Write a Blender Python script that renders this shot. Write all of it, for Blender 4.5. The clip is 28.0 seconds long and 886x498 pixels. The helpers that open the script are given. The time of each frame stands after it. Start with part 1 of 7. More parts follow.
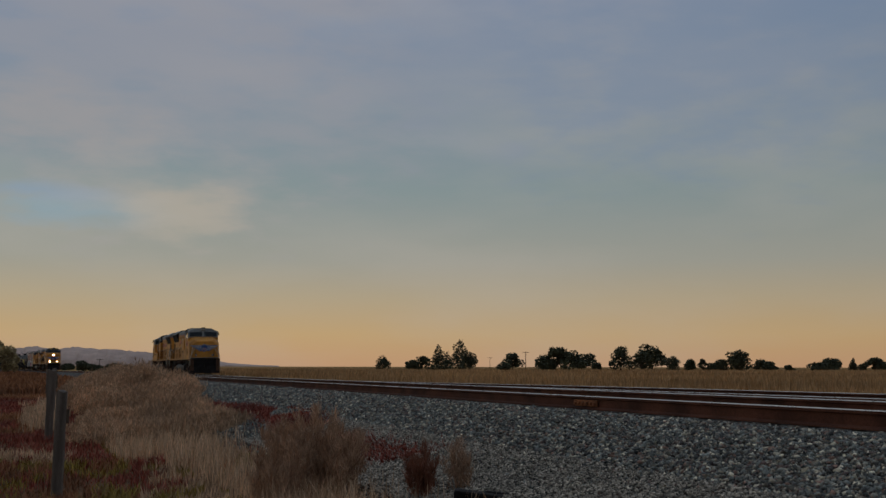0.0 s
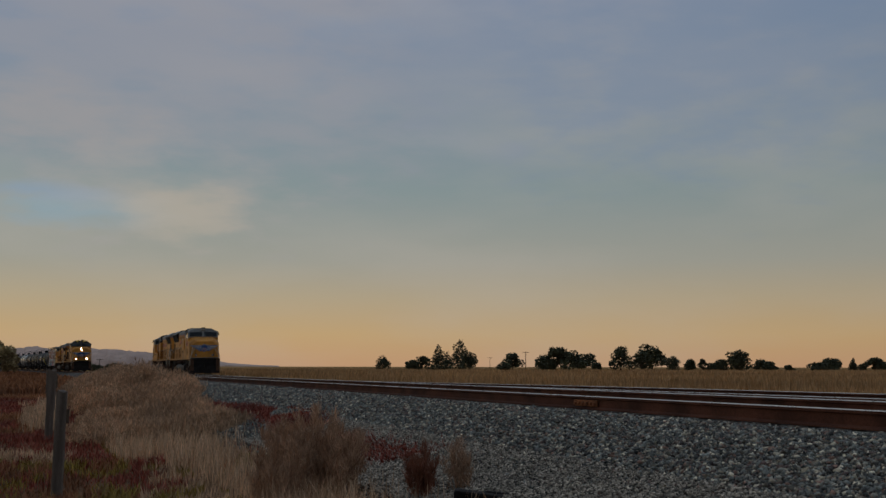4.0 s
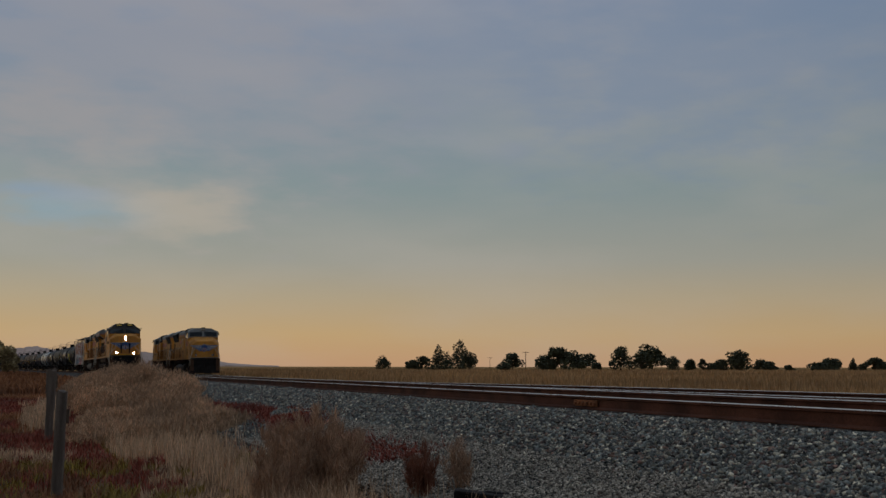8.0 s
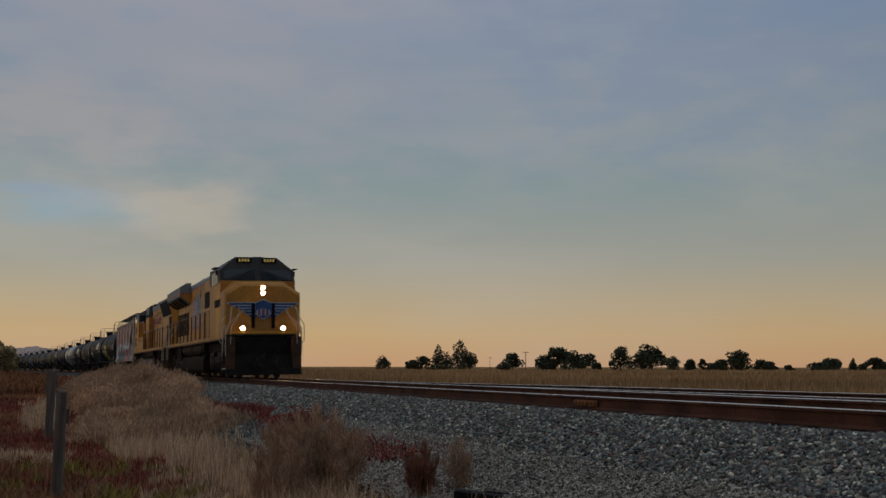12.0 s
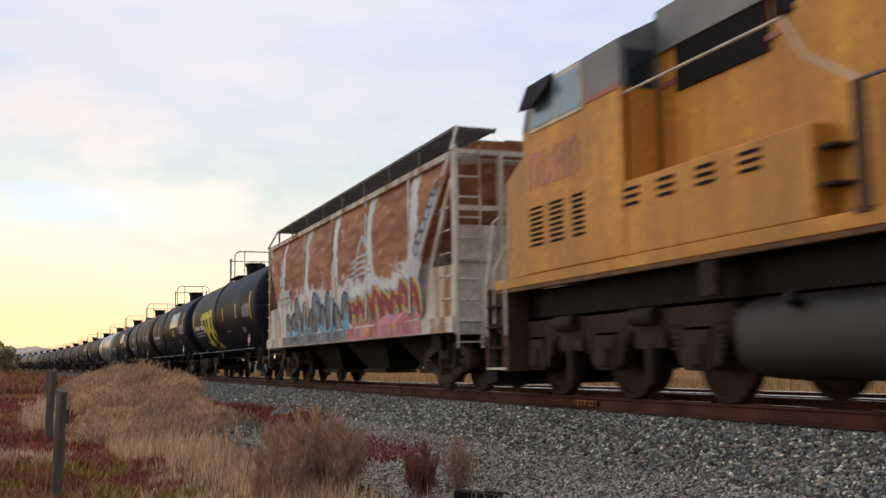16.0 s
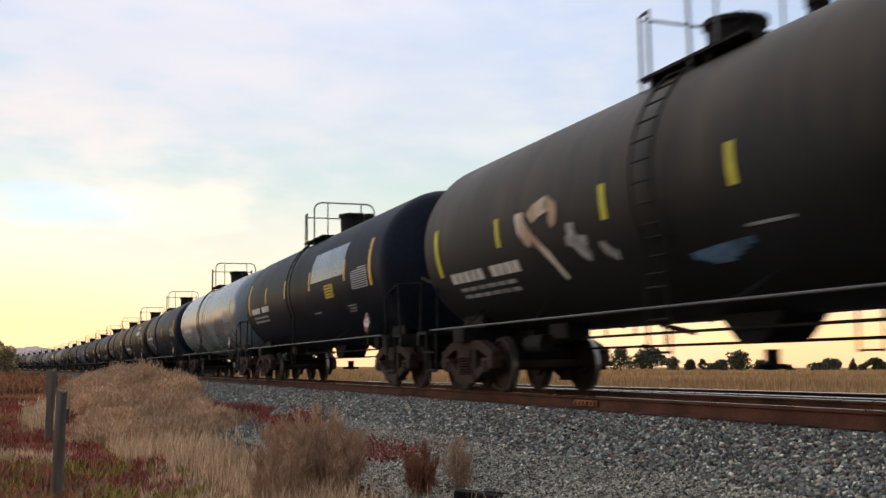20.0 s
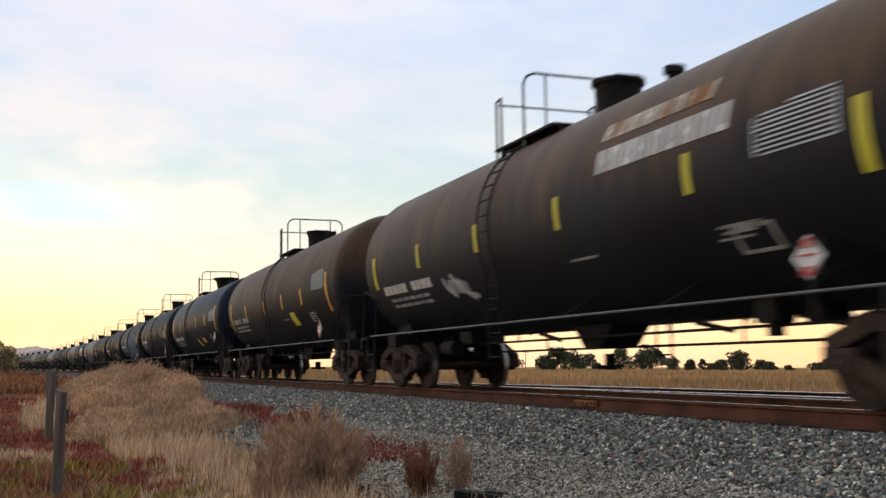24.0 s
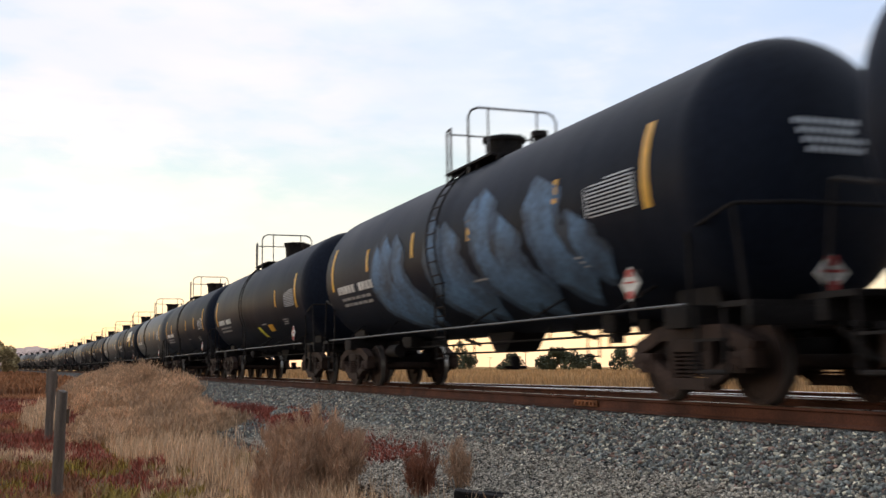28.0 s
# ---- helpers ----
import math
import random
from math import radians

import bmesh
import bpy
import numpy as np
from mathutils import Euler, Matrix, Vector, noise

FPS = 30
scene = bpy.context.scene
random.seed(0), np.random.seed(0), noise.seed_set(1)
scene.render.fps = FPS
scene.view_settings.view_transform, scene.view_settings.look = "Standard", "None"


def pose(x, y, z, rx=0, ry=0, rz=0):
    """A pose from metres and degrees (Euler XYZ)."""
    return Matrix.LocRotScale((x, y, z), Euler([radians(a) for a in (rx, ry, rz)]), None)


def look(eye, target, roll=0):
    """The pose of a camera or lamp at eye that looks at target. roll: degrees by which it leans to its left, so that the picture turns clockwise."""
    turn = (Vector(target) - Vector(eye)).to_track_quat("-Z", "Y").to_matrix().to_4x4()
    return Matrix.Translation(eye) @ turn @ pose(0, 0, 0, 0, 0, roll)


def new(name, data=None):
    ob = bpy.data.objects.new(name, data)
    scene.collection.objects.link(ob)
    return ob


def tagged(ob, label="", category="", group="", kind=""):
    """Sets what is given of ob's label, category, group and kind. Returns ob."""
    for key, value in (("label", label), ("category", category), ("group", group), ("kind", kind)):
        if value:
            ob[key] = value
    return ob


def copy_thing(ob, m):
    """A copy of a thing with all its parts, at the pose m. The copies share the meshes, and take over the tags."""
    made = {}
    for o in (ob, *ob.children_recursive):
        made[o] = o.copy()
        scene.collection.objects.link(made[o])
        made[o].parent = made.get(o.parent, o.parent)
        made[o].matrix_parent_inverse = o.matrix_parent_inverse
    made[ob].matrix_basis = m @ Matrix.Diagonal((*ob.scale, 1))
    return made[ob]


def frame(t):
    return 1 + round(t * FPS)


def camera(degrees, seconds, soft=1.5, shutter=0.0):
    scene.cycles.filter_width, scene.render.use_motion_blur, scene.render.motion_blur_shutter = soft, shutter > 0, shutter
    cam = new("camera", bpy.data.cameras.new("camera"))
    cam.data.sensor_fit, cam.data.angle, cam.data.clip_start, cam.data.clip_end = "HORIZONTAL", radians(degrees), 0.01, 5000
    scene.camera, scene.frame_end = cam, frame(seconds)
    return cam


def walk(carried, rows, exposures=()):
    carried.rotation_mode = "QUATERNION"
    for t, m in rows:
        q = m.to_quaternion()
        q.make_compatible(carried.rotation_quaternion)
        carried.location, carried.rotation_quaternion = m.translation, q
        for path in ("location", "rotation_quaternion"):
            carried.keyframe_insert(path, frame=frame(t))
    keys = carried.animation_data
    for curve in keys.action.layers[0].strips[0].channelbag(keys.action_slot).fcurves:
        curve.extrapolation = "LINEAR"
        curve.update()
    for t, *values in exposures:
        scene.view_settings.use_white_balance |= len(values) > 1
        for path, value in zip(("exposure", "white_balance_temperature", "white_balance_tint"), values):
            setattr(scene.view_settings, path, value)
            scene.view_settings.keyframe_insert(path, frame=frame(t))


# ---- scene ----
cam = camera(46.48, 28.0, soft=1.5, shutter=0.3)
EYE = Vector((0.0, 0.0, 0.362))
TURN, TILT = radians(20.63), radians(6.5)
AIM = EYE + Vector((math.sin(TURN) * math.cos(TILT), math.cos(TURN) * math.cos(TILT), math.sin(TILT)))
VIEW = look(EYE, AIM, 0.11)
walk(cam, [(0, VIEW), (28, VIEW)], exposures=[(0, -0.17, 6500, 7), (10, -0.17, 6500, 7), (12, -0.10, 6500, 7), (12.5, 0.10, 6500, 8), (14.5, 1.17, 7000, 12), (15.5, 1.42, 7100, 13), (17, 1.42, 7050, 11), (24, 1.46, 7000, 10), (28, 1.60, 7050, 11)])

# ---------------------------------------------------------------- world and light
SUN_AZ, SUN_EL = radians(-55.0), radians(4.0)      # from +Y towards +X
world = bpy.data.worlds.new("evening_sky")
scene.world = world
world.use_nodes = True


def build_world():
    nt = world.node_tree
    nt.nodes.clear()
    n, l = nt.nodes.new, nt.links.new
    sky = n("ShaderNodeTexSky")
    sky.sky_type, sky.sun_disc = "NISHITA", False
    sky.sun_elevation, sky.sun_rotation = SUN_EL, SUN_AZ
    sky.dust_density, sky.air_density = 0.3, 1.0
    tc = n("ShaderNodeTexCoord")
    sep = n("ShaderNodeSeparateXYZ")
    l(tc.outputs["Generated"], sep.inputs[0])
    ramp = n("ShaderNodeValToRGB")
    r = ramp.color_ramp
    stops = [(0.0, (0.545, 0.320, 0.192)), (0.03, (0.545, 0.364, 0.196)), (0.065, (0.456, 0.364, 0.256)), (0.10, (0.356, 0.342, 0.305)), (0.17, (0.25, 0.303, 0.32)),
             (0.27, (0.234, 0.281, 0.366)), (0.35, (0.230, 0.282, 0.404)), (0.62, (0.51, 0.57, 0.68)), (1.0, (0.56, 0.62, 0.73))]
    while len(r.elements) < len(stops):
        r.elements.new(0.5)
    for e, (p, c) in zip(r.elements, stops):
        e.position, e.color = p, (*c, 1)
    l(sep.outputs["Z"], ramp.inputs[0])
    # veil of thin cloud: broad soft streaks, stretched along the horizon
    mp = n("ShaderNodeMapping")
    mp.inputs["Scale"].default_value = (2.2, 2.2, 7.0)
    mp.inputs["Rotation"].default_value = (0, radians(14), 0)
    l(tc.outputs["Generated"], mp.inputs[0])
    noi = n("ShaderNodeTexNoise")
    noi.inputs["Scale"].default_value, noi.inputs["Detail"].default_value, noi.inputs["Roughness"].default_value = 1.3, 5, 0.5
    l(mp.outputs[0], noi.inputs["Vector"])
    cr = n("ShaderNodeMapRange")
    cr.inputs["From Min"].default_value, cr.inputs["From Max"].default_value = 0.44, 0.66
    l(noi.outputs["Fac"], cr.inputs[0])
    warm = n("ShaderNodeMix")
    warm.data_type = "RGBA"
    warm.inputs["B"].default_value = (0.50, 0.44, 0.40, 1)
    fac = n("ShaderNodeMath")
    fac.operation = "MULTIPLY"
    fac.inputs[1].default_value = 0.30
    l(cr.outputs[0], fac.inputs[0])
    l(fac.outputs[0], warm.inputs["Factor"])
    l(ramp.outputs[0], warm.inputs["A"])
    # a few larger features of the veil: a pink sheet, a gap of clear blue and a lit puff, with ragged edges
    rough = n("ShaderNodeTexNoise")
    rough.inputs["Scale"].default_value, rough.inputs["Detail"].default_value = 15.0, 6
    mp3 = n("ShaderNodeMapping")
    mp3.inputs["Scale"].default_value = (1, 1, 3.0)
    l(tc.outputs["Generated"], mp3.inputs[0])
    l(mp3.outputs[0], rough.inputs["Vector"])
    right = n("ShaderNodeVectorMath")
    right.operation = "DOT_PRODUCT"
    right.inputs[1].default_value = (math.cos(TURN), -math.sin(TURN), 0)
    l(tc.outputs["Generated"], right.inputs[0])

    def math2(op, a, b):
        k = n("ShaderNodeMath")
        k.operation = op
        for i, x in enumerate((a, b)):
            if isinstance(x, (int, float)):
                k.inputs[i].default_value = x
            else:
                l(x, k.inputs[i])
        return k.outputs[0]
    last = warm.outputs["Result"]
    for u0, v0, wide, tall, most, color in ((-0.27, 0.28, 0.30, 0.14, 0.55, (0.345, 0.328, 0.36)), (0.25, 0.30, 0.28, 0.12, 0.5, (0.19, 0.26, 0.39)), (-0.335, 0.142, 0.095, 0.017, 0.7, (0.24, 0.37, 0.47)), (-0.37, 0.158, 0.07, 0.010, 0.6, (0.25, 0.35, 0.50)), (-0.245, 0.146, 0.055, 0.030, 0.62, (0.54, 0.44, 0.34)), (-0.26, 0.155, 0.12, 0.05, 0.4, (0.42, 0.38, 0.35)), (0.02, 0.215, 0.06, 0.014, 0.4, (0.33, 0.34, 0.38)), (-0.36, 0.225, 0.10, 0.03, 0.5, (0.38, 0.34, 0.34))):
        wob = math2("MULTIPLY", math2("SUBTRACT", rough.outputs["Fac"], 0.5), 2.3)
        du = math2("DIVIDE", math2("SUBTRACT", right.outputs["Value"], u0), wide)
        dv = math2("DIVIDE", math2("SUBTRACT", sep.outputs["Z"], v0), tall)
        d = math2("ADD", math2("SQRT", math2("ADD", math2("MULTIPLY", du, du), math2("MULTIPLY", dv, dv)), 0.0), wob)
        k = n("ShaderNodeMapRange")
        k.interpolation_type = "SMOOTHSTEP"
        k.inputs["From Min"].default_value, k.inputs["From Max"].default_value = 1.25, 0.1
        k.inputs["To Min"].default_value, k.inputs["To Max"].default_value = 0.0, most
        l(d, k.inputs[0])
        mx = n("ShaderNodeMix")
        mx.data_type = "RGBA"
        mx.inputs["B"].default_value = (*color, 1)
        l(k.outputs[0], mx.inputs["Factor"])
        l(last, mx.inputs["A"])
        last = mx.outputs["Result"]
    # towards the sun the veil is lighter
    dot = n("ShaderNodeVectorMath")
    dot.operation = "DOT_PRODUCT"
    dot.inputs[1].default_value = (math.sin(radians(8)), math.cos(radians(8)), 0.1)
    l(tc.outputs["Generated"], dot.inputs[0])
    side = n("ShaderNodeMapRange")
    side.inputs["From Min"].default_value, side.inputs["From Max"].default_value = -0.25, 1.0
    side.inputs["To Min"].default_value, side.inputs["To Max"].default_value = 0.42, 1.04
    l(dot.outputs["Value"], side.inputs[0])
    # away from the sun the evening haze is a cool blue-grey
    away, cool = n("ShaderNodeMapRange"), n("ShaderNodeMix")
    away.inputs["From Min"].default_value, away.inputs["From Max"].default_value = 0.45, -0.6
    away.inputs["To Max"].default_value = 0.5
    l(dot.outputs["Value"], away.inputs[0])
    cool.data_type = "RGBA"
    cool.inputs["B"].default_value = (0.36, 0.42, 0.53, 1)
    l(away.outputs[0], cool.inputs["Factor"])
    l(last, cool.inputs["A"])
    veil = n("ShaderNodeVectorMath")
    veil.operation = "SCALE"
    l(cool.outputs["Result"], veil.inputs[0])
    l(side.outputs[0], veil.inputs["Scale"])
    b1, b2, add, out = n("ShaderNodeBackground"), n("ShaderNodeBackground"), n("ShaderNodeAddShader"), n("ShaderNodeOutputWorld")
    dim = n("ShaderNodeVectorMath")
    dim.operation = "SCALE"
    dim.inputs["Scale"].default_value = 0.25
    l(sky.outputs[0], dim.inputs[0])
    l(dim.outputs[0], b1.inputs[0])
    b1.inputs[1].default_value = 0.05
    l(veil.outputs[0], b2.inputs[0])
    b2.inputs[1].default_value = 0.92
    l(b1.outputs[0], add.inputs[0])
    l(b2.outputs[0], add.inputs[1])
    l(add.outputs[0], out.inputs[0])


build_world()
sun = new("sun", bpy.data.lights.new("sun", "SUN"))
sun.data.energy, sun.data.angle, sun.data.color = 0.15, radians(20), (1.0, 0.86, 0.68)
sun.matrix_world = look((math.sin(SUN_AZ) * 90, math.cos(SUN_AZ) * 90, 90 * math.tan(SUN_EL)), (0, 0, 0))

# ---------------------------------------------------------------- materials
def material(name, color, rough=0.7, metal=0.0, var=0.25, scale=3.0, fine=40.0, bump=0.15, tint=None, dist=0.01, coord="Object", stretch=(1, 1, 1), random_obj=0.0, island=0.0, spec=0.5):
    """A surface with broad and fine variation of its colour and roughness, and a fine relief."""
    m = bpy.data.materials.new(name)
    m.use_nodes = True
    nt = m.node_tree
    n, l = nt.nodes.new, nt.links.new
    bs = nt.nodes["Principled BSDF"]
    bs.inputs["Metallic"].default_value = metal
    bs.inputs["Specular IOR Level"].default_value = spec
    tc, mp = n("ShaderNodeTexCoord"), n("ShaderNodeMapping")
    mp.inputs["Scale"].default_value = stretch
    l(tc.outputs[coord], mp.inputs[0])
    a, b = n("ShaderNodeTexNoise"), n("ShaderNodeTexNoise")
    a.inputs["Scale"].default_value, a.inputs["Detail"].default_value = scale, 6
    b.inputs["Scale"].default_value, b.inputs["Detail"].default_value = fine, 4
    l(mp.outputs[0], a.inputs["Vector"])
    l(mp.outputs[0], b.inputs["Vector"])
    ra = n("ShaderNodeValToRGB")
    c0 = [c * (1 - var) for c in color]
    c1 = list(tint) if tint else [min(1, c * (1 + var)) for c in color]
    ra.color_ramp.elements[0].position, ra.color_ramp.elements[1].position = 0.32, 0.68
    ra.color_ramp.elements[0].color, ra.color_ramp.elements[1].color = (*c0, 1), (*c1, 1)
    l(a.outputs["Fac"], ra.inputs[0])
    mul = n("ShaderNodeMapRange")
    mul.inputs["From Min"].default_value, mul.inputs["From Max"].default_value = 0.3, 0.7
    mul.inputs["To Min"].default_value, mul.inputs["To Max"].default_value = 1 - var * 0.6, 1 + var * 0.6
    l(b.outputs["Fac"], mul.inputs[0])
    sc = n("ShaderNodeVectorMath")
    sc.operation = "SCALE"
    l(ra.outputs[0], sc.inputs[0])
    last = mul.outputs[0]
    for amount, node, out in ((random_obj, "ShaderNodeObjectInfo", "Random"), (island, "ShaderNodeNewGeometry", "Random Per Island")):
        if amount:
            o, r2, m2 = n(node), n("ShaderNodeMapRange"), n("ShaderNodeMath")
            r2.inputs["To Min"].default_value, r2.inputs["To Max"].default_value = 1 - amount, 1 + amount
            m2.operation = "MULTIPLY"
            l(o.outputs[out], r2.inputs[0])
            l(last, m2.inputs[0])
            l(r2.outputs[0], m2.inputs[1])
            last = m2.outputs[0]
    l(last, sc.inputs["Scale"])
    l(sc.outputs[0], bs.inputs["Base Color"])
    rr = n("ShaderNodeMapRange")
    rr.inputs["To Min"].default_value, rr.inputs["To Max"].default_value = max(0.03, rough - 0.14), min(1, rough + 0.14)
    l(a.outputs["Fac"], rr.inputs[0])
    l(rr.outputs[0], bs.inputs["Roughness"])
    if bump:
        bp = n("ShaderNodeBump")
        bp.inputs["Strength"].default_value, bp.inputs["Distance"].default_value = bump, dist
        l(b.outputs["Fac"], bp.inputs["Height"])
        l(bp.outputs[0], bs.inputs["Normal"])
    return m


def glow(name, color, strength):
    m = bpy.data.materials.new(name)
    m.use_nodes = True
    bs = m.node_tree.nodes["Principled BSDF"]
    bs.inputs["Base Color"].default_value = (*color, 1)
    bs.inputs["Emission Color"].default_value = (*color, 1)
    bs.inputs["Emission Strength"].default_value = strength
    return m


M = {}
M["soil"] = material("dry_soil", (0.16, 0.095, 0.055), 0.95, 0, 0.45, 0.35, 9, 0.5, dist=0.05, spec=0.05)
M["field"] = material("dry_field", (0.38, 0.24, 0.11), 0.95, 0, 0.3, 0.06, 3, 0.6, dist=0.1, spec=0.0)
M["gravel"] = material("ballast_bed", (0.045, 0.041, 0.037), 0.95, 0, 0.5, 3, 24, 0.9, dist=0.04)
M["stone"] = material("ballast_stone", (0.186, 0.180, 0.164), 0.9, 0, 0.3, 9, 60, 0.3, island=0.8, random_obj=0.5)
# near-black bed: the shade among ties and rails is put into its colour
M["shade_bed"] = material("shade_dark_ballast", (0.022, 0.018, 0.016), 0.95, 0, 0.5, 2, 24, 0.9, dist=0.04)
M["rail_rust"] = material("rail_rust", (0.092, 0.036, 0.022), 0.9, 0.0, 0.4, 2, 50, 0.4, dist=0.004, spec=0.2)
M["rail_head"] = material("polished_rail_head", (0.42, 0.40, 0.37), 0.3, 1.0, 0.1, 3, 60, 0.05)
M["tie"] = material("weathered_tie", (0.085, 0.062, 0.048), 0.95, 0, 0.4, 3, 30, 0.6, stretch=(1, 6, 6), random_obj=0.35)
M["black"] = material("black_tank_paint", (0.020, 0.020, 0.023), 0.42, 0, 0.5, 0.6, 12, 0.05, tint=(0.04, 0.037, 0.034))
M["under"] = material("grimy_steel", (0.017, 0.0145, 0.0145), 0.8, 0.1, 0.5, 2.5, 30, 0.4, spec=0.2)
M["hopper"] = material("hopper_white", (0.5, 0.44, 0.38), 0.8, 0, 0.3, 0.7, 10, 0.1)
M["leaf"] = material("leaf", (0.070, 0.078, 0.042), 0.8, 0, 0.4, 0.3, 4, 0, island=0.4)
# the evening haze before the hills is put into this pale pink colour
M["hill"] = material("haze_tinted_hill", (0.52, 0.39, 0.34), 1.0, 0, 0.2, 0.002, 0.02, 0)

# ---------------------------------------------------------------- helpers for meshes


def link(name, bm, mat):
    me = bpy.data.meshes.new(name)
    bm.normal_update()
    bm.to_mesh(me)
    bm.free()
    me.materials.append(mat)
    return new(name, me)


def part(name, bm, mat, parent, label=""):
    ob = link(name, bm, mat)
    ob.parent = parent
    if label:
        ob["label"] = label
    return ob


def box(bm, c, s, bevel=0.0, rot=None):
    r = bmesh.ops.create_cube(bm, size=1.0, matrix=Matrix.Translation(c) @ (rot or Matrix()) @ Matrix.Diagonal((*s, 1)))
    if bevel:
        es = {e for v in r["verts"] for e in v.link_edges}
        bmesh.ops.bevel(bm, geom=list(es), offset=bevel, segments=2, profile=0.6, affect="EDGES")
    return bm


def boxes(*items, bevel=0.0):
    bm = bmesh.new()
    for c, s in items:
        box(bm, c, s, bevel)
    return bm


def rod(bm, p, q, r, seg=10, r2=None):
    p, q = Vector(p), Vector(q)
    d = q - p
    m = Matrix.Translation((p + q) / 2) @ d.to_track_quat("Z", "Y").to_matrix().to_4x4()
    bmesh.ops.create_cone(bm, cap_ends=True, segments=seg, radius1=r, radius2=r if r2 is None else r2, depth=d.length, matrix=m)
    return bm


def rods(pts, r, seg=6):
    bm = bmesh.new()
    for a, b in zip(pts, pts[1:]):
        rod(bm, a, b, r, seg)
    return bm


def prism(bm, prof, y0, y1, axis="y"):
    """A closed outline in (x, z) drawn out along y, or in (y, z) drawn out along x."""
    f = (lambda a, b, t: (a, t, b)) if axis == "y" else (lambda a, b, t: (t, a, b))
    v0, v1 = [bm.verts.new(f(a, b, y0)) for a, b in prof], [bm.verts.new(f(a, b, y1)) for a, b in prof]
    k = len(prof)
    for i in range(k):
        bm.faces.new((v0[i], v0[(i + 1) % k], v1[(i + 1) % k], v1[i]))
    bm.faces.new(v0[::-1])
    bm.faces.new(v1)
    bmesh.ops.recalc_face_normals(bm, faces=bm.faces)
    return bm


def smooth(ob, angle=40):
    me = ob.data
    me.polygons.foreach_set("use_smooth", [True] * len(me.polygons))
    me.set_sharp_from_angle(angle=radians(angle))
    return ob


def empty(name, label, category, group="", kind=""):
    return tagged(new(name), label, category, group, kind)


def mesh_object(name, verts, faces, mat):
    me = bpy.data.meshes.new(name)
    me.from_pydata(verts, [], faces)
    me.update()
    me.materials.append(mat)
    return new(name, me)


# ---------------------------------------------------------------- the line of the tracks
P0 = 7.96


def bend(s):
    return -1.689e-4 * s * s / 2 - 1.967e-4 * max(s - 80.0, 0.0) ** 2 / 2


def grade(s):
    return -0.002926 * min(max(s, -60.0), 260.0)


def step01(a, b, x):
    t = min(max((x - a) / (b - a), 0.0), 1.0)
    return t * t * (3 - 2 * t)


def line_main(s):
    return P0 + bend(s), grade(s)


def line_siding(s):
    k = step01(-5, 115, s)
    straight = P0 + 4.0 + 2.75 * k
    w = straight if s > 0 else straight + bend(s)
    return w, -0.05 - 0.46 * step01(0, 80, s)


CANT = 0.017


def track_pose(line, s, turned=False):
    w, z = line(s)
    w1, z1 = line(s + 0.5)
    w0, z0 = line(s - 0.5)
    return pose(w, s, z, math.degrees(math.atan(z1 - z0)), -math.degrees(CANT), -math.degrees(math.atan(w1 - w0))) @ pose(0, 0, 0, 0, 0, 180 if turned else 0)


PROFILE = [(-60, -1.12), (1.0, -1.12), (2.2, -1.0), (3.2, -0.82), (4.0, -0.67), (4.9, -0.49), (6.0, -0.27), (6.5, -0.21), (14.2, -0.25), (15.6, -0.55), (18.0, -1.0), (24, -1.12), (90, -1.12)]


def ground_z(x, y):
    w = x - bend(y)
    for (a, za), (b, zb) in zip(PROFILE, PROFILE[1:]):
        if w <= b:
            t = max(0.0, (w - a) / (b - a))
            base = za + (zb - za) * t
            break
    else:
        base = -1.12
    k = step01(-1.12, -0.5, base)
    z = base + grade(y) * (0.25 + 0.75 * k) * step01(600, 260, abs(y))
    return z + 0.05 * noise.noise((x * 0.35, y * 0.35, 0)) * (1 - k)


def build_ground():
    xs = [-3000, -1200, -500, -200, -90, -45, -25, -15, -10] + [-8 + 0.5 * i for i in range(0, 70)] + [30, 36, 45, 60, 90, 150, 300, 600, 1200, 2500, 4000]
    ys = [-2500, -800, -300, -120, -60, -30, -15, -8] + [-5 + 0.75 * i for i in range(0, 70)] + [50, 54, 60, 70, 80, 90, 100, 115, 130, 150, 170, 190, 210, 240, 270, 300, 340, 380, 430, 500, 600, 800, 1200, 2000, 3000, 4500]
    verts = [(x, y, ground_z(x, y)) for y in ys for x in xs]
    k = len(xs)
    faces = [(j * k + i, j * k + i + 1, (j + 1) * k + i + 1, (j + 1) * k + i) for j in range(len(ys) - 1) for i in range(k - 1)]
    ob = mesh_object("ground", verts, faces, M["soil"])
    # the bed from the near rail outwards takes the colour with painted shade
    for m in ("gravel", "field", "shade_bed"):
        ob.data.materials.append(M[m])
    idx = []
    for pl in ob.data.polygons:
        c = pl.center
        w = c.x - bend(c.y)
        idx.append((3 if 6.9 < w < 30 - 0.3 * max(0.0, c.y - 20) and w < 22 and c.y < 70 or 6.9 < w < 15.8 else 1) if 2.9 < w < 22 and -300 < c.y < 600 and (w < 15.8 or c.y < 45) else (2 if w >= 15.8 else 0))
    ob.data.polygons.foreach_set("material_index", idx)
    ob.data.polygons.foreach_set("use_smooth", [True] * len(idx))
    return tagged(ob, "dry soil and pale stubble plain beside the tracks", "ground", kind="structure")


ground = build_ground()

RAIL = [(-0.076, -0.185), (-0.076, -0.172), (-0.014, -0.150), (-0.010, -0.050), (-0.036, -0.036), (-0.036, -0.008), (-0.026, -0.001), (0.026, -0.001), (0.036, -0.008), (0.036, -0.036), (0.010, -0.050), (0.014, -0.150), (0.076, -0.172), (0.076, -0.185)]


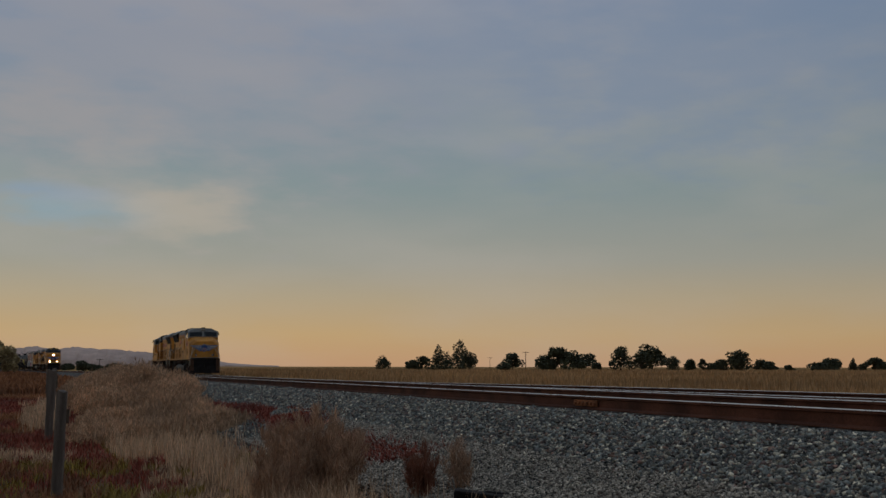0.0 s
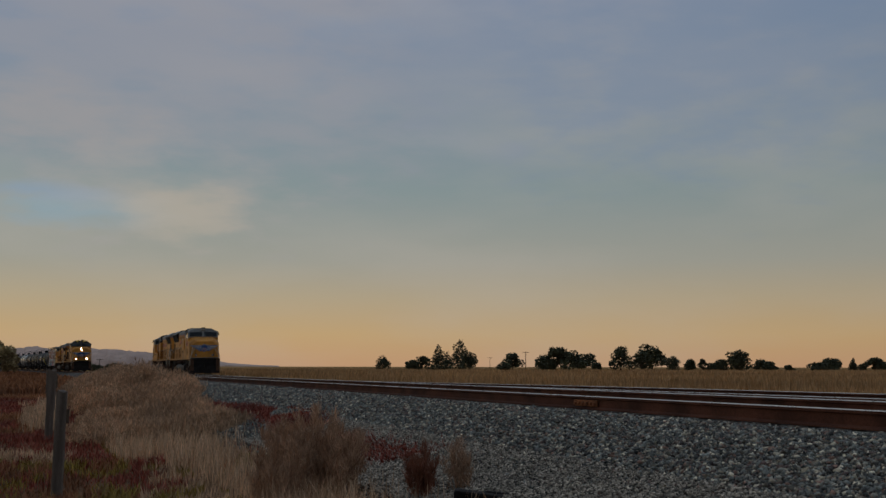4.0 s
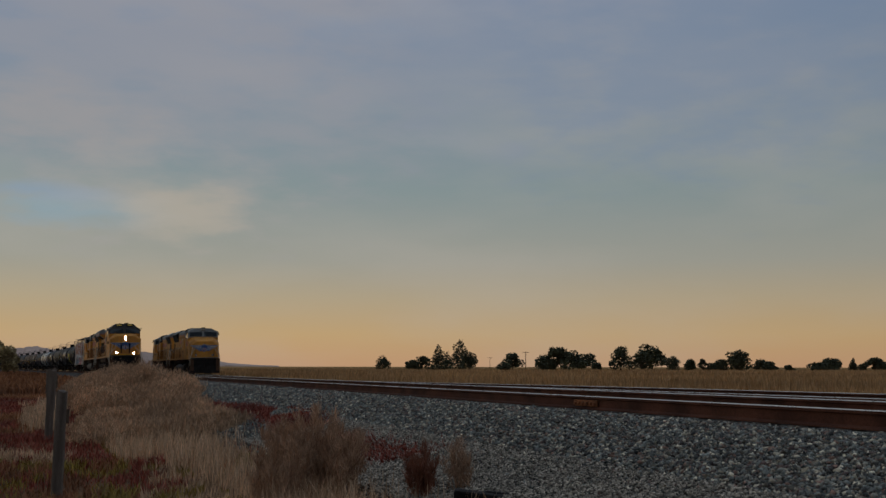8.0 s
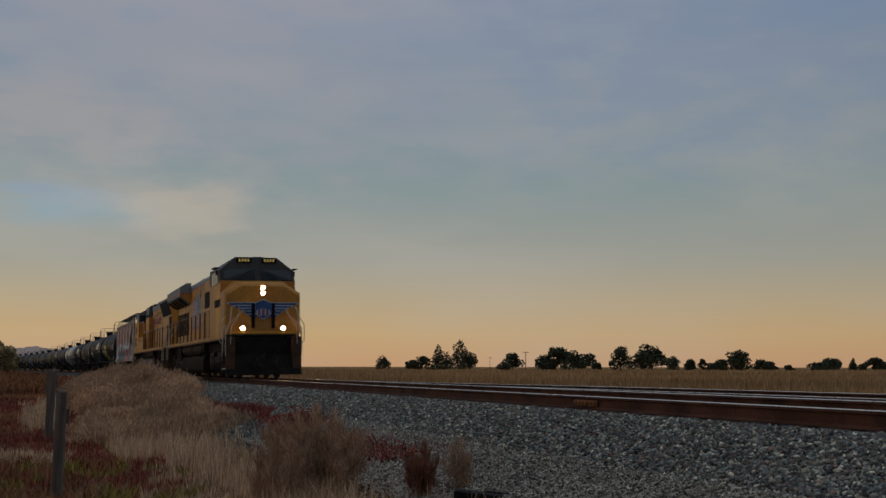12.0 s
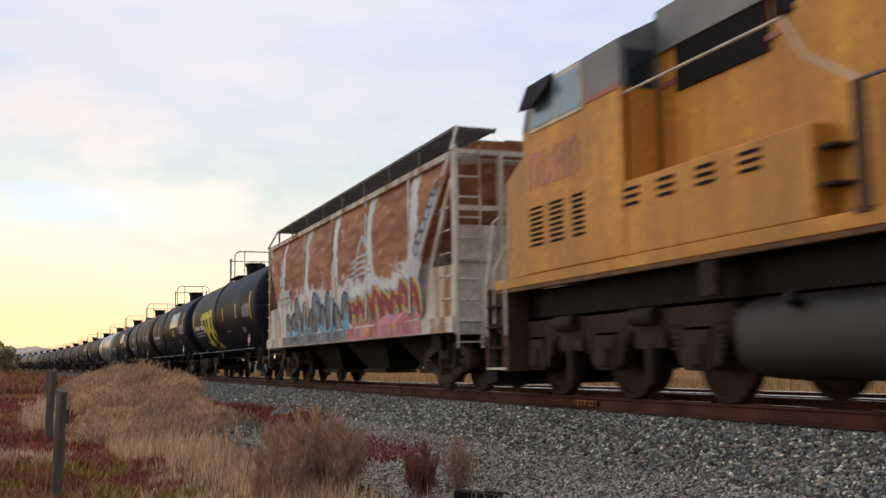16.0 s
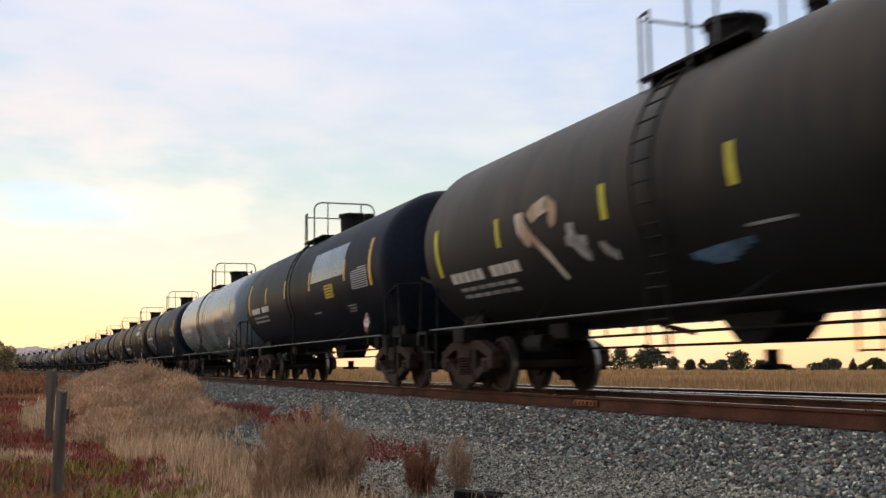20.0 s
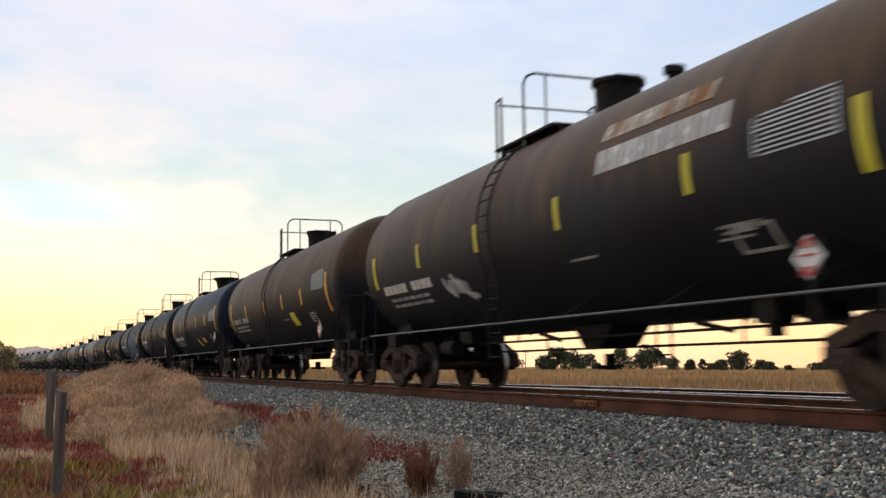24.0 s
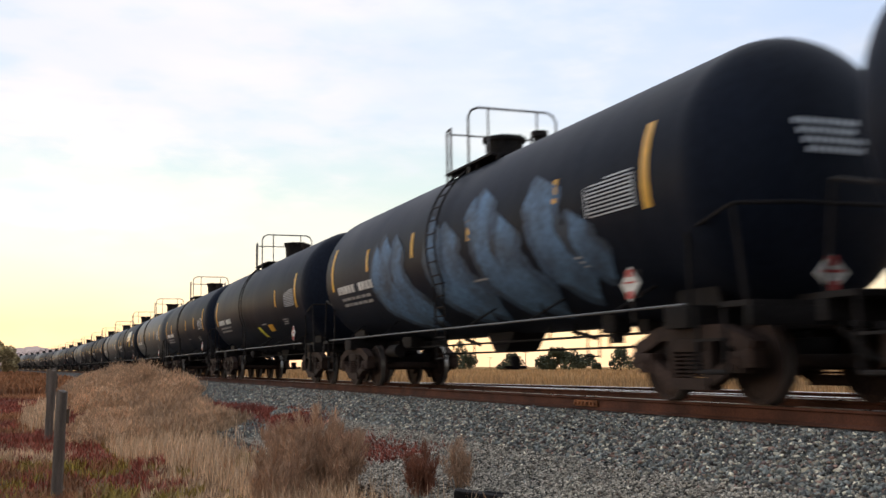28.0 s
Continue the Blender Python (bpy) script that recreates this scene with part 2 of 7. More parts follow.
def build_rail(line, side, parent):
    ss = [-70 + 2 * i for i in range(75)] + [80 + 5 * i for i in range(90)]
    verts, faces = [], []
    for s in ss:
        m = track_pose(line, s)
        verts += [tuple(m @ Vector((side + a, 0, b))) for a, b in RAIL]
    k = len(RAIL)
    for j in range(len(ss) - 1):
        faces += [(j * k + i, j * k + (i + 1) % k, (j + 1) * k + (i + 1) % k, (j + 1) * k + i) for i in range(k)]
    ob = mesh_object("rail", verts, faces, M["rail_rust"])
    ob.data.materials.append(M["rail_head"])
    ob.data.polygons.foreach_set("material_index", [1 if (f % k) in (6, 7) or (f % k) == 5 else 0 for f in range(len(faces))])
    ob.parent = parent
    return ob


def build_track(line, name, label):
    t = empty(name, label, "railway track", kind="structure")
    for side in (-0.752, 0.752):
        build_rail(line, side, t)
    tie = None
    for i in range(150):
        s = -20 + i * 0.61 if i < 150 else 0
        m = track_pose(line, s) @ pose(0, 0, -0.28)
        if tie is None:
            tie = part("tie", boxes(((0, 0, 0), (2.6, 0.23, 0.18)), bevel=0.012), M["tie"], t)
            me = tie.data
        else:
            tie = new("tie", me)
            tie.parent = t
        tie.matrix_basis = m
    return t



# ---------------------------------------------------------------- more materials
def rusty(name, paint, rust, deep):
    """White paint with tall rust fields between cleaner upright bands, streaked downwards."""
    m = material(name, paint, 0.85, 0, 0.2, 0.9, 22, 0.2, stretch=(1, 1, 1))
    nt = m.node_tree
    n, l = nt.nodes.new, nt.links.new
    bs = nt.nodes["Principled BSDF"]
    base = bs.inputs["Base Color"].links[0].from_socket
    tc = n("ShaderNodeTexCoord")
    sep = n("ShaderNodeSeparateXYZ")
    l(tc.outputs["Object"], sep.inputs[0])
    mp = n("ShaderNodeMapping")
    mp.inputs["Scale"].default_value = (1, 0.6, 1.15)
    l(tc.outputs["Object"], mp.inputs[0])
    no = n("ShaderNodeTexNoise")
    no.inputs["Scale"].default_value, no.inputs["Detail"].default_value, no.inputs["Roughness"].default_value = 2.4, 8, 0.66
    l(mp.outputs[0], no.inputs["Vector"])
    wv = n("ShaderNodeMath")           # upright clean bands every 2.9 m
    wv.operation = "PINGPONG"
    wv.inputs[1].default_value = 1.45
    drift = n("ShaderNodeTexNoise")     # the clean bands wander and fray
    drift.inputs["Scale"].default_value, drift.inputs["Detail"].default_value = 1.1, 6
    l(tc.outputs["Object"], drift.inputs["Vector"])
    shift = n("ShaderNodeMath")
    shift.operation = "MULTIPLY_ADD"
    shift.inputs[1].default_value = 0.45
    l(drift.outputs["Fac"], shift.inputs[0])
    l(sep.outputs["Y"], shift.inputs[2])
    l(shift.outputs[0], wv.inputs[0])
    band = n("ShaderNodeMapRange")
    band.inputs["From Min"].default_value, band.inputs["From Max"].default_value = 0.03, 0.34
    l(wv.outputs[0], band.inputs[0])
    low = n("ShaderNodeMapRange")      # the rust fields end above the lower third
    low.inputs["From Min"].default_value, low.inputs["From Max"].default_value = 1.9, 2.7
    l(sep.outputs["Z"], low.inputs[0])
    a1, a2, a3 = n("ShaderNodeMath"), n("ShaderNodeMath"), n("ShaderNodeMapRange")
    a1.operation = "MULTIPLY"
    l(band.outputs[0], a1.inputs[0])
    l(low.outputs[0], a1.inputs[1])
    a2.operation = "MULTIPLY_ADD"
    a2.inputs[1].default_value = 0.44
    l(a1.outputs[0], a2.inputs[0])
    l(no.outputs["Fac"], a2.inputs[2])
    a3.inputs["From Min"].default_value, a3.inputs["From Max"].default_value = 0.70, 0.83
    l(a2.outputs[0], a3.inputs[0])
    tone = n("ShaderNodeMix")
    tone.data_type = "RGBA"
    tone.inputs["A"].default_value, tone.inputs["B"].default_value = (*rust, 1), (*deep, 1)
    n2 = n("ShaderNodeTexNoise")
    n2.inputs["Scale"].default_value, n2.inputs["Detail"].default_value = 2.3, 6
    mp2 = n("ShaderNodeMapping")
    mp2.inputs["Scale"].default_value = (1, 0.5, 2.2)
    l(tc.outputs["Object"], mp2.inputs[0])
    l(mp2.outputs[0], n2.inputs["Vector"])
    sharp = n("ShaderNodeMapRange")
    sharp.inputs["From Min"].default_value, sharp.inputs["From Max"].default_value = 0.38, 0.62
    l(n2.outputs["Fac"], sharp.inputs[0])
    l(sharp.outputs[0], tone.inputs["Factor"])
    mix = n("ShaderNodeMix")
    mix.data_type = "RGBA"
    l(a3.outputs[0], mix.inputs["Factor"])
    l(base, mix.inputs["A"])
    l(tone.outputs["Result"], mix.inputs["B"])
    l(mix.outputs["Result"], bs.inputs["Base Color"])
    return m


def tank_paint(name, color, dust, rough=0.45, gloss=0.5, amount=0.6, settled=False):
    """Tank paint with road dust settled on it in blotches and faint vertical runs."""
    m = material(name, color, rough, 0, 0.35, 0.5, 18, 0.06, stretch=(1, 1, 0.5), spec=gloss)
    nt = m.node_tree
    n, l = nt.nodes.new, nt.links.new
    bs = nt.nodes["Principled BSDF"]
    base = bs.inputs["Base Color"].links[0].from_socket
    tc, mp, no, r, mix = n("ShaderNodeTexCoord"), n("ShaderNodeMapping"), n("ShaderNodeTexNoise"), n("ShaderNodeMapRange"), n("ShaderNodeMix")
    mp.inputs["Scale"].default_value = (0.7, 1.6, 0.28)
    no.inputs["Scale"].default_value, no.inputs["Detail"].default_value, no.inputs["Roughness"].default_value = 1.2, 8, 0.65
    r.inputs["From Min"].default_value, r.inputs["From Max"].default_value, r.inputs["To Max"].default_value = 0.35, 0.75, amount
    mix.data_type = "RGBA"
    mix.inputs["B"].default_value = (*dust, 1)
    l(tc.outputs["Object"], mp.inputs[0])
    l(mp.outputs[0], no.inputs["Vector"])
    l(no.outputs["Fac"], r.inputs[0])
    last = r.outputs[0]
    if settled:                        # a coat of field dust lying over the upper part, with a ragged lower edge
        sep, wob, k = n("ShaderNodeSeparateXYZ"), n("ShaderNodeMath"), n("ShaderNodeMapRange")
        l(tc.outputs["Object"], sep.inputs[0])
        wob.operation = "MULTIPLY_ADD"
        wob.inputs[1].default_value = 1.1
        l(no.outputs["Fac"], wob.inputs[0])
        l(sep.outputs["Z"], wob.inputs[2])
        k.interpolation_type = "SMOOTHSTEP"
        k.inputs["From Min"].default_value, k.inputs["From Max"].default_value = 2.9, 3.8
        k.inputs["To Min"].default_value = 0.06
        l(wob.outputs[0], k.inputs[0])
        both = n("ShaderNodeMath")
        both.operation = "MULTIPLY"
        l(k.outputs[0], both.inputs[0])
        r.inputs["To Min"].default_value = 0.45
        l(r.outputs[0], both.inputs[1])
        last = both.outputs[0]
    l(last, mix.inputs["Factor"])
    l(base, mix.inputs["A"])
    l(mix.outputs["Result"], bs.inputs["Base Color"])
    return m


M["yellow"] = tank_paint("armour_yellow_paint", (0.66, 0.295, 0.046), (0.33, 0.145, 0.055), 0.5, 0.3, 0.8)
DUST = (0.085, 0.06, 0.042)
M["black"] = tank_paint("black_tank_paint", (0.0105, 0.0145, 0.025), (0.034, 0.039, 0.052), 0.48, 0.045, 0.3)
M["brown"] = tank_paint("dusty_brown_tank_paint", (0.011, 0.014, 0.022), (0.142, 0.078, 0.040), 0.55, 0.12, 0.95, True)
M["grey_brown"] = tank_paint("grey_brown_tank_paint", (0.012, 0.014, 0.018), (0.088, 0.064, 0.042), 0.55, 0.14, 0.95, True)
M["silver"] = tank_paint("silver_blue_tank_paint", (0.20, 0.25, 0.30), (0.10, 0.12, 0.14), 0.28, 0.8, 0.7)
M["navy"] = tank_paint("dark_blue_tank_paint", (0.011, 0.017, 0.034), (0.030, 0.034, 0.046), 0.46, 0.06, 0.3)
M["slate"] = tank_paint("slate_tank_paint", (0.06, 0.075, 0.09), DUST, 0.5, 0.4, 0.5)
M["rust_white"] = rusty("rust_streaked_white", (0.70, 0.73, 0.74), (0.46, 0.22, 0.115), (0.29, 0.10, 0.055))
M["stain_white"] = tank_paint("stained_white_paint", (0.66, 0.62, 0.54), (0.33, 0.15, 0.05), 0.8, 0.3, 1.0)
stain_range = M["stain_white"].node_tree.nodes["Map Range.002"]
stain_range.inputs["From Min"].default_value, stain_range.inputs["From Max"].default_value = 0.45, 0.64
M["stripe"] = material("yellow_reflective_tape", (0.72, 0.38, 0.03), 0.45, 0, 0.15, 4, 40, 0)
M["lemon"] = material("lemon_spray_paint", (0.62, 0.55, 0.04), 0.6, 0, 0.2, 3, 30, 0)
M["white"] = material("white_stencil_paint", (0.62, 0.62, 0.60), 0.6, 0, 0.2, 3, 30, 0)
M["panel"] = material("pale_lettering_panel", (0.46, 0.50, 0.55), 0.6, 0, 0.12, 2, 30, 0)
M["stencil"] = material("worn_stencil_paint", (0.30, 0.30, 0.30), 0.7, 0, 0.4, 5, 40, 0)
M["tan_spray"] = material("tan_spray", (0.40, 0.27, 0.18), 0.7, 0, 0.3, 2, 14, 0)
M["slate_panel"] = material("glossy_slate_blue_panel", (0.055, 0.098, 0.15), 0.25, 0, 0.12, 1, 20, 0, spec=0.6)
M["plate_yellow"] = material("dull_yellow_plate", (0.50, 0.36, 0.03), 0.6, 0, 0.2, 4, 30, 0)
M["bush"] = material("pale_bush_twigs", (0.52, 0.33, 0.215), 0.9, 0, 0.3, 0.6, 6, 0, island=0.4)
# the bright sky showing in the cab glass is put into this blue
M["pale_pane"] = material("cab_pane_painted_sky", (0.22, 0.34, 0.44), 0.08, 0, 0.1, 2, 10, 0, spec=0.9)
M["tuft"] = material("red_brown_weed", (0.27, 0.105, 0.06), 0.9, 0, 0.3, 0.6, 6, 0, island=0.4)
M["dim_spray"] = material("thin_blue_overspray", (0.027, 0.058, 0.105), 0.7, 0, 0.6, 1.2, 14, 0)
M["blue_spray"] = material("pale_blue_spray", (0.060, 0.128, 0.225), 0.7, 0, 0.5, 1.5, 12, 0)
M["grey_spray"] = material("grey_spray", (0.19, 0.205, 0.22), 0.7, 0, 0.3, 2, 14, 0)
M["dark_spray"] = material("dark_spray", (0.035, 0.05, 0.065), 0.7, 0, 0.3, 2, 14, 0)
M["sky_spray"] = material("light_blue_spray", (0.16, 0.37, 0.54), 0.7, 0, 0.3, 2, 14, 0)
M["pink_spray"] = material("pink_spray", (0.58, 0.21, 0.23), 0.7, 0, 0.3, 2, 14, 0)
M["red_spray"] = material("crimson_spray", (0.32, 0.045, 0.07), 0.7, 0, 0.3, 2, 14, 0)
M["red"] = material("red_paint", (0.42, 0.05, 0.05), 0.5, 0, 0.2, 3, 20, 0)
M["sign_red"] = material("faded_red_lettering", (0.44, 0.13, 0.12), 0.55, 0, 0.2, 3, 20, 0)
M["blue"] = material("blue_enamel", (0.035, 0.10, 0.30), 0.5, 0, 0.2, 3, 20, 0)
M["sky_cap"] = material("pale_blue_bearing_cap", (0.12, 0.26, 0.42), 0.5, 0.1, 0.3, 5, 40, 0.1)
M["roof_grey"] = material("weathered_grey_roof_paint", (0.235, 0.245, 0.25), 0.65, 0, 0.25, 1, 14, 0.1)
M["screen"] = material("dark_radiator_screen", (0.011, 0.010, 0.012), 0.8, 0.0, 0.3, 6, 90, 0.5, spec=0.15)
M["glass"] = material("cab_glass", (0.02, 0.03, 0.04), 0.08, 0, 0.1, 2, 10, 0, spec=0.8)
M["silver_tank"] = material("grimy_silver_fuel_tank", (0.030, 0.024, 0.021), 0.65, 0.0, 0.3, 1.2, 20, 0.2)
M["brown_steel"] = material("rust_brown_steel", (0.043, 0.027, 0.022), 0.8, 0.0, 0.45, 2, 26, 0.3, spec=0.2)
M["dark_tank"] = material("dark_brown_fuel_tank", (0.026, 0.016, 0.0125), 0.85, 0.0, 0.4, 1.6, 26, 0.2, spec=0.08)
M["step_brown"] = material("worn_brown_step_steel", (0.105, 0.055, 0.034), 0.75, 0.1, 0.35, 2, 26, 0.2, spec=0.3)
M["tread"] = material("worn_wheel_tread", (0.30, 0.28, 0.26), 0.35, 0.9, 0.25, 6, 40, 0.1)
M["rail_white"] = material("white_grab_iron", (0.66, 0.58, 0.46), 0.6, 0, 0.2, 4, 30, 0)
M["faded_sign"] = material("sun_faded_pink_lettering", (0.50, 0.20, 0.17), 0.6, 0, 0.35, 2, 14, 0)
M["flag_blue"] = material("faded_flag_blue", (0.075, 0.19, 0.33), 0.6, 0, 0.3, 1.5, 20, 0)
M["flag_red"] = material("faded_flag_red", (0.44, 0.14, 0.125), 0.6, 0, 0.3, 1.5, 20, 0)
M["flag_white"] = material("dusty_flag_white", (0.40, 0.38, 0.35), 0.6, 0, 0.3, 1.5, 20, 0)
M["pipe"] = material("dull_dark_pipe", (0.11, 0.11, 0.115), 0.5, 0.2, 0.3, 4, 30, 0.1)
M["grating"] = material("galvanised_grating", (0.13, 0.13, 0.13), 0.6, 0.5, 0.3, 4, 30, 0)
M["wood"] = material("silvered_fence_wood", (0.155, 0.125, 0.105), 0.95, 0, 0.4, 2, 40, 0.7, stretch=(6, 6, 0.6), dist=0.01)
M["grit"] = material("tan_grit", (0.36, 0.32, 0.265), 0.95, 0, 0.3, 4, 40, 0.3, island=0.9)
M["bark"] = material("bark", (0.09, 0.065, 0.045), 0.95, 0, 0.3, 3, 20, 0.5)
M["amber"] = material("amber_field_weeds", (0.35, 0.15, 0.065), 0.9, 0, 0.35, 0.4, 5, 0, island=0.4)
M["straw"] = material("straw_grass", (0.66, 0.45, 0.285), 0.85, 0, 0.25, 0.5, 5, 0, island=0.4)
M["brush"] = material("dry_brush_twigs", (0.60, 0.395, 0.25), 0.9, 0, 0.3, 0.6, 6, 0, island=0.45)
M["russet"] = material("russet_weed", (0.27, 0.060, 0.036), 0.85, 0, 0.35, 0.5, 6, 0, island=0.45)
M["shrub_leaf"] = material("olive_shrub_leaf", (0.43, 0.34, 0.18), 0.85, 0, 0.35, 0.5, 6, 0, island=0.5)
M["olive"] = material("olive_weed", (0.27, 0.185, 0.03), 0.85, 0, 0.35, 0.5, 6, 0, island=0.45)
M["field_grass"] = material("field_grass", (0.50, 0.305, 0.145), 0.9, 0, 0.25, 0.03, 2, 0, island=0.3)
M["lamp"] = glow("headlight_lens", (1.0, 0.60, 0.33), 70.0)
M["lens_off"] = material("unlit_lens", (0.5, 0.5, 0.5), 0.1, 0.6, 0.1, 4, 20, 0)
M["number"] = glow("lit_number_board", (1.0, 0.75, 0.2), 0.12)


def stone_tones():
    """Crushed stone of mixed kinds: blue-grey, warm grey and tan pieces side by side."""
    m = M["stone"]
    nt = m.node_tree
    n, l = nt.nodes.new, nt.links.new
    bs = nt.nodes["Principled BSDF"]
    base = bs.inputs["Base Color"].links[0].from_socket
    geo, info, add, fr, ramp, mul = n("ShaderNodeNewGeometry"), n("ShaderNodeObjectInfo"), n("ShaderNodeMath"), n("ShaderNodeMath"), n("ShaderNodeValToRGB"), n("ShaderNodeVectorMath")
    l(geo.outputs["Random Per Island"], add.inputs[0])
    l(info.outputs["Random"], add.inputs[1])
    sc = n("ShaderNodeMath")
    sc.operation = "MULTIPLY"
    sc.inputs[1].default_value = 7.31
    l(add.outputs[0], sc.inputs[0])
    fr.operation = "FRACT"
    l(sc.outputs[0], fr.inputs[0])
    e = ramp.color_ramp
    e.interpolation = "CONSTANT"
    tones = [(0.0, (0.80, 0.90, 0.92)), (0.26, (0.98, 1.0, 0.94)), (0.40, (1.12, 1.0, 0.84)), (0.50, (0.40, 0.43, 0.46)), (0.74, (2.4, 2.25, 1.9)), (0.85, (0.95, 0.60, 0.50)), (0.93, (0.42, 0.30, 0.30))]
    while len(e.elements) < len(tones):
        e.elements.new(0.5)
    for x, (p, c) in zip(e.elements, tones):
        x.position, x.color = p, (*c, 1)
    l(fr.outputs[0], ramp.inputs[0])
    mul.operation = "MULTIPLY"
    l(base, mul.inputs[0])
    l(ramp.outputs[0], mul.inputs[1])
    l(mul.outputs[0], bs.inputs["Base Color"])


stone_tones()

# ---------------------------------------------------------------- running gear
CACHE = {}


def shared(name, key, build, mat, parent, m=None, label="", kind=""):
    """A part whose mesh is built once and shared by its alike repeats."""
    if key not in CACHE:
        ob = link(name, build(), M[mat])
        smooth(ob, 35)
        CACHE[key] = ob.data
    else:
        ob = new(name, CACHE[key])
    ob.parent = parent
    if m is not None:
        ob.matrix_basis = m
    if label:
        ob["label"] = label
    if kind:
        ob["kind"] = kind
    return ob


def beam(bm, p, q, w, h):
    """A square bar from p to q, w wide across x and h deep."""
    p, q = Vector(p), Vector(q)
    d = q - p
    up = Vector((1, 0, 0))
    y = d.normalized()
    z = up.cross(y).normalized()
    rot = Matrix((up, y, z)).transposed().to_4x4()
    return box(bm, (p + q) / 2, (w, d.length, h), 0, rot)


def wheelset_mesh(r):
    bm = bmesh.new()
    prof = [(0.0, 0.075), (0.05, 0.12), (0.05, 0.2), (0.02, r * 0.55), (0.03, r * 0.86), (0.0, r * 0.88), (0.0, r), (0.095, r + 0.01), (0.115, r + 0.028), (0.135, r + 0.02), (0.14, r * 0.87), (0.10, r * 0.82), (0.07, r * 0.5), (0.13, 0.2), (0.13, 0.085)]
    seg = 32
    for sx in (-1, 1):
        rings = [[bm.verts.new((sx * (0.83 - a), rr * math.cos(2 * math.pi * k / seg), rr * math.sin(2 * math.pi * k / seg))) for k in range(seg)] for a, rr in prof]
        for i, (a, b) in enumerate(zip(rings, rings[1:])):
            for k in range(seg):
                bm.faces.new((a[k], a[(k + 1) % seg], b[(k + 1) % seg], b[k])).material_index = 1 if i == 6 else 0
        # the rotating end cap with its three bolts
        rod(bm, (sx * 0.83, 0, 0), (sx * 1.16, 0, 0), 0.085, 14)
        for k in range(3):
            a = 2 * math.pi * k / 3
            rod(bm, (sx * 1.16, 0.05 * math.cos(a), 0.05 * math.sin(a)), (sx * 1.18, 0.05 * math.cos(a), 0.05 * math.sin(a)), 0.016, 6)
    rod(bm, (-0.75, 0, 0), (0.75, 0, 0), 0.08, 14)
    bmesh.ops.recalc_face_normals(bm, faces=bm.faces)
    return bm


def side_frame_mesh():
    bm = bmesh.new()
    beam(bm, (0, -0.62, 0.80), (0, 0.62, 0.80), 0.16, 0.16)
    for s in (-1, 1):
        beam(bm, (0, s * 0.60, 0.80), (0, s * 1.16, 0.60), 0.16, 0.17)
        beam(bm, (0, s * 0.92, 0.50), (0, s * 0.34, 0.24), 0.16, 0.15)
        box(bm, (0, s * 1.06, 0.50), (0.2, 0.24, 0.2), 0.02)
        box(bm, (0, s * 0.36, 0.52), (0.15, 0.12, 0.52), 0.015)
        box(bm, (0.0, s * 0.89, 0.46), (0.22, 0.3, 0.24), 0.03)
    beam(bm, (0, -0.40, 0.22), (0, 0.40, 0.22), 0.22, 0.13)
    box(bm, (0, 0, 0.66), (0.2, 0.52, 0.16), 0.02)
    return bm


def spring_mesh():
    bm = bmesh.new()
    for y in (-0.2, 0.0, 0.2):
        for k in range(6):
            bmesh.ops.create_cone(bm, cap_ends=True, segments=10, radius1=0.085, radius2=0.085, depth=0.025, matrix=Matrix.Translation((0, y, 0.31 + k * 0.048)))
    return bm


WHEELS = []


def truck(car, y, blue=False):
    t = shared("truck", "bolster", lambda: boxes(((0, 0, 0.62), (2.05, 0.42, 0.24)), ((0, 0, 0.78), (0.7, 0.7, 0.12)), ((0, -0.55, 0.42), (1.7, 0.1, 0.12)), ((0, 0.55, 0.42), (1.7, 0.1, 0.12)), bevel=0.02), "under", car, pose(0, y, 0))
    for sx in (-1, 1):
        shared("side_frame", "side_frame", side_frame_mesh, "brown_steel", t, pose(sx * 1.03, 0, 0))
        shared("spring_pack", "springs", spring_mesh, "brown_steel", t, pose(sx * 1.03, 0, 0), "", "stuff")
    for yy in (-0.89, 0.89):
        w = shared("wheelset", "wheelset", lambda: wheelset_mesh(0.457), "brown_steel", t, pose(0, yy, 0.457))
        if len(w.data.materials) < 2:
            w.data.materials.append(M["tread"])
        WHEELS.append((car, w, y + yy, (0, yy, 0.457), 0.457))
        if blue:
            shared("bearing_cap", "bearing_cap", lambda: rod(bmesh.new(), (-1.19, 0, 0), (-1.22, 0, 0), 0.10, 14), "sky_cap", t, pose(0, yy, 0.457), "pale blue bearing cap")
    return t


def coupler(car, y):
    s = 1 if y > 0 else -1

    def make():
        bm = boxes(((0, -0.45, 0), (0.16, 0.7, 0.16)), ((0, -0.06, 0), (0.3, 0.2, 0.26)), ((0.1, 0.05, 0), (0.1, 0.18, 0.26)), bevel=0.02)
        rod(bm, (-0.45, -0.35, -0.05), (-0.3, -0.05, -0.35), 0.03, 6)
        return bm
    shared("coupler", "coupler", make, "under", car, pose(0, y, 0.86, 0, 0, 0 if s > 0 else 180))
    shared("brake_hose", "hose", lambda: rods([(0.35, -0.5, 0), (0.36, -0.3, -0.12), (0.3, -0.1, -0.32), (0.2, 0.0, -0.36)], 0.028), "under", car, pose(0, y, 0.8, 0, 0, 0 if s > 0 else 180))


# ---------------------------------------------------------------- tank cars
TR, TZ = 1.60, 2.60


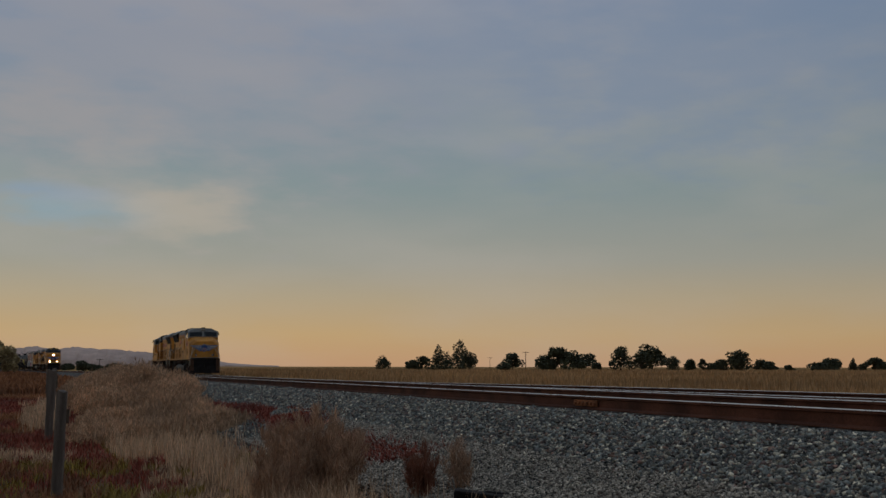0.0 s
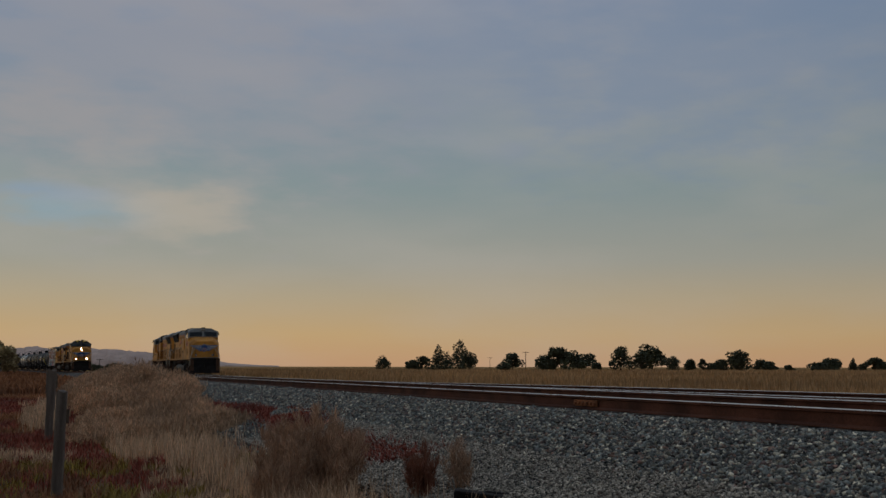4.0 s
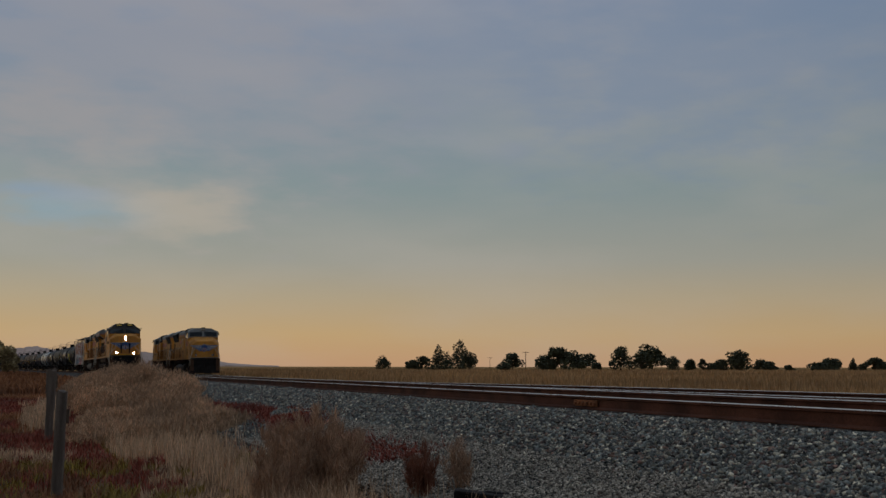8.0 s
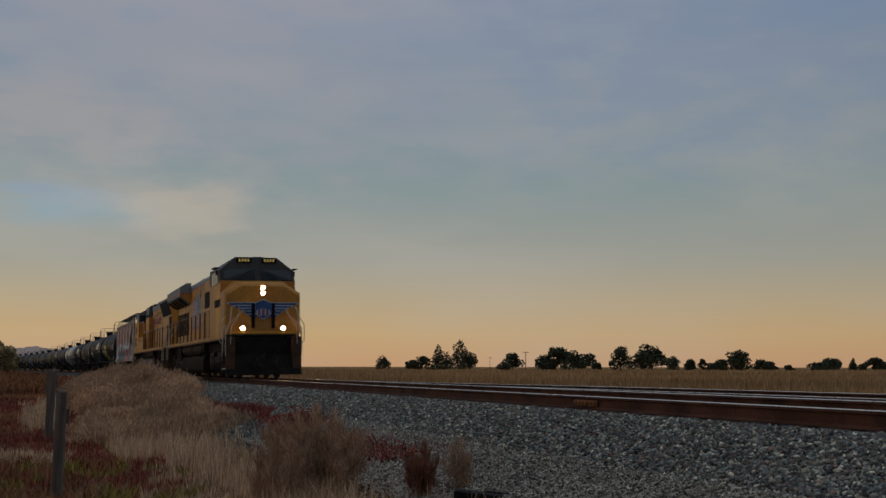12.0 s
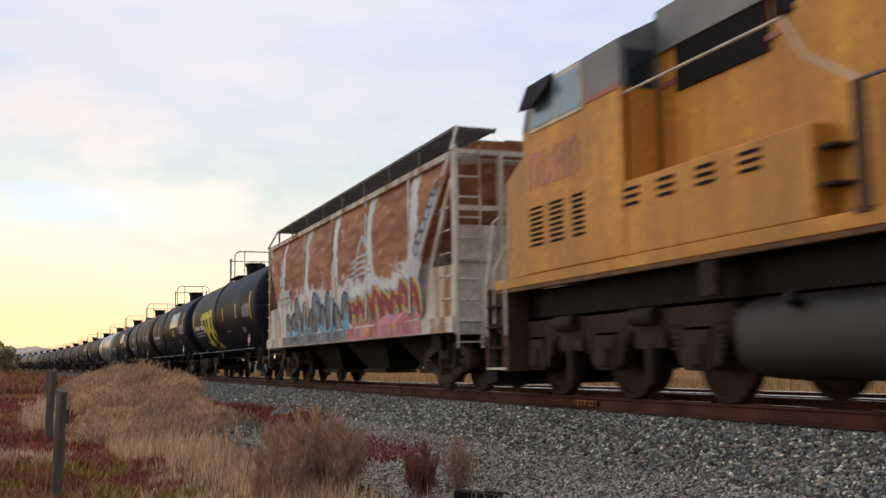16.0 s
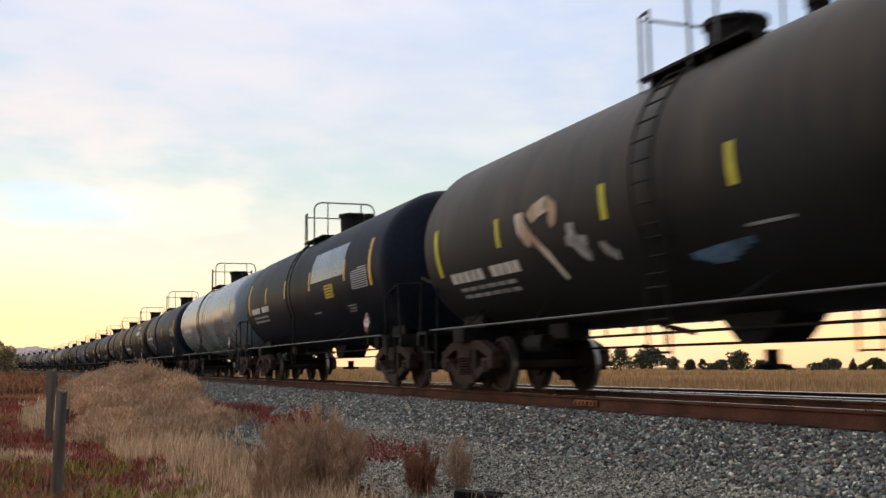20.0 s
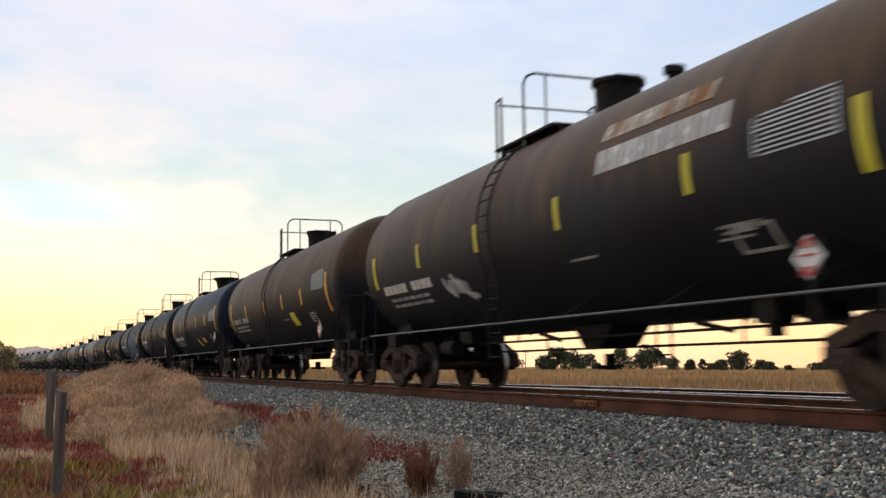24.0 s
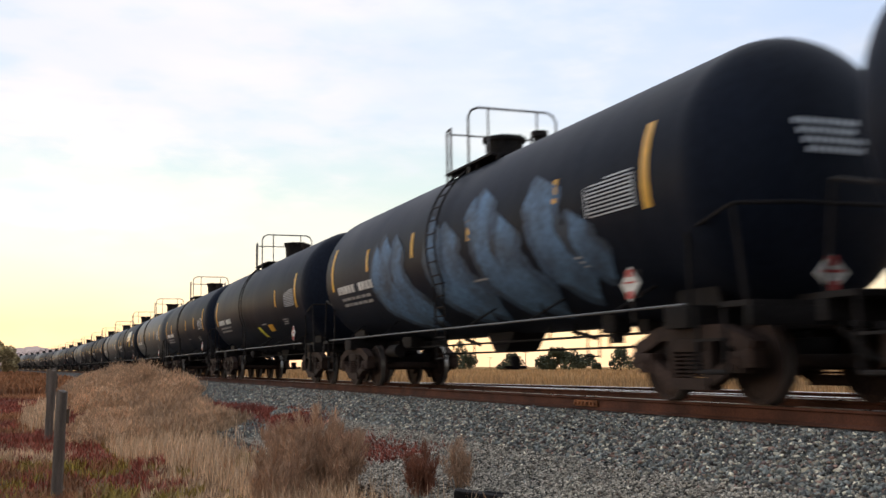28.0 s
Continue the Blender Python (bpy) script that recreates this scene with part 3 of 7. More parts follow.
def capsule(half, head=0.72, seg=56):
    bm = bmesh.new()
    prof = [(-half, 0.03)]
    for i in range(1, 11):
        a = math.pi / 2 * i / 10
        prof.append((-half + head * (1 - math.cos(a)), TR * math.sin(a) ** 0.9))
    prof += [(-y, r) for y, r in prof[:11][::-1]]
    rings = [[bm.verts.new((r * math.cos(2 * math.pi * k / seg), y, TZ + r * math.sin(2 * math.pi * k / seg))) for k in range(seg)] for y, r in prof]
    for a, b in zip(rings, rings[1:]):
        for k in range(seg):
            bm.faces.new((a[k], a[(k + 1) % seg], b[(k + 1) % seg], b[k]))
    bm.faces.new(rings[0][::-1])
    bm.faces.new(rings[-1])
    bmesh.ops.recalc_face_normals(bm, faces=bm.faces)
    return bm


def on_tank(y, a, lift=0.008):
    r = TR + lift
    return (-r * math.cos(radians(a)), y, TZ + r * math.sin(radians(a)))


def patch(bm, y0, y1, a0, a1, skew=0.0, lift=0.009):
    """A thin curved sheet on the near side of the tank between two stations and two angles."""
    k = max(2, int(abs(a1 - a0) / 6) + 1)
    rows = []
    for i in range(k + 1):
        a = a0 + (a1 - a0) * i / k
        d = skew * i / k
        rows.append([bm.verts.new(on_tank(y0 + d, a, lift)), bm.verts.new(on_tank(y1 + d, a, lift)), bm.verts.new(on_tank(y1 + d, a, 0.001)), bm.verts.new(on_tank(y0 + d, a, 0.001))])
    for p, q in zip(rows, rows[1:]):
        for i in range(4):
            bm.faces.new((p[i], p[(i + 1) % 4], q[(i + 1) % 4], q[i]))
    bm.faces.new(rows[0][::-1])
    bm.faces.new(rows[-1])
    bmesh.ops.recalc_face_normals(bm, faces=bm.faces)
    return bm


def stroke_on_tank(bm, pts, width, lift=0.012):
    """A brush stroke along points (y, angle)."""
    for (y0, a0), (y1, a1) in zip(pts, pts[1:]):
        dy, da = y1 - y0, (a1 - a0) * TR * math.pi / 180
        ln = math.hypot(dy, da)
        n = max(1, int(ln / 0.14))
        ny, na = -da / ln * width / 2, dy / ln * width / 2 / TR * 180 / math.pi
        prev = None
        for i in range(n + 1):
            f = (i / n) * 1.06 - 0.03
            y, a = y0 + (y1 - y0) * f, a0 + (a1 - a0) * f
            cur = (bm.verts.new(on_tank(y + ny, a + na, lift)), bm.verts.new(on_tank(y - ny, a - na, lift)))
            if prev:
                bm.faces.new((prev[0], prev[1], cur[1], cur[0]))
            prev = cur
    return bm


def ribbon_on_tank(bm, pts, width, lift=0.012):
    """One unbroken band along points (y, angle), tapering a little at both ends."""
    rows, k = [], len(pts) - 1
    for i, (y, a) in enumerate(pts):
        (y0, a0), (y1, a1) = pts[max(0, i - 1)], pts[min(k, i + 1)]
        dy, da = y1 - y0, (a1 - a0) * TR * math.pi / 180
        ln = math.hypot(dy, da)
        w = width / 2 * (0.84 + 0.16 * math.sin(math.pi * i / k) + 0.08 * math.sin(i * 1.9))
        ny, na = -da / ln * w, dy / ln * w / TR * 180 / math.pi
        rows.append([bm.verts.new(on_tank(y + ny * f, a + na * f, lift)) for f in (1, 0.33, -0.33, -1)])
    for p, q in zip(rows, rows[1:]):
        for j in range(3):
            bm.faces.new((p[j], p[j + 1], q[j + 1], q[j]))
    return bm


def hoop_mesh():
    """A hoop of pipe across the car beside the manway, with one inner post."""
    line = [(-0.9, 1.2, 3.9), (-0.9, 1.2, 4.98), (-0.84, 1.2, 5.11), (-0.70, 1.2, 5.17)]
    bm = rods(line + [(-x, y, z) for x, y, z in line[::-1]], 0.022)
    for x in (-0.5, 0.5):
        rod(bm, (x, 1.2, 4.1), (x, 1.2, 5.17), 0.018, 6)
    return bm


def gate_mesh(x):
    return rods([(x, 2.28, 3.92), (x, 2.28, 4.93), (x, 2.08, 4.95), (x, 2.08, 3.92)], 0.022)


def platform_mesh():
    bm = boxes(((-0.72, 1.2, 4.08), (0.44, 2.2, 0.04)), ((0.72, 1.2, 4.08), (0.44, 2.2, 0.04)), ((0, 1.95, 4.13), (1.0, 0.5, 0.04)))
    for y in (2.1, 0.9, 0.0):
        for s in (-1, 1):
            beam(bm, (s * 0.84, y, 4.07), (s * 0.84, y + 0.001, 3.92), 0.05, 0.05)
    return bm


def ladder_mesh(s):
    bm = bmesh.new()
    for y in (0.9, 1.35):
        last = None
        for i in range(13):
            a = 50 - i * 6.2
            p = Vector((s * (TR + 0.10) * math.cos(radians(a)), y, TZ + (TR + 0.10) * math.sin(radians(a))))
            if last:
                rod(bm, last, p, 0.018, 6)
            last = p
        rod(bm, last, (s * 1.52, y, 0.55), 0.018, 6)
    for i in range(11):
        a = 48 - i * 8.4
        if a > -24:
            x, z = s * (TR + 0.10) * math.cos(radians(a)), TZ + (TR + 0.10) * math.sin(radians(a))
        else:
            x, z = s * 1.52, 1.9 - (i - 9) * 0.42
        rod(bm, (x, 0.9, z), (x, 1.35, z), 0.014, 6)
    for z in (0.58, 0.95, 1.32, 1.68):
        rod(bm, (s * 1.52, 0.9, z), (s * 1.52, 1.35, z), 0.014, 6)
    return bm


def side_pipe(car, s):
    p = shared("side_pipe", ("side_pipe", s), lambda: rods([(s * 1.53, -7.6, 1.09), (s * 1.53, 7.6, 1.09)], 0.017, 8), "pipe", car)
    for y in (-6.0, -3.6, -1.2, 3.4, 6.0):
        shared("pipe_brace", ("brace", s, y > 0), lambda: rods([(s * 1.53, 0, 1.06), (s * 1.05, -0.3 * (1 if y < 0 else -1), 1.40)], 0.018), "under", p, pose(0, y, 0))


def end_platform(car, turn):
    """One end of the car: stub sill, deck, saddle plates, corner rails and steps (built towards +y)."""
    m = pose(0, 0, 0, 0, 0, turn)
    d = shared("stub_sill", "stub_sill", lambda: boxes(((0, 7.35, 1.0), (0.62, 2.9, 0.38)), bevel=0.02), "under", car, m)
    shared("end_deck", "end_deck", lambda: boxes(((0, 8.37, 1.06), (2.9, 0.5, 0.06))), "under", d)
    shared("end_beam", "end_beam", lambda: boxes(((0, 8.57, 0.93), (2.9, 0.1, 0.2)), bevel=0.01), "under", d)
    shared("bolster", "car_bolster", lambda: boxes(((0, 7.0, 0.98), (2.5, 0.5, 0.26)), bevel=0.02), "under", d)
    for s in (-1, 1):
        shared("saddle", ("saddle", s), lambda: prism(bmesh.new(), [(6.55, 1.1), (7.45, 1.1), (7.3, 1.62), (6.7, 1.62)], s * 0.9 - 0.05, s * 0.9 + 0.05, "x"), "under", d)
        shared("corner_rail", ("corner_rail", s), lambda: rods([(s * 1.42, 7.55, 1.06), (s * 1.42, 7.55, 1.9), (s * 1.42, 8.36, 2.1), (s * 1.42, 8.52, 1.06)], 0.022), "under", d)
        shared("end_rail", ("end_rail", s), lambda: rods([(s * 1.42, 8.36, 2.1), (s * 0.7, 8.5, 2.12), (0, 8.52, 2.12)], 0.022), "under", d)
        shared("step", ("car_step", s), lambda: rods([(s * 1.42, 7.65, 1.06), (s * 1.42, 7.65, 0.36), (s * 1.42, 8.15, 0.36), (s * 1.42, 8.15, 1.06)], 0.026), "under", d)
        shared("step", ("car_step2", s), lambda: boxes(((s * 1.42, 7.9, 0.7), (0.1, 0.5, 0.03))), "under", d)
    return d


def on_head(x, z):
    """The leading head's surface at (x, z)."""
    rho = min(0.98, math.hypot(x, z - TZ) / TR)
    a = math.asin(rho ** (1 / 0.9))
    return (x, -8.35 + 0.72 * (1 - math.cos(a)) - 0.012, z)


def outlet_mesh():
    bm = bmesh.new()
    prism(bm, [(-0.75, 1.2), (0.85, 1.2), (0.50, 0.88), (0.36, 0.74), (0.26, 0.68), (-0.10, 0.68), (-0.24, 0.74), (-0.40, 0.88)], -0.32, 0.32, "x")
    rod(bm, (0, 0.1, 0.6), (0, 0.1, 0.36), 0.09, 12)
    rod(bm, (-0.22, 0.1, 0.4), (0.22, 0.1, 0.4), 0.03, 8)
    return bm


def brake_rod_mesh():
    bm = rods([(-0.45, -5.4, 0.86), (-0.45, 5.4, 0.84)], 0.019, 6)
    rod(bm, (0.35, -5.2, 0.70), (0.35, 5.2, 0.70), 0.019, 6)
    for y in (-3.9, -3.1, -2.2, 2.4, 3.2, 4.1):
        rod(bm, (-0.45, y, 0.84), (-0.45, y, 1.2), 0.016, 6)
    for y in (-2.7, 2.9):
        rod(bm, (0.35, y, 0.70), (0.35, y, 1.2), 0.016, 6)
    box(bm, (-0.5, 4.3, 0.96), (0.34, 0.6, 0.24), 0.04)
    box(bm, (-0.5, -4.4, 1.02), (0.3, 0.36, 0.28), 0.04)
    box(bm, (-0.2, -4.9, 1.02), (0.4, 0.3, 0.3), 0.04)
    rod(bm, (-0.5, -4.4, 0.9), (-0.5, -4.4, 0.74), 0.10, 10)
    for y in (-4.6, -2.6, 2.0, 5.0):
        beam(bm, (-0.1, y - 0.5, 0.84), (-0.1, y + 0.3, 0.98), 0.04, 0.06)
    rod(bm, (-0.75, 4.5, 0.78), (-0.75, 5.1, 0.78), 0.14, 12)
    return bm


def manway_mesh(flare):
    bm = bmesh.new()
    r2 = 0.54 if flare else 0.36
    rod(bm, (0, -0.2, 4.05), (0, -0.2, 4.64), 0.37 if flare else 0.34, 24, r2 - 0.06 if flare else r2)
    rod(bm, (0, -0.2, 4.64), (0, -0.2, 4.71), r2 + 0.05, 24)
    return bm


def valve_mesh():
    bm = rod(bmesh.new(), (0, -1.7, 4.1), (0, -1.7, 4.42), 0.10, 12)
    rod(bm, (0, -1.7, 4.42), (0, -1.7, 4.52), 0.15, 12)
    return bm


def placard(car, y, z, x=-1.5):
    m = pose(x, y, z)
    p = shared("placard", "placard", lambda: box(bmesh.new(), (0, 0, 0), (0.02, 0.30, 0.30), 0, Matrix.Rotation(radians(45), 4, "X")), "white", car, m, "white diamond placard edged in red")
    shared("band", "placard_band", lambda: boxes(((-0.013, 0, 0.13), (0.012, 0.14, 0.09)), ((-0.013, 0, -0.13), (0.012, 0.14, 0.09)), ((-0.013, 0.0, 0.02), (0.012, 0.24, 0.02))), "red", p)
    shared("holder", "placard_holder", lambda: boxes(((0.03, 0, -0.2), (0.03, 0.06, 0.5)), ((0.03, 0, 0), (0.02, 0.34, 0.34))), "under", p)


def bars_on_tank(rows, lift=0.010):
    bm = bmesh.new()
    for y0, y1, a0, a1 in rows:
        patch(bm, y0, y1, a0, a1, 0, lift)
    return bm


def number_bars(y0, y1, a, h, rng):
    """A line of lettering as plain upright bars in two groups."""
    rows, y = [], y0
    n = 10
    w = (y1 - y0) / n
    for i in range(n):
        if i != 4:
            rows.append((y0 + i * w, y0 + (i + 0.78) * w, a, a + h))
    return rows


def tank_car(label, paint, top=0.0, dome=0.0, stripes="stripe", stripe_at=(-4.15, -1.3, 1.6, 4.65), stripe_a=(-12, 6), long_a=(-18, 16), flare=False, marks="white", blue=False, extra=None, marks_a=-20, data_top=1.0, sign_at=(-6.45, 1.40), end_sign=False):
    t = empty("tank_car", label, "tank car", "tank cars of the train")
    rng = random.Random(len(label))
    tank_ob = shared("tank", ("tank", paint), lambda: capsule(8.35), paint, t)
    man = shared("manway", ("manway", flare), lambda: manway_mesh(flare), "under", t, pose(0, dome, 0))
    for k in range(6):
        r2 = 0.50 if flare else 0.36
        shared("bolt", "manway_bolt", lambda: rod(bmesh.new(), (0, 0, 4.57), (0, 0, 4.73), 0.03, 6), "under", man, pose(r2 * math.cos(k * 1.047), -0.2 + r2 * math.sin(k * 1.047), 0))
    shared("safety_valve", "valve", valve_mesh, "under", t, pose(0, dome, 0))
    shared("platform", "platform", platform_mesh, "under", t, pose(0, top, 0))
    r = shared("railing", "hoop", hoop_mesh, "pipe", t, pose(0, top, 0))
    shared("cross_rail", "cross_rail", lambda: rods([(-0.9, 2.18, 4.86), (0.9, 2.18, 4.86)], 0.018), "pipe", r)
    for x in (-0.9, 0.9):
        shared("gate_frame", ("gate", x), lambda: gate_mesh(x), "pipe", r)
    for s in (-1, 1):
        shared("ladder", ("ladder", s), lambda: ladder_mesh(s), "under", t, pose(0, top, 0))
        side_pipe(t, s)
    for turn in (0, 180):
        end_platform(t, turn)
    shared("bottom_outlet", "outlet", outlet_mesh, "screen", t)
    shared("brake_rigging", "brake_rods", brake_rod_mesh, "under", t)
    for y in (-7.0, 7.0):
        truck(t, y, blue and y < 0)
    for y in (-9.11, 9.11):
        coupler(t, y)
    placard(t, *sign_at)
    if end_sign:
        shared("placard", "end_placard", lambda: box(bmesh.new(), (0, 0, 0), (0.3, 0.02, 0.3), 0, Matrix.Rotation(radians(45), 4, "Y")), "white", t, pose(-0.45, -8.66, 1.36), "red and white diamond placard")
        shared("end_band", "end_band", lambda: boxes(((0, -0.013, 0.13), (0.14, 0.012, 0.10)), ((0, -0.013, -0.13), (0.14, 0.012, 0.10)), ((0, -0.013, 0.02), (0.26, 0.012, 0.03))), "red", t, pose(-0.45, -8.66, 1.36))
    # near side: tape, data panel, lettering
    for y in stripe_at:
        shared("tape", ("tape", stripes, y, stripe_a), lambda: patch(bmesh.new(), y - 0.06, y + 0.06, *stripe_a), stripes, t)
    for y in (-7.0, 7.08):
        shared("end_tape", ("end_tape", stripes, y, long_a), lambda: patch(bmesh.new(), y - 0.075, y + 0.075, *long_a), stripes, t)

    def data():
        rows = [(-6.72, -5.58 - (0.5 if i == 0 else 0.03 * ((i * 7) % 4)), data_top - i * 1.75, data_top - i * 1.75 + 0.7) for i in range(10)]
        return bars_on_tank(rows + [(-5.58, -5.555, data_top - 15.5, data_top - 1.5), (-6.745, -6.72, data_top - 15.5, data_top - 1.5)])
    shared("data_panel", ("data", data_top), data, "panel", t, None, "block of small white data lines", "stuff")
    shared("lettering", ("marks", marks_a), lambda: bars_on_tank(number_bars(3.95, 6.75, marks_a, 6.5, rng)), marks, t, None, "row of white lettering bars", "stuff")
    shared("small_lettering", ("marks2", marks_a), lambda: bars_on_tank([(4.3 + 0.35 * (i % 6) * 1.1, 4.6 + 0.35 * (i % 6) * 1.1, marks_a - 6 - 5 * (i // 6), marks_a - 3.6 - 5 * (i // 6)) for i in range(12)]), "stencil", t, None, "", "stuff")
    shared("side_stencil", "stencil", lambda: bars_on_tank([(-2.1, -1.4, -29, -27.8), (-5.4, -4.7, -28, -26.8), (-5.3, -4.75, -30.6, -29.4), (-5.2, -4.65, -33, -32)]), "stencil", t, None, "", "stuff")

    def head_bars():
        bm = bmesh.new()
        for i in range(4):
            z, x0 = 3.02 - i * 0.105, -0.55 + 0.05 * i
            for k in range(9 - (i % 2)):
                xa, xb = x0 + k * 0.10, x0 + k * 0.10 + 0.078
                bm.faces.new([bm.verts.new(on_head(*p)) for p in ((xa, z), (xb, z), (xb, z + 0.07), (xa, z + 0.07))])
        return bm
    shared("head_lettering", "head_bars", head_bars, "panel", t, None, "", "stuff")
    if extra:
        extra(t)
    return t


# ---------------------------------------------------------------- markings that set single cars apart
def yellow_graffiti(t):
    w = 0.30
    y0 = 4.25
    # three tall letters, drawn with a broad nozzle
    for pts in ([(y0 - 0.75, 3), (y0, 2), (y0, -14), (y0 - 0.62, -20), (y0 - 0.55, -46), (y0 + 0.2, -42)],
                [(y0 - 0.75, -54), (y0 - 1.0, -20), (y0 - 1.0, 3), (y0 - 1.66, 3), (y0 - 1.68, -18), (y0 - 1.1, -22)],
                [(y0 - 1.75, -56), (y0 - 1.98, -20), (y0 - 1.98, 4), (y0 - 2.66, 4), (y0 - 2.68, -20), (y0 - 2.05, -26), (y0 - 2.3, -40), (y0 - 2.35, -55)]):
        part("graffiti_letter", stroke_on_tank(bmesh.new(), pts, w), M["lemon"], t, "tall lemon yellow spray-painted letter")
    part("graffiti_spot", stroke_on_tank(bmesh.new(), [(y0 - 2.85, -22), (y0 - 2.95, -36)], 0.3), M["lemon"], t)


def white_panel(t, plate=-3.46):
    smooth(part("lettering_panel", patch(bmesh.new(), -4.92, -1.70, 0, 28), M["slate_panel"], t, "glossy slate-blue panel painted over old lettering"), 35)
    part("yellow_plate", patch(bmesh.new(), plate - 0.38, plate + 0.38, -17, -5), M["plate_yellow"], t, "square yellow plate with dark lines")
    part("plate_line", bars_on_tank([(plate - 0.32, plate + 0.32, a, a + 0.6) for a in (-7.5, -10, -12.5, -15)], 0.013), M["under"], t)["kind"] = "stuff"


def arc(p, q, bow, n=9):
    """Points (y, angle) from p to q, bowed sideways along the tank."""
    return [(p[0] + (q[0] - p[0]) * i / n + bow * math.sin(math.pi * i / n), p[1] + (q[1] - p[1]) * i / n) for i in range(n + 1)]


def frog_graffiti(t):
    bm = bmesh.new()
    ribbon_on_tank(bm, arc((3.60, 2), (3.30, -14), 0.1), 0.30)
    ribbon_on_tank(bm, arc((3.35, -10), (2.70, -37), -0.12), 0.13, 0.013)
    ribbon_on_tank(bm, arc((3.25, -3), (2.65, 3), 0.15), 0.24, 0.014)
    part("graffiti", bm, M["stain_white"], t, "pale sprayed scrawl")
    part("graffiti", ribbon_on_tank(bmesh.new(), arc((2.80, 4), (2.65, -8), -0.2), 0.22, 0.015), M["tan_spray"], t, "tan-pink sprayed curl")
    bm = bmesh.new()
    ribbon_on_tank(bm, arc((2.10, -10), (1.80, -28), 0.12), 0.22)
    ribbon_on_tank(bm, arc((2.30, -18), (1.75, -20), 0.0, 3), 0.16, 0.013)
    ribbon_on_tank(bm, arc((1.40, -22), (1.15, -30), 0.1, 4), 0.16, 0.013)
    part("graffiti", bm, M["stencil"], t, "faint grey sprayed letters")
    bm = bmesh.new()
    for i in range(4):
        ribbon_on_tank(bm, arc((-0.25 - 0.1 * i, -37 - i), (-1.40 + 0.15 * i, -34 - 2 * i), 0.1, 5), 0.10, 0.010 + 0.001 * i)
    part("graffiti", bm, M["blue_spray"], t, "light blue sprayed smear")


def smear_graffiti(t):
    tag = part("graffiti", ribbon_on_tank(bmesh.new(), arc((3.2, -28), (2.35, -31), 0.1, 5), 0.26), M["stencil"], t, "small pale sprayed tag")
    for p, q, b in (((3.3, -22), (3.0, -36), 0.12), ((2.95, -21), (2.75, -34), -0.1), ((2.65, -24), (2.3, -40), 0.1), ((2.5, -35), (2.1, -38), 0.0)):
        part("tag_stroke", ribbon_on_tank(bmesh.new(), arc(p, q, b, 6), 0.10, 0.015), M["panel"], tag)


def brand_bars(t):
    part("lettering", bars_on_tank([(-4.75 + i * 0.30 + d, -4.67 + i * 0.30 + d, 24, 33) for i in range(8) for d in (0, 0.14)] + [(-4.67 + i * 0.30, -4.61 + i * 0.30, 24 + 3.4 * (i % 3), 26 + 3.4 * (i % 3)) for i in range(8)]), M["stain_white"], t, "upper line of cream letter blocks")
    part("lettering", bars_on_tank([(-5.15 + i * 0.31 + d, -5.06 + i * 0.31 + d, 8, 19) for i in range(9) for d in (0, 0.15)] + [(-5.06 + i * 0.31, -5.0 + i * 0.31, 8 + 4.2 * ((i * 2) % 3), 10.4 + 4.2 * ((i * 2) % 3)) for i in range(9)]), M["white"], t, "lower line of bold white letter blocks")
    part("stencil_frame", bars_on_tank([(-5.55, -5.49, -40, -28), (-4.95, -4.89, -40, -28), (-5.55, -4.89, -29.5, -28), (-5.55, -4.89, -40, -38.5)]), M["stencil"], t)


def brown_extra(t):
    part("yellow_plate", patch(bmesh.new(), -3.12, -2.56, -37, -22, 0.12), M["lemon"], t, "tilted yellow placard")
    part("stencil_frame", bars_on_tank([(-5.3, -5.25, -36, -26), (-4.75, -4.7, -36, -26), (-5.3, -4.7, -27, -26), (-5.3, -4.7, -36, -35)]), M["stencil"], t)


def black_yellow(t):
    part("yellow_plate", patch(bmesh.new(), -2.95, -2.25, -39, -30), M["stripe"], t, "yellow placard")
    part("yellow_plate", patch(bmesh.new(), -1.25, -0.88, -46, -31, 0.3), M["lemon"], t, "slanted lemon placard")


def blue_graffiti(t):
    for top, foot, bow, w in (((3.30, 8), (2.30, -50), 0.75, 0.62), ((2.70, 12), (1.75, -54), 0.70, 0.85), ((1.95, 10), (1.10, -50), 0.60, 0.70), ((-0.15, 12), (-1.05, -54), 0.65, 0.80), ((-0.85, 6), (-1.75, -50), 0.55, 0.80), ((-1.55, 16), (-2.10, -34), -0.35, 0.40), ((-2.35, 20), (-2.95, -52), 0.50, 0.75), ((-3.15, 0), (-3.75, -54), 0.45, 0.85), ((-3.85, 10), (-4.30, -40), -0.30, 0.50), ((-4.45, 14), (-5.05, -46), 0.40, 0.85), ((-5.35, -8), (-5.75, -36), 0.25, 0.60)):
        bm = ribbon_on_tank(bmesh.new(), arc(top, foot, bow, 12), w * 1.35, 0.010)
        g = part("graffiti_stroke", bm, M["dim_spray"], t, "faded pale blue spray stroke")
        part("core", ribbon_on_tank(bmesh.new(), arc(top, foot, bow, 12), w * 0.8, 0.014), M["blue_spray"], g)


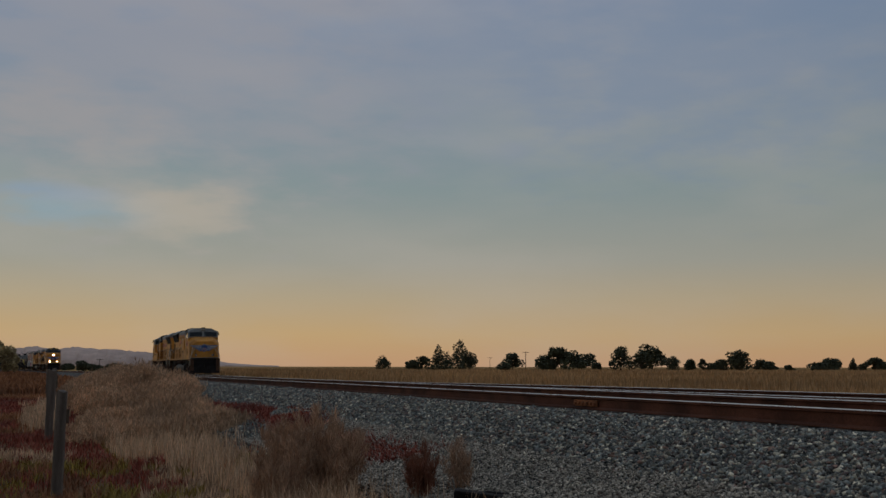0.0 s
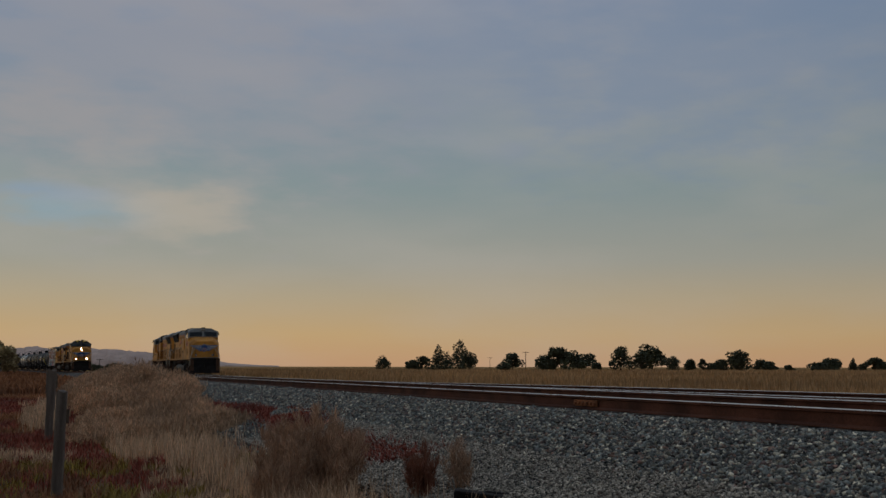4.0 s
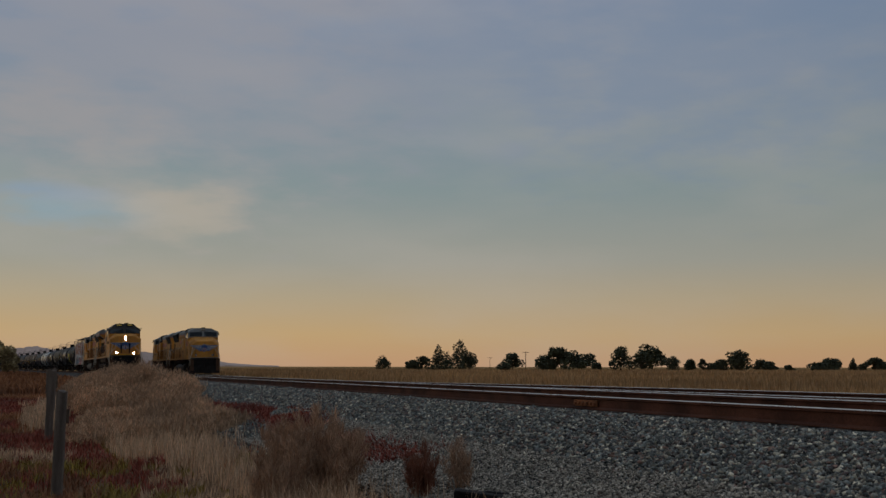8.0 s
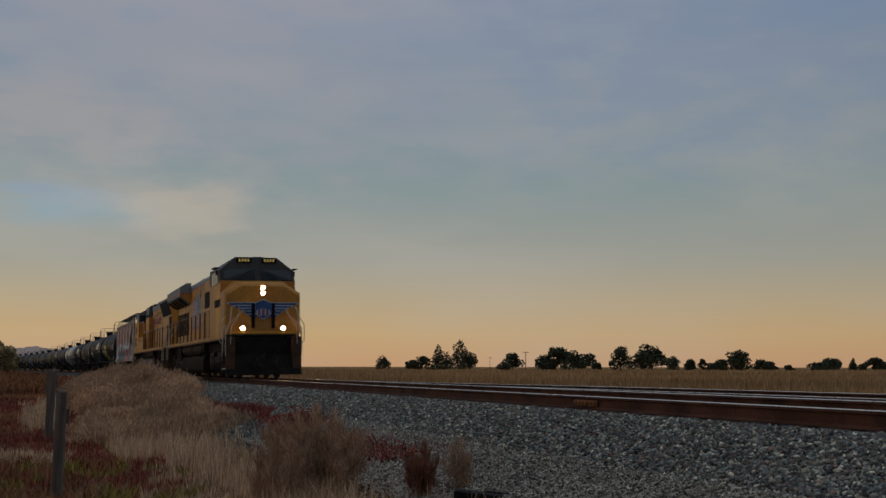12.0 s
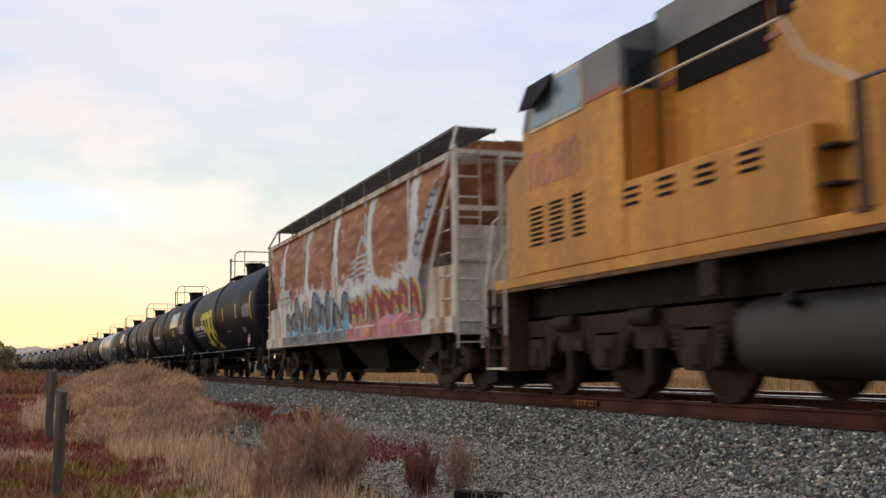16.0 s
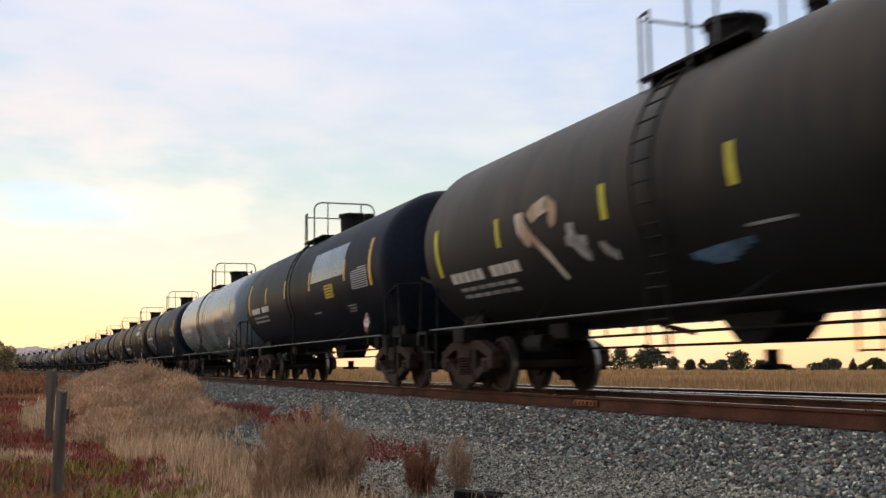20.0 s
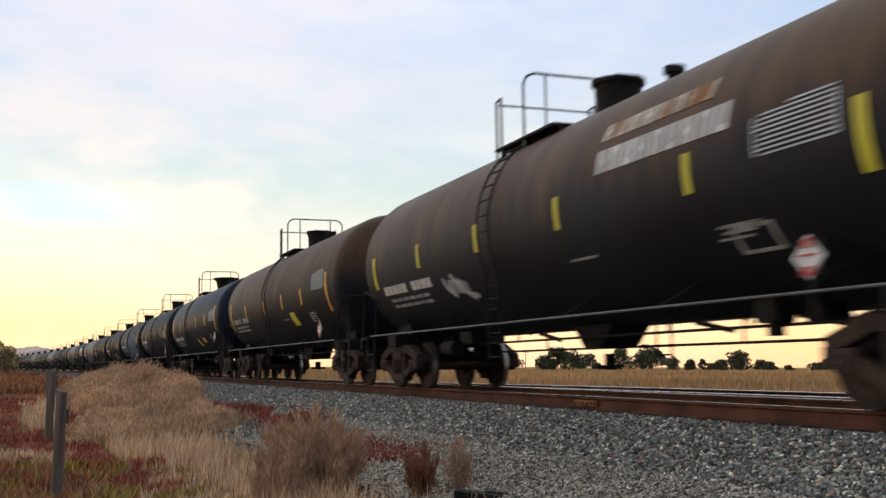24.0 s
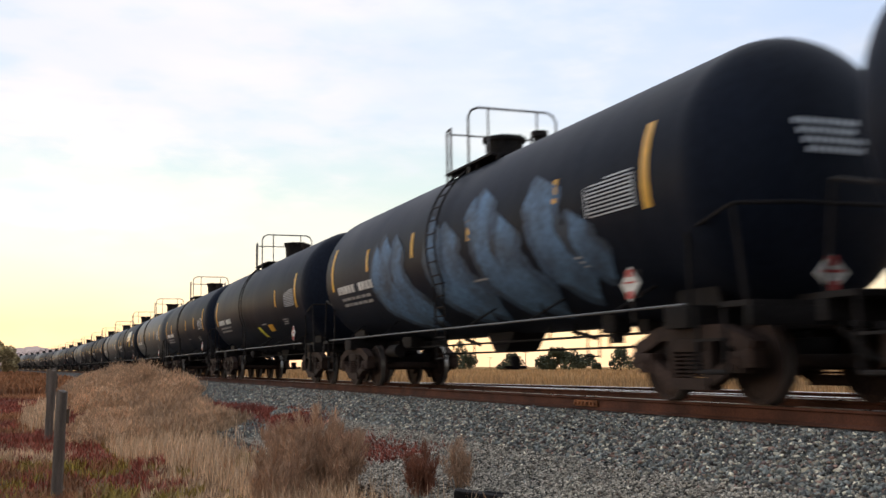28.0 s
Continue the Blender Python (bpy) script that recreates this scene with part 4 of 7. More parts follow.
def navy_graffiti(t):
    tag = part("graffiti", ribbon_on_tank(bmesh.new(), arc((4.95, -20), (3.9, -38), 0.15, 8), 0.42), M["blue_spray"], t, "ragged white tag over a faint blue ground")
    r = random.Random(7)
    for i in range(9):
        y, a = 4.95 - i * 0.13, -18 - i * 2.2
        part("tag_stroke", ribbon_on_tank(bmesh.new(), arc((y + 0.1, a + r.uniform(2, 6)), (y - r.uniform(0.1, 0.3), a - r.uniform(4, 12)), r.uniform(-0.12, 0.12), 5), 0.09, 0.015 + 0.0005 * i), M["panel"], tag)
    part("graffiti", ribbon_on_tank(bmesh.new(), arc((6.2, -31), (5.95, -34), 0.0, 3), 0.22), M["blue"], t, "small blue spray spot")

# ---------------------------------------------------------------- covered hopper
def hopper_side_profile(k=0.0):
    return [(-1.47 + k, 1.3), (-1.52 + k, 1.9), (-1.54 + k, 2.9), (-1.50 + k, 3.7), (-1.36 + k, 4.18), (-0.9, 4.45), (0.9, 4.45), (1.36 - k, 4.18), (1.50 - k, 3.7), (1.54 - k, 2.9), (1.52 - k, 1.9), (1.47 - k, 1.3)]


def ribbon_on_side(bm, pts, width, lift, taper=0.8):
    """One smooth painted band along points (y, z) of the near side."""
    line = []
    for i in range(len(pts) - 1):
        p0, p1, p2, p3 = (pts[min(max(i + k, 0), len(pts) - 1)] for k in (-1, 0, 1, 2))
        for j in range(4):
            t = j / 4
            line.append(tuple(0.5 * (2 * b + (c - a) * t + (2 * a - 5 * b + 4 * c - d) * t * t + (3 * b - a - 3 * c + d) * t ** 3) for a, b, c, d in zip(p0, p1, p2, p3)))
    line.append(pts[-1])
    k, prev = len(line) - 1, None
    for i, (y, z) in enumerate(line):
        (ya, za), (yb, zb) = line[max(0, i - 1)], line[min(k, i + 1)]
        ln = math.hypot(yb - ya, zb - za) or 1.0
        w = width / 2 * (taper + (1 - taper) * math.sin(math.pi * i / k))
        ny, nz = -(zb - za) / ln * w, (yb - ya) / ln * w
        cur = [bm.verts.new((side_x(z + nz * f) - lift, y + ny * f, z + nz * f)) for f in (1, -1)]
        if prev:
            bm.faces.new((prev[0], prev[1], cur[1], cur[0]))
        prev = cur
    return bm


def side_x(z):
    """The near side's outer face at height z."""
    if z < 1.31:
        return -1.54
    prof = ((1.3, -1.47), (1.9, -1.52), (2.9, -1.54), (3.7, -1.50), (4.18, -1.36))
    for (a, xa), (b, xb) in zip(prof, prof[1:]):
        if z <= b:
            return xa + (xb - xa) * (z - a) / (b - a)
    return -1.36


def stroke_on_side(bm, pts, width, x=-1.56):
    for (y0, z0), (y1, z1) in zip(pts, pts[1:]):
        ln = math.hypot(y1 - y0, z1 - z0)
        ny, nz = -(z1 - z0) / ln * width / 2, (y1 - y0) / ln * width / 2
        ey, ez = (y1 - y0) / ln * width * 0.3, (z1 - z0) / ln * width * 0.3

        def at(y, z):
            return (x + 0.03 * abs(z - 2.4) ** 1.3 * (0.6 if z < 2.4 else 0.5), y, z)
        vs = [bm.verts.new(at(*p)) for p in ((y0 - ey + ny, z0 - ez + nz), (y0 - ey - ny, z0 - ez - nz), (y1 + ey - ny, z1 + ez - nz), (y1 + ey + ny, z1 + ez + nz))]
        bm.faces.new(vs)
    return bm


def hopper_car():
    t = empty("hopper_car", "rust-streaked white covered hopper car sprayed with graffiti", "hopper car")
    bm = bmesh.new()
    # body: full height between the slope sheets, its ends cut back downwards
    prof = hopper_side_profile()
    rings = []
    for y, cut in ((-7.85, 0.0), (-7.6, 0.0), (7.6, 0.0), (7.85, 0.0)):
        ring = []
        for x, z in prof:
            yy = y
            pull = max(0.0, (3.9 - z)) * 0.95
            if abs(y) > 7.7:
                yy = math.copysign(abs(y) - min(pull, 1.75), y)
            else:
                yy = math.copysign(abs(y) - min(pull, 1.75) - 0.0, y)
            ring.append(bm.verts.new((x, yy, z)))
        rings.append(ring)
    k = len(prof)
    for a, b in zip(rings, rings[1:]):
        for i in range(k):
            bm.faces.new((a[i], a[(i + 1) % k], b[(i + 1) % k], b[i]))
    bm.faces.new(rings[0][::-1])
    bm.faces.new(rings[-1])
    bmesh.ops.recalc_face_normals(bm, faces=bm.faces)
    smooth(part("body", bm, M["rust_white"], t, "white panels with broad rust fields"), 30)
    for s in (-1, 1):
        part("side_sill", boxes(((s * 1.49, 0, 1.17), (0.09, 16.06, 0.26)), ((s * 1.46, 0, 1.04), (0.16, 16.06, 0.03)), bevel=0.008), M["stain_white"], t)
        part("top_chord", boxes(((s * 1.42, 0, 4.16), (0.10, 15.7, 0.12)), bevel=0.01), M["stain_white"], t)
    for y in (-5.8, -2.9, 0, 2.9, 5.8):
        for s in (-1, 1):
            part("seam", boxes(((s * 1.535, y, 2.75), (0.02, 0.07, 2.6)), bevel=0.005), M["rust_white"], t)
    # roof walk of open grating on brackets
    bm = bmesh.new()
    for i in range(9):
        box(bm, (-1.12 + i * 0.1, 0.6, 4.80), (0.016, 15.8, 0.05))
    for i in range(165):
        box(bm, (-0.72, -7.25 + i * 0.0955, 4.80), (0.82, 0.012, 0.035))
    part("roof_walk", bm, M["grating"], t, "open steel grating walkway")
    for i in range(9):
        y = -7.2 + i * 1.93
        bm = beam(bmesh.new(), (-1.1, y, 4.76), (-1.1, y + 0.001, 4.3), 0.05, 0.05)
        rod(bm, (-1.14, y, 4.76), (-0.3, y, 4.76), 0.025, 6)
        part("walk_bracket", bm, M["grating"], t)
    bm = bmesh.new()
    box(bm, (0.15, 0, 4.56), (0.5, 14.5, 0.14), 0.03)
    for y in (-5.5, -2.0, 2.0, 5.5):
        box(bm, (0.15, y, 4.66), (0.6, 0.12, 0.05))
    part("hatch_trough", bm, M["rust_white"], t)
    # slope sheets, end posts, ladders
    for s in (-1, 1):
        bm = bmesh.new()
        prism(bm, [(s * 7.7, 4.2), (s * 5.6, 2.1), (s * 5.6, 1.95), (s * 7.85, 4.1)], -1.46, 1.46, "x")
        part("slope_sheet", bm, M["stain_white"], t)
        bm = bmesh.new()
        for x in (-1.44, 1.38):
            prism(bm, [(s * 8.0, 1.1), (s * 6.1, 1.1), (s * 6.1, 2.1), (s * 6.6, 2.25), (s * 8.0, 2.2)], x, x + 0.06, "x")
            prism(bm, [(s * 7.72, 3.75), (s * 6.6, 2.25), (s * 6.78, 2.2), (s * 7.86, 3.7)], x, x + 0.06, "x")
        part("end_gusset", bm, M["stain_white"], t)
        bm = bmesh.new()
        for x in (-1.42, -0.55, 0.55, 1.42):
            beam(bm, (x, s * 7.95, 1.0), (x, s * 7.95 + 0.001, 4.25), 0.09, 0.12)
        for z in (2.3, 3.2, 4.2):
            box(bm, (0, s * 7.95, z), (2.8, 0.08, 0.09))
        box(bm, (0, s * 8.0, 1.12), (2.9, 0.14, 0.28), 0.02)
        box(bm, (0, s * 7.93, 2.0), (2.75, 0.04, 1.8))
        part("end_frame", bm, M["stain_white"], t)
        bm = bmesh.new()
        for x in (-1.45, -1.0):
            rod(bm, (x, s * 8.08, 0.75), (x, s * 8.08, 4.3), 0.02, 6)
        lad = part("end_ladder", bm, M["stain_white"], t)
        for i in range(10):
            part("rung", rod(bmesh.new(), (-1.45, s * 8.08, 0.85 + i * 0.36), (-1.0, s * 8.08, 0.85 + i * 0.36), 0.016, 6), M["stain_white"], lad)
        for i in range(6):
            part("grab_iron", rod(bmesh.new(), (-1.53, s * 7.5, 1.2 + i * 0.4), (-1.53, s * 7.92, 1.2 + i * 0.4), 0.016, 6), M["stain_white"], t)
        part("roof_brace", rod(bmesh.new(), (-1.5, s * 8.0, 4.2), (-1.14, s * (8.3 if s > 0 else 7.4), 4.78), 0.03, 6), M["stain_white"], t)
        part("end_step", boxes(((-1.42, s * 7.8, 0.45), (0.14, 0.5, 0.03)), ((-1.42, s * 7.55, 0.75), (0.03, 0.03, 0.6)), ((-1.42, s * 8.05, 0.75), (0.03, 0.03, 0.6))), M["under"], t)
    part("centre_sill", boxes(((0, 0, 1.16), (0.5, 16.2, 0.2)), ((0, 7.2, 1.0), (0.6, 1.8, 0.36)), ((0, -7.2, 1.0), (0.6, 1.8, 0.36)), ((0, -6.6, 0.9), (2.6, 0.5, 0.3)), ((0, 6.6, 0.9), (2.6, 0.5, 0.3))), M["under"], t)
    for y in (-4.2, 0.0, 4.2):
        bm = bmesh.new()
        loft(bm, [[(-0.8, y - 1.85, 1.2), (0.8, y - 1.85, 1.2), (0.8, y + 1.85, 1.2), (-0.8, y + 1.85, 1.2)], [(-0.32, y - 0.85, 0.36), (0.32, y - 0.85, 0.36), (0.32, y + 0.85, 0.36), (-0.32, y + 0.85, 0.36)]])
        bay = part("discharge_bay", bm, M["under"], t, "dark tapering discharge bay")
        part("gate", boxes(((0, y, 0.32), (0.7, 1.7, 0.07)), ((-0.4, y, 0.34), (0.12, 1.8, 0.1))), M["brown_steel"], bay)
    for y in (-6.62, 6.62):
        truck(t, y)
    for y in (-8.6, 8.6):
        coupler(t, y)
    # graffiti along the near side: grey letters with dark outlines over a sky-blue halo
    rng = random.Random(4)
    part("graffiti_base", ribbon_on_side(bmesh.new(), [(5.6, 1.178), (2.5, 1.178), (-1.3, 1.178)], 0.25, 0.006, 1.0), M["grey_spray"], t, "grey sprayed band along the sill")
    for i in range(10):
        y = 5.0 - i * 0.68 + rng.uniform(-0.1, 0.1)
        h = 2.02 + rng.uniform(-0.22, 0.34)
        lean = rng.uniform(-0.1, 0.16)
        kind = i % 4
        fill = [(y + 0.16, 1.34), (y + 0.08 + lean, (1.34 + h) / 2), (y + lean, h)]
        leg = [(y - 0.02 + lean, h - 0.05), (y - 0.26 + lean * 0.5, (1.5 + h) / 2), (y - 0.30, 1.36)]
        if kind == 1:
            leg = [(y + lean, h - 0.1), (y - 0.34, h - 0.22), (y - 0.30, h - 0.55), (y - 0.05, h - 0.6)]
        if kind == 3:
            leg = [(y + 0.05, 1.55), (y - 0.22, 1.42), (y - 0.30, 1.75), (y - 0.26, h - 0.1)]
        g = part("graffiti_letter", ribbon_on_side(bmesh.new(), fill, 0.36, 0.010, 1.0), M["grey_spray"], t, "grey sprayed letter with a dark outline and blue halo")
        part("halo", ribbon_on_side(bmesh.new(), fill, 0.60, 0.004, 1.0), M["sky_spray"], g)
        part("leg", ribbon_on_side(bmesh.new(), leg, 0.26, 0.012, 1.0), M["grey_spray"], g)
        part("leg_halo", ribbon_on_side(bmesh.new(), leg, 0.46, 0.006, 1.0), M["sky_spray"] if i % 2 else M["panel"], g)
        part("outline", ribbon_on_side(bmesh.new(), [(a + 0.20, b) for a, b in fill], 0.085, 0.016), M["dark_spray"], g)
        part("outline", ribbon_on_side(bmesh.new(), [(a - 0.14, b - 0.03) for a, b in leg], 0.075, 0.017), M["dark_spray"], g)
        part("outline", ribbon_on_side(bmesh.new(), [(y + lean + 0.18, h - 0.02), (y + lean, h + 0.10), (y + lean - 0.18, h)], 0.08, 0.018), M["dark_spray"], g)
        part("curl", ribbon_on_side(bmesh.new(), [(y + 0.22, 1.12), (y + 0.05, 1.26), (y - 0.12, 1.16), (y - 0.06, 1.09)], 0.06, 0.008), M["dark_spray"] if i % 3 else M["sky_spray"], g)
    for y, z in ((4.6, 2.2), (2.6, 2.25), (2.5, 1.95), (-0.3, 2.5), (-0.35, 2.2)):
        part("graffiti_drip", ribbon_on_side(bmesh.new(), [(y, z + 0.12), (y - 0.02, z - 0.16)], 0.12, 0.019), M["stripe"], t, "orange-yellow dab")
    # crimson letters edged in yellow and blue over a pink cloud
    cloud = part("graffiti_base", ribbon_on_side(bmesh.new(), [(-1.4, 1.178), (-3.6, 1.178), (-6.4, 1.178)], 0.25, 0.006, 1.0), M["pink_spray"], t, "pink sprayed cloud")
    part("cloud_top", ribbon_on_side(bmesh.new(), [(-1.45, 1.42), (-2.8, 1.46), (-4.4, 1.40), (-6.35, 1.46)], 0.22, 0.003, 0.9), M["pink_spray"], cloud)
    for i in range(8):
        y = -1.7 - i * 0.60 + rng.uniform(-0.08, 0.08)
        h = rng.uniform(1.85, 2.25) + (0.25 if i > 5 else 0)
        a, b, c = rng.uniform(0.1, 0.3), rng.uniform(0.22, 0.4), rng.uniform(1.6, 1.85)
        one = [(y + a, 1.40), (y + 0.12, (1.4 + h) / 2 + 0.05), (y, h)]
        two = [(y + 0.02, h - 0.12), (y - b * 0.8, (h + 1.5) / 2), (y - b, rng.uniform(1.42, 1.6))]
        bar = [(y + 0.24, c), (y - 0.05, c + 0.06), (y - 0.3, c + rng.uniform(-0.12, 0.12))]
        w = (rng.uniform(0.2, 0.32), rng.uniform(0.16, 0.26), rng.uniform(0.12, 0.2))
        g = part("graffiti_letter", ribbon_on_side(bmesh.new(), one, w[0], 0.012), M["red_spray"], t, "crimson sprayed letter edged in yellow and blue")
        part("stroke", ribbon_on_side(bmesh.new(), two, w[1], 0.013), M["red_spray"], g)
        part("stroke", ribbon_on_side(bmesh.new(), bar, w[2], 0.014), M["red_spray"], g)
        for k, pts in enumerate((one, two, bar)):
            part("rim", ribbon_on_side(bmesh.new(), pts, w[k] + 0.13, 0.0085 + 0.0005 * k), M["lemon"] if (i + k) % 3 else M["stripe"], g)
            part("halo", ribbon_on_side(bmesh.new(), pts, w[k] + 0.26, 0.0045 + 0.0005 * k), M["sky_spray"] if (i + k) % 2 else M["panel"], g)
        part("spot", ribbon_on_side(bmesh.new(), [(y - 0.02, c), (y - 0.15, c + 0.04)], 0.15, 0.018), M["pink_spray"], g)
        part("cloud_line", ribbon_on_side(bmesh.new(), [(y + 0.25, 1.12), (y + 0.1, 1.3), (y - 0.1, 1.26), (y - 0.2, 1.1)], 0.05, 0.009), (M["red_spray"], M["sky_spray"], M["lemon"])[i % 3], g)
    tag = part("graffiti_tag", ribbon_on_side(bmesh.new(), [(-6.15, 2.5), (-6.6, 2.9), (-7.0, 3.35), (-7.3, 3.75)], 0.36, 0.006, 1.0), M["panel"], t, "silver tag along the slope sheet")
    for i in range(6):
        y, z = -6.2 - i * 0.2, 2.62 + i * 0.2
        part("tag_loop", ribbon_on_side(bmesh.new(), [(y + 0.14, z), (y, z + 0.16), (y - 0.14, z + 0.04), (y - 0.02, z - 0.1), (y + 0.14, z)], 0.045, 0.012), M["dark_spray"], tag)
    tag = part("graffiti_tag", ribbon_on_side(bmesh.new(), [(-2.0, 2.5), (-2.35, 3.1), (-2.6, 3.3), (-2.9, 3.05), (-2.75, 2.6)], 0.13, 0.006), M["panel"], t, "silver scribble across the rust")
    for i in range(4):
        part("scribble", ribbon_on_side(bmesh.new(), [(-1.75, 2.42 + i * 0.12), (-2.5, 2.5 + i * 0.13), (-3.35 + 0.1 * i, 2.46 + i * 0.14)], 0.06, 0.008), M["panel"], tag)
    bm = bmesh.new()
    for y0, y1, z, h in ((5.9, 5.3, 2.55, 0.2), (5.2, 4.7, 2.55, 0.2), (5.9, 4.8, 2.32, 0.1), (5.9, 5.3, 2.95, 0.26)):
        stroke_on_side(bm, [(y0, z), (y1, z)], h, -1.57)
    part("reporting_marks", bm, M["panel"], t)["kind"] = "stuff"
    return t

M["grime"] = material("brown_grime", (0.16, 0.075, 0.028), 0.8, 0, 0.5, 4, 30, 0.1)
M["dark_roof"] = material("sooty_grey_roof_paint", (0.055, 0.052, 0.052), 0.6, 0, 0.3, 1, 14, 0.1, spec=0.3)
M["reservoir"] = material("dusty_brown_tank_steel", (0.056, 0.030, 0.021), 0.8, 0.0, 0.4, 1.4, 24, 0.2, spec=0.1)


# ---------------------------------------------------------------- locomotives (front towards -y)
def loft(bm, rings, caps=True):
    vs = [[bm.verts.new(p) for p in r] for r in rings]
    k = len(rings[0])
    for a, b in zip(vs, vs[1:]):
        for i in range(k):
            bm.faces.new((a[i], a[(i + 1) % k], b[(i + 1) % k], b[i]))
    if caps:
        bm.faces.new(vs[0][::-1])
        bm.faces.new(vs[-1])
    bmesh.ops.recalc_face_normals(bm, faces=bm.faces)
    return bm


def six(y, a, z0, zs, b, zt, dy=0.0):
    return [(-a, y, z0), (-a, y, zs), (-b, y + dy, zt), (b, y + dy, zt), (a, y, zs), (a, y, z0)]


def loco_side_frame():
    bm = bmesh.new()
    beam(bm, (0, -2.75, 0.98), (0, 2.75, 0.98), 0.16, 0.24)
    for y in (-2.05, 0.0, 2.05):
        box(bm, (0, y, 0.60), (0.22, 0.5, 0.46), 0.04)
        box(bm, (-0.02, y, 0.55), (0.30, 0.26, 0.26), 0.05)
        for s in (-1, 1):
            prism(bm, [(y + s * 0.28, 0.9), (y + s * 0.62, 0.9), (y + s * 0.34, 0.42), (y + s * 0.26, 0.42)], -0.08, 0.08, "x")
            for k in range(4):
                box(bm, (0.0, y + s * 0.42, 0.62 + k * 0.06), (0.2, 0.16, 0.03), 0.01)
    for y in (-1.02, 1.02):
        box(bm, (0, y, 0.78), (0.15, 0.7, 0.3), 0.04)
        rod(bm, (-0.12, y - 0.28, 1.02), (-0.12, y + 0.28, 1.02), 0.11, 12)
        box(bm, (-0.05, y, 0.45), (0.1, 0.12, 0.5), 0.02)
    box(bm, (0, -2.75, 0.86), (0.18, 0.16, 0.34), 0.03)
    box(bm, (0, 2.75, 0.86), (0.18, 0.16, 0.34), 0.03)
    return bm


def loco_truck(car, y, moving):
    t = shared("truck", "loco_bolster", lambda: boxes(((0, 0, 0.85), (1.9, 5.2, 0.3)), ((0, 0, 1.1), (1.2, 1.4, 0.25)), bevel=0.03), "under", car, pose(0, y, 0))
    for s in (-1, 1):
        shared("side_frame", "loco_frame", loco_side_frame, "brown_steel", t, pose(s * 1.12, 0, 0, 0, 0, 0 if s < 0 else 180))
    for yy in (-2.05, 0.0, 2.05):
        w = shared("wheelset", "loco_wheelset", lambda: wheelset_mesh(0.533), "brown_steel", t, pose(0, yy, 0.533))
        if moving:
            WHEELS.append((car, w, y + yy, (0, yy, 0.533), 0.533))
    return t


def step_well(car, sx, sy):
    m = pose(0, sy * 9.75, 0) @ Matrix.Diagonal((-sx, -sy, 1, 1))

    def make():
        bm = bmesh.new()
        prism(bm, [(-1.5, -0.52), (-1.5, -0.44), (-1.37, -0.44), (-1.37, 0.22), (-1.5, 0.22), (-1.5, 0.31), (-1.14, 0.31), (-1.14, -0.52)], 0, 1)
        bmesh.ops.transform(bm, matrix=Matrix(((1, 0, 0, 0), (0, 0, 1, 0), (0, 1.28, 0, 0.36), (0, 0, 0, 1))), verts=bm.verts)
        bmesh.ops.recalc_face_normals(bm, faces=bm.faces)
        return bm
    s = shared("step_well", "step_well", make, "step_brown", car, m)
    for z in (0.40, 0.72, 1.04, 1.36):
        shared("step", "step", lambda: boxes(((-1.44, -0.11, 0), (0.14, 0.64, 0.03)), bevel=0.006), "under", s, pose(0, 0, z))
        shared("tread_edge", ("tread_edge", z < 0.5), lambda: boxes(((-1.515, -0.12, 0), (0.012, 0.72, 0.035))), "rail_white" if z < 0.5 else "under", s, pose(0, 0, z))
    shared("grab_rail", "grab", lambda: rods([(-1.5, -0.48, 0.9), (-1.5, -0.48, 1.7), (-1.36, -0.62, 2.25), (-1.30, -0.62, 2.75), (-1.25, -0.4, 2.82)], 0.027), "rail_white", s)
    shared("grab_rail", "grab2", lambda: rods([(-1.5, 0.26, 0.9), (-1.5, 0.26, 1.75), (-1.5, 0.45, 2.3), (-1.5, 0.45, 2.86)], 0.027), "rail_white", s)


def walkway_rails(t, spans):
    for sx in (-1, 1):
        for y0, y1 in spans:
            bm = rods([(sx * 1.5, y0, 2.88), (sx * 1.5, y1, 2.88)], 0.019)
            part("handrail", bm, M["pipe"], t)
            n = max(2, round((y1 - y0) / 1.45) + 1)
            for i in range(n):
                y = y0 + (y1 - y0) * i / (n - 1)
                shared("stanchion", "stanchion", lambda: boxes(((0, 0, 0.57), (0.04, 0.14, 1.16)), ((0, 0, 0.02), (0.07, 0.20, 0.05))), "step_brown", t, pose(sx * 1.5, y, 1.73))


def letter_bars(x, y, z, w, h, i):
    """Two upright bars and one cross bar standing for a letter."""
    return boxes(((x, y - w / 2 + 0.035, z), (0.012, 0.07, h)), ((x, y + w / 2 - 0.035, z - 0.04 * (i % 2)), (0.012, 0.07, h * (1 - 0.16 * (i % 2)))), ((x, y, z + h * (0.5, -0.45, 0.05)[i % 3] * 0.86), (0.012, w - 0.14, 0.07)))


def hood_doors(t, y0, y1, z0, z1, n, x=0.957):
    w = (y1 - y0) / n
    for sx in (-1, 1):
        for i in range(n):
            y = y0 + (i + 0.5) * w
            d = shared("hood_door", ("door", round(w, 3), round(z1 - z0, 3)), lambda: boxes(((0, 0, 0), (0.022, w - 0.05, z1 - z0)), bevel=0.008), "yellow", t, pose(sx * x, y, (z0 + z1) / 2))
            for lz in (0.45, -0.42):
                shared("latch", "latch", lambda: boxes(((0, 0, 0), (0.03, 0.035, 0.08))), "brown_steel", d, pose(sx * 0.018, (w / 2 - 0.12), lz))


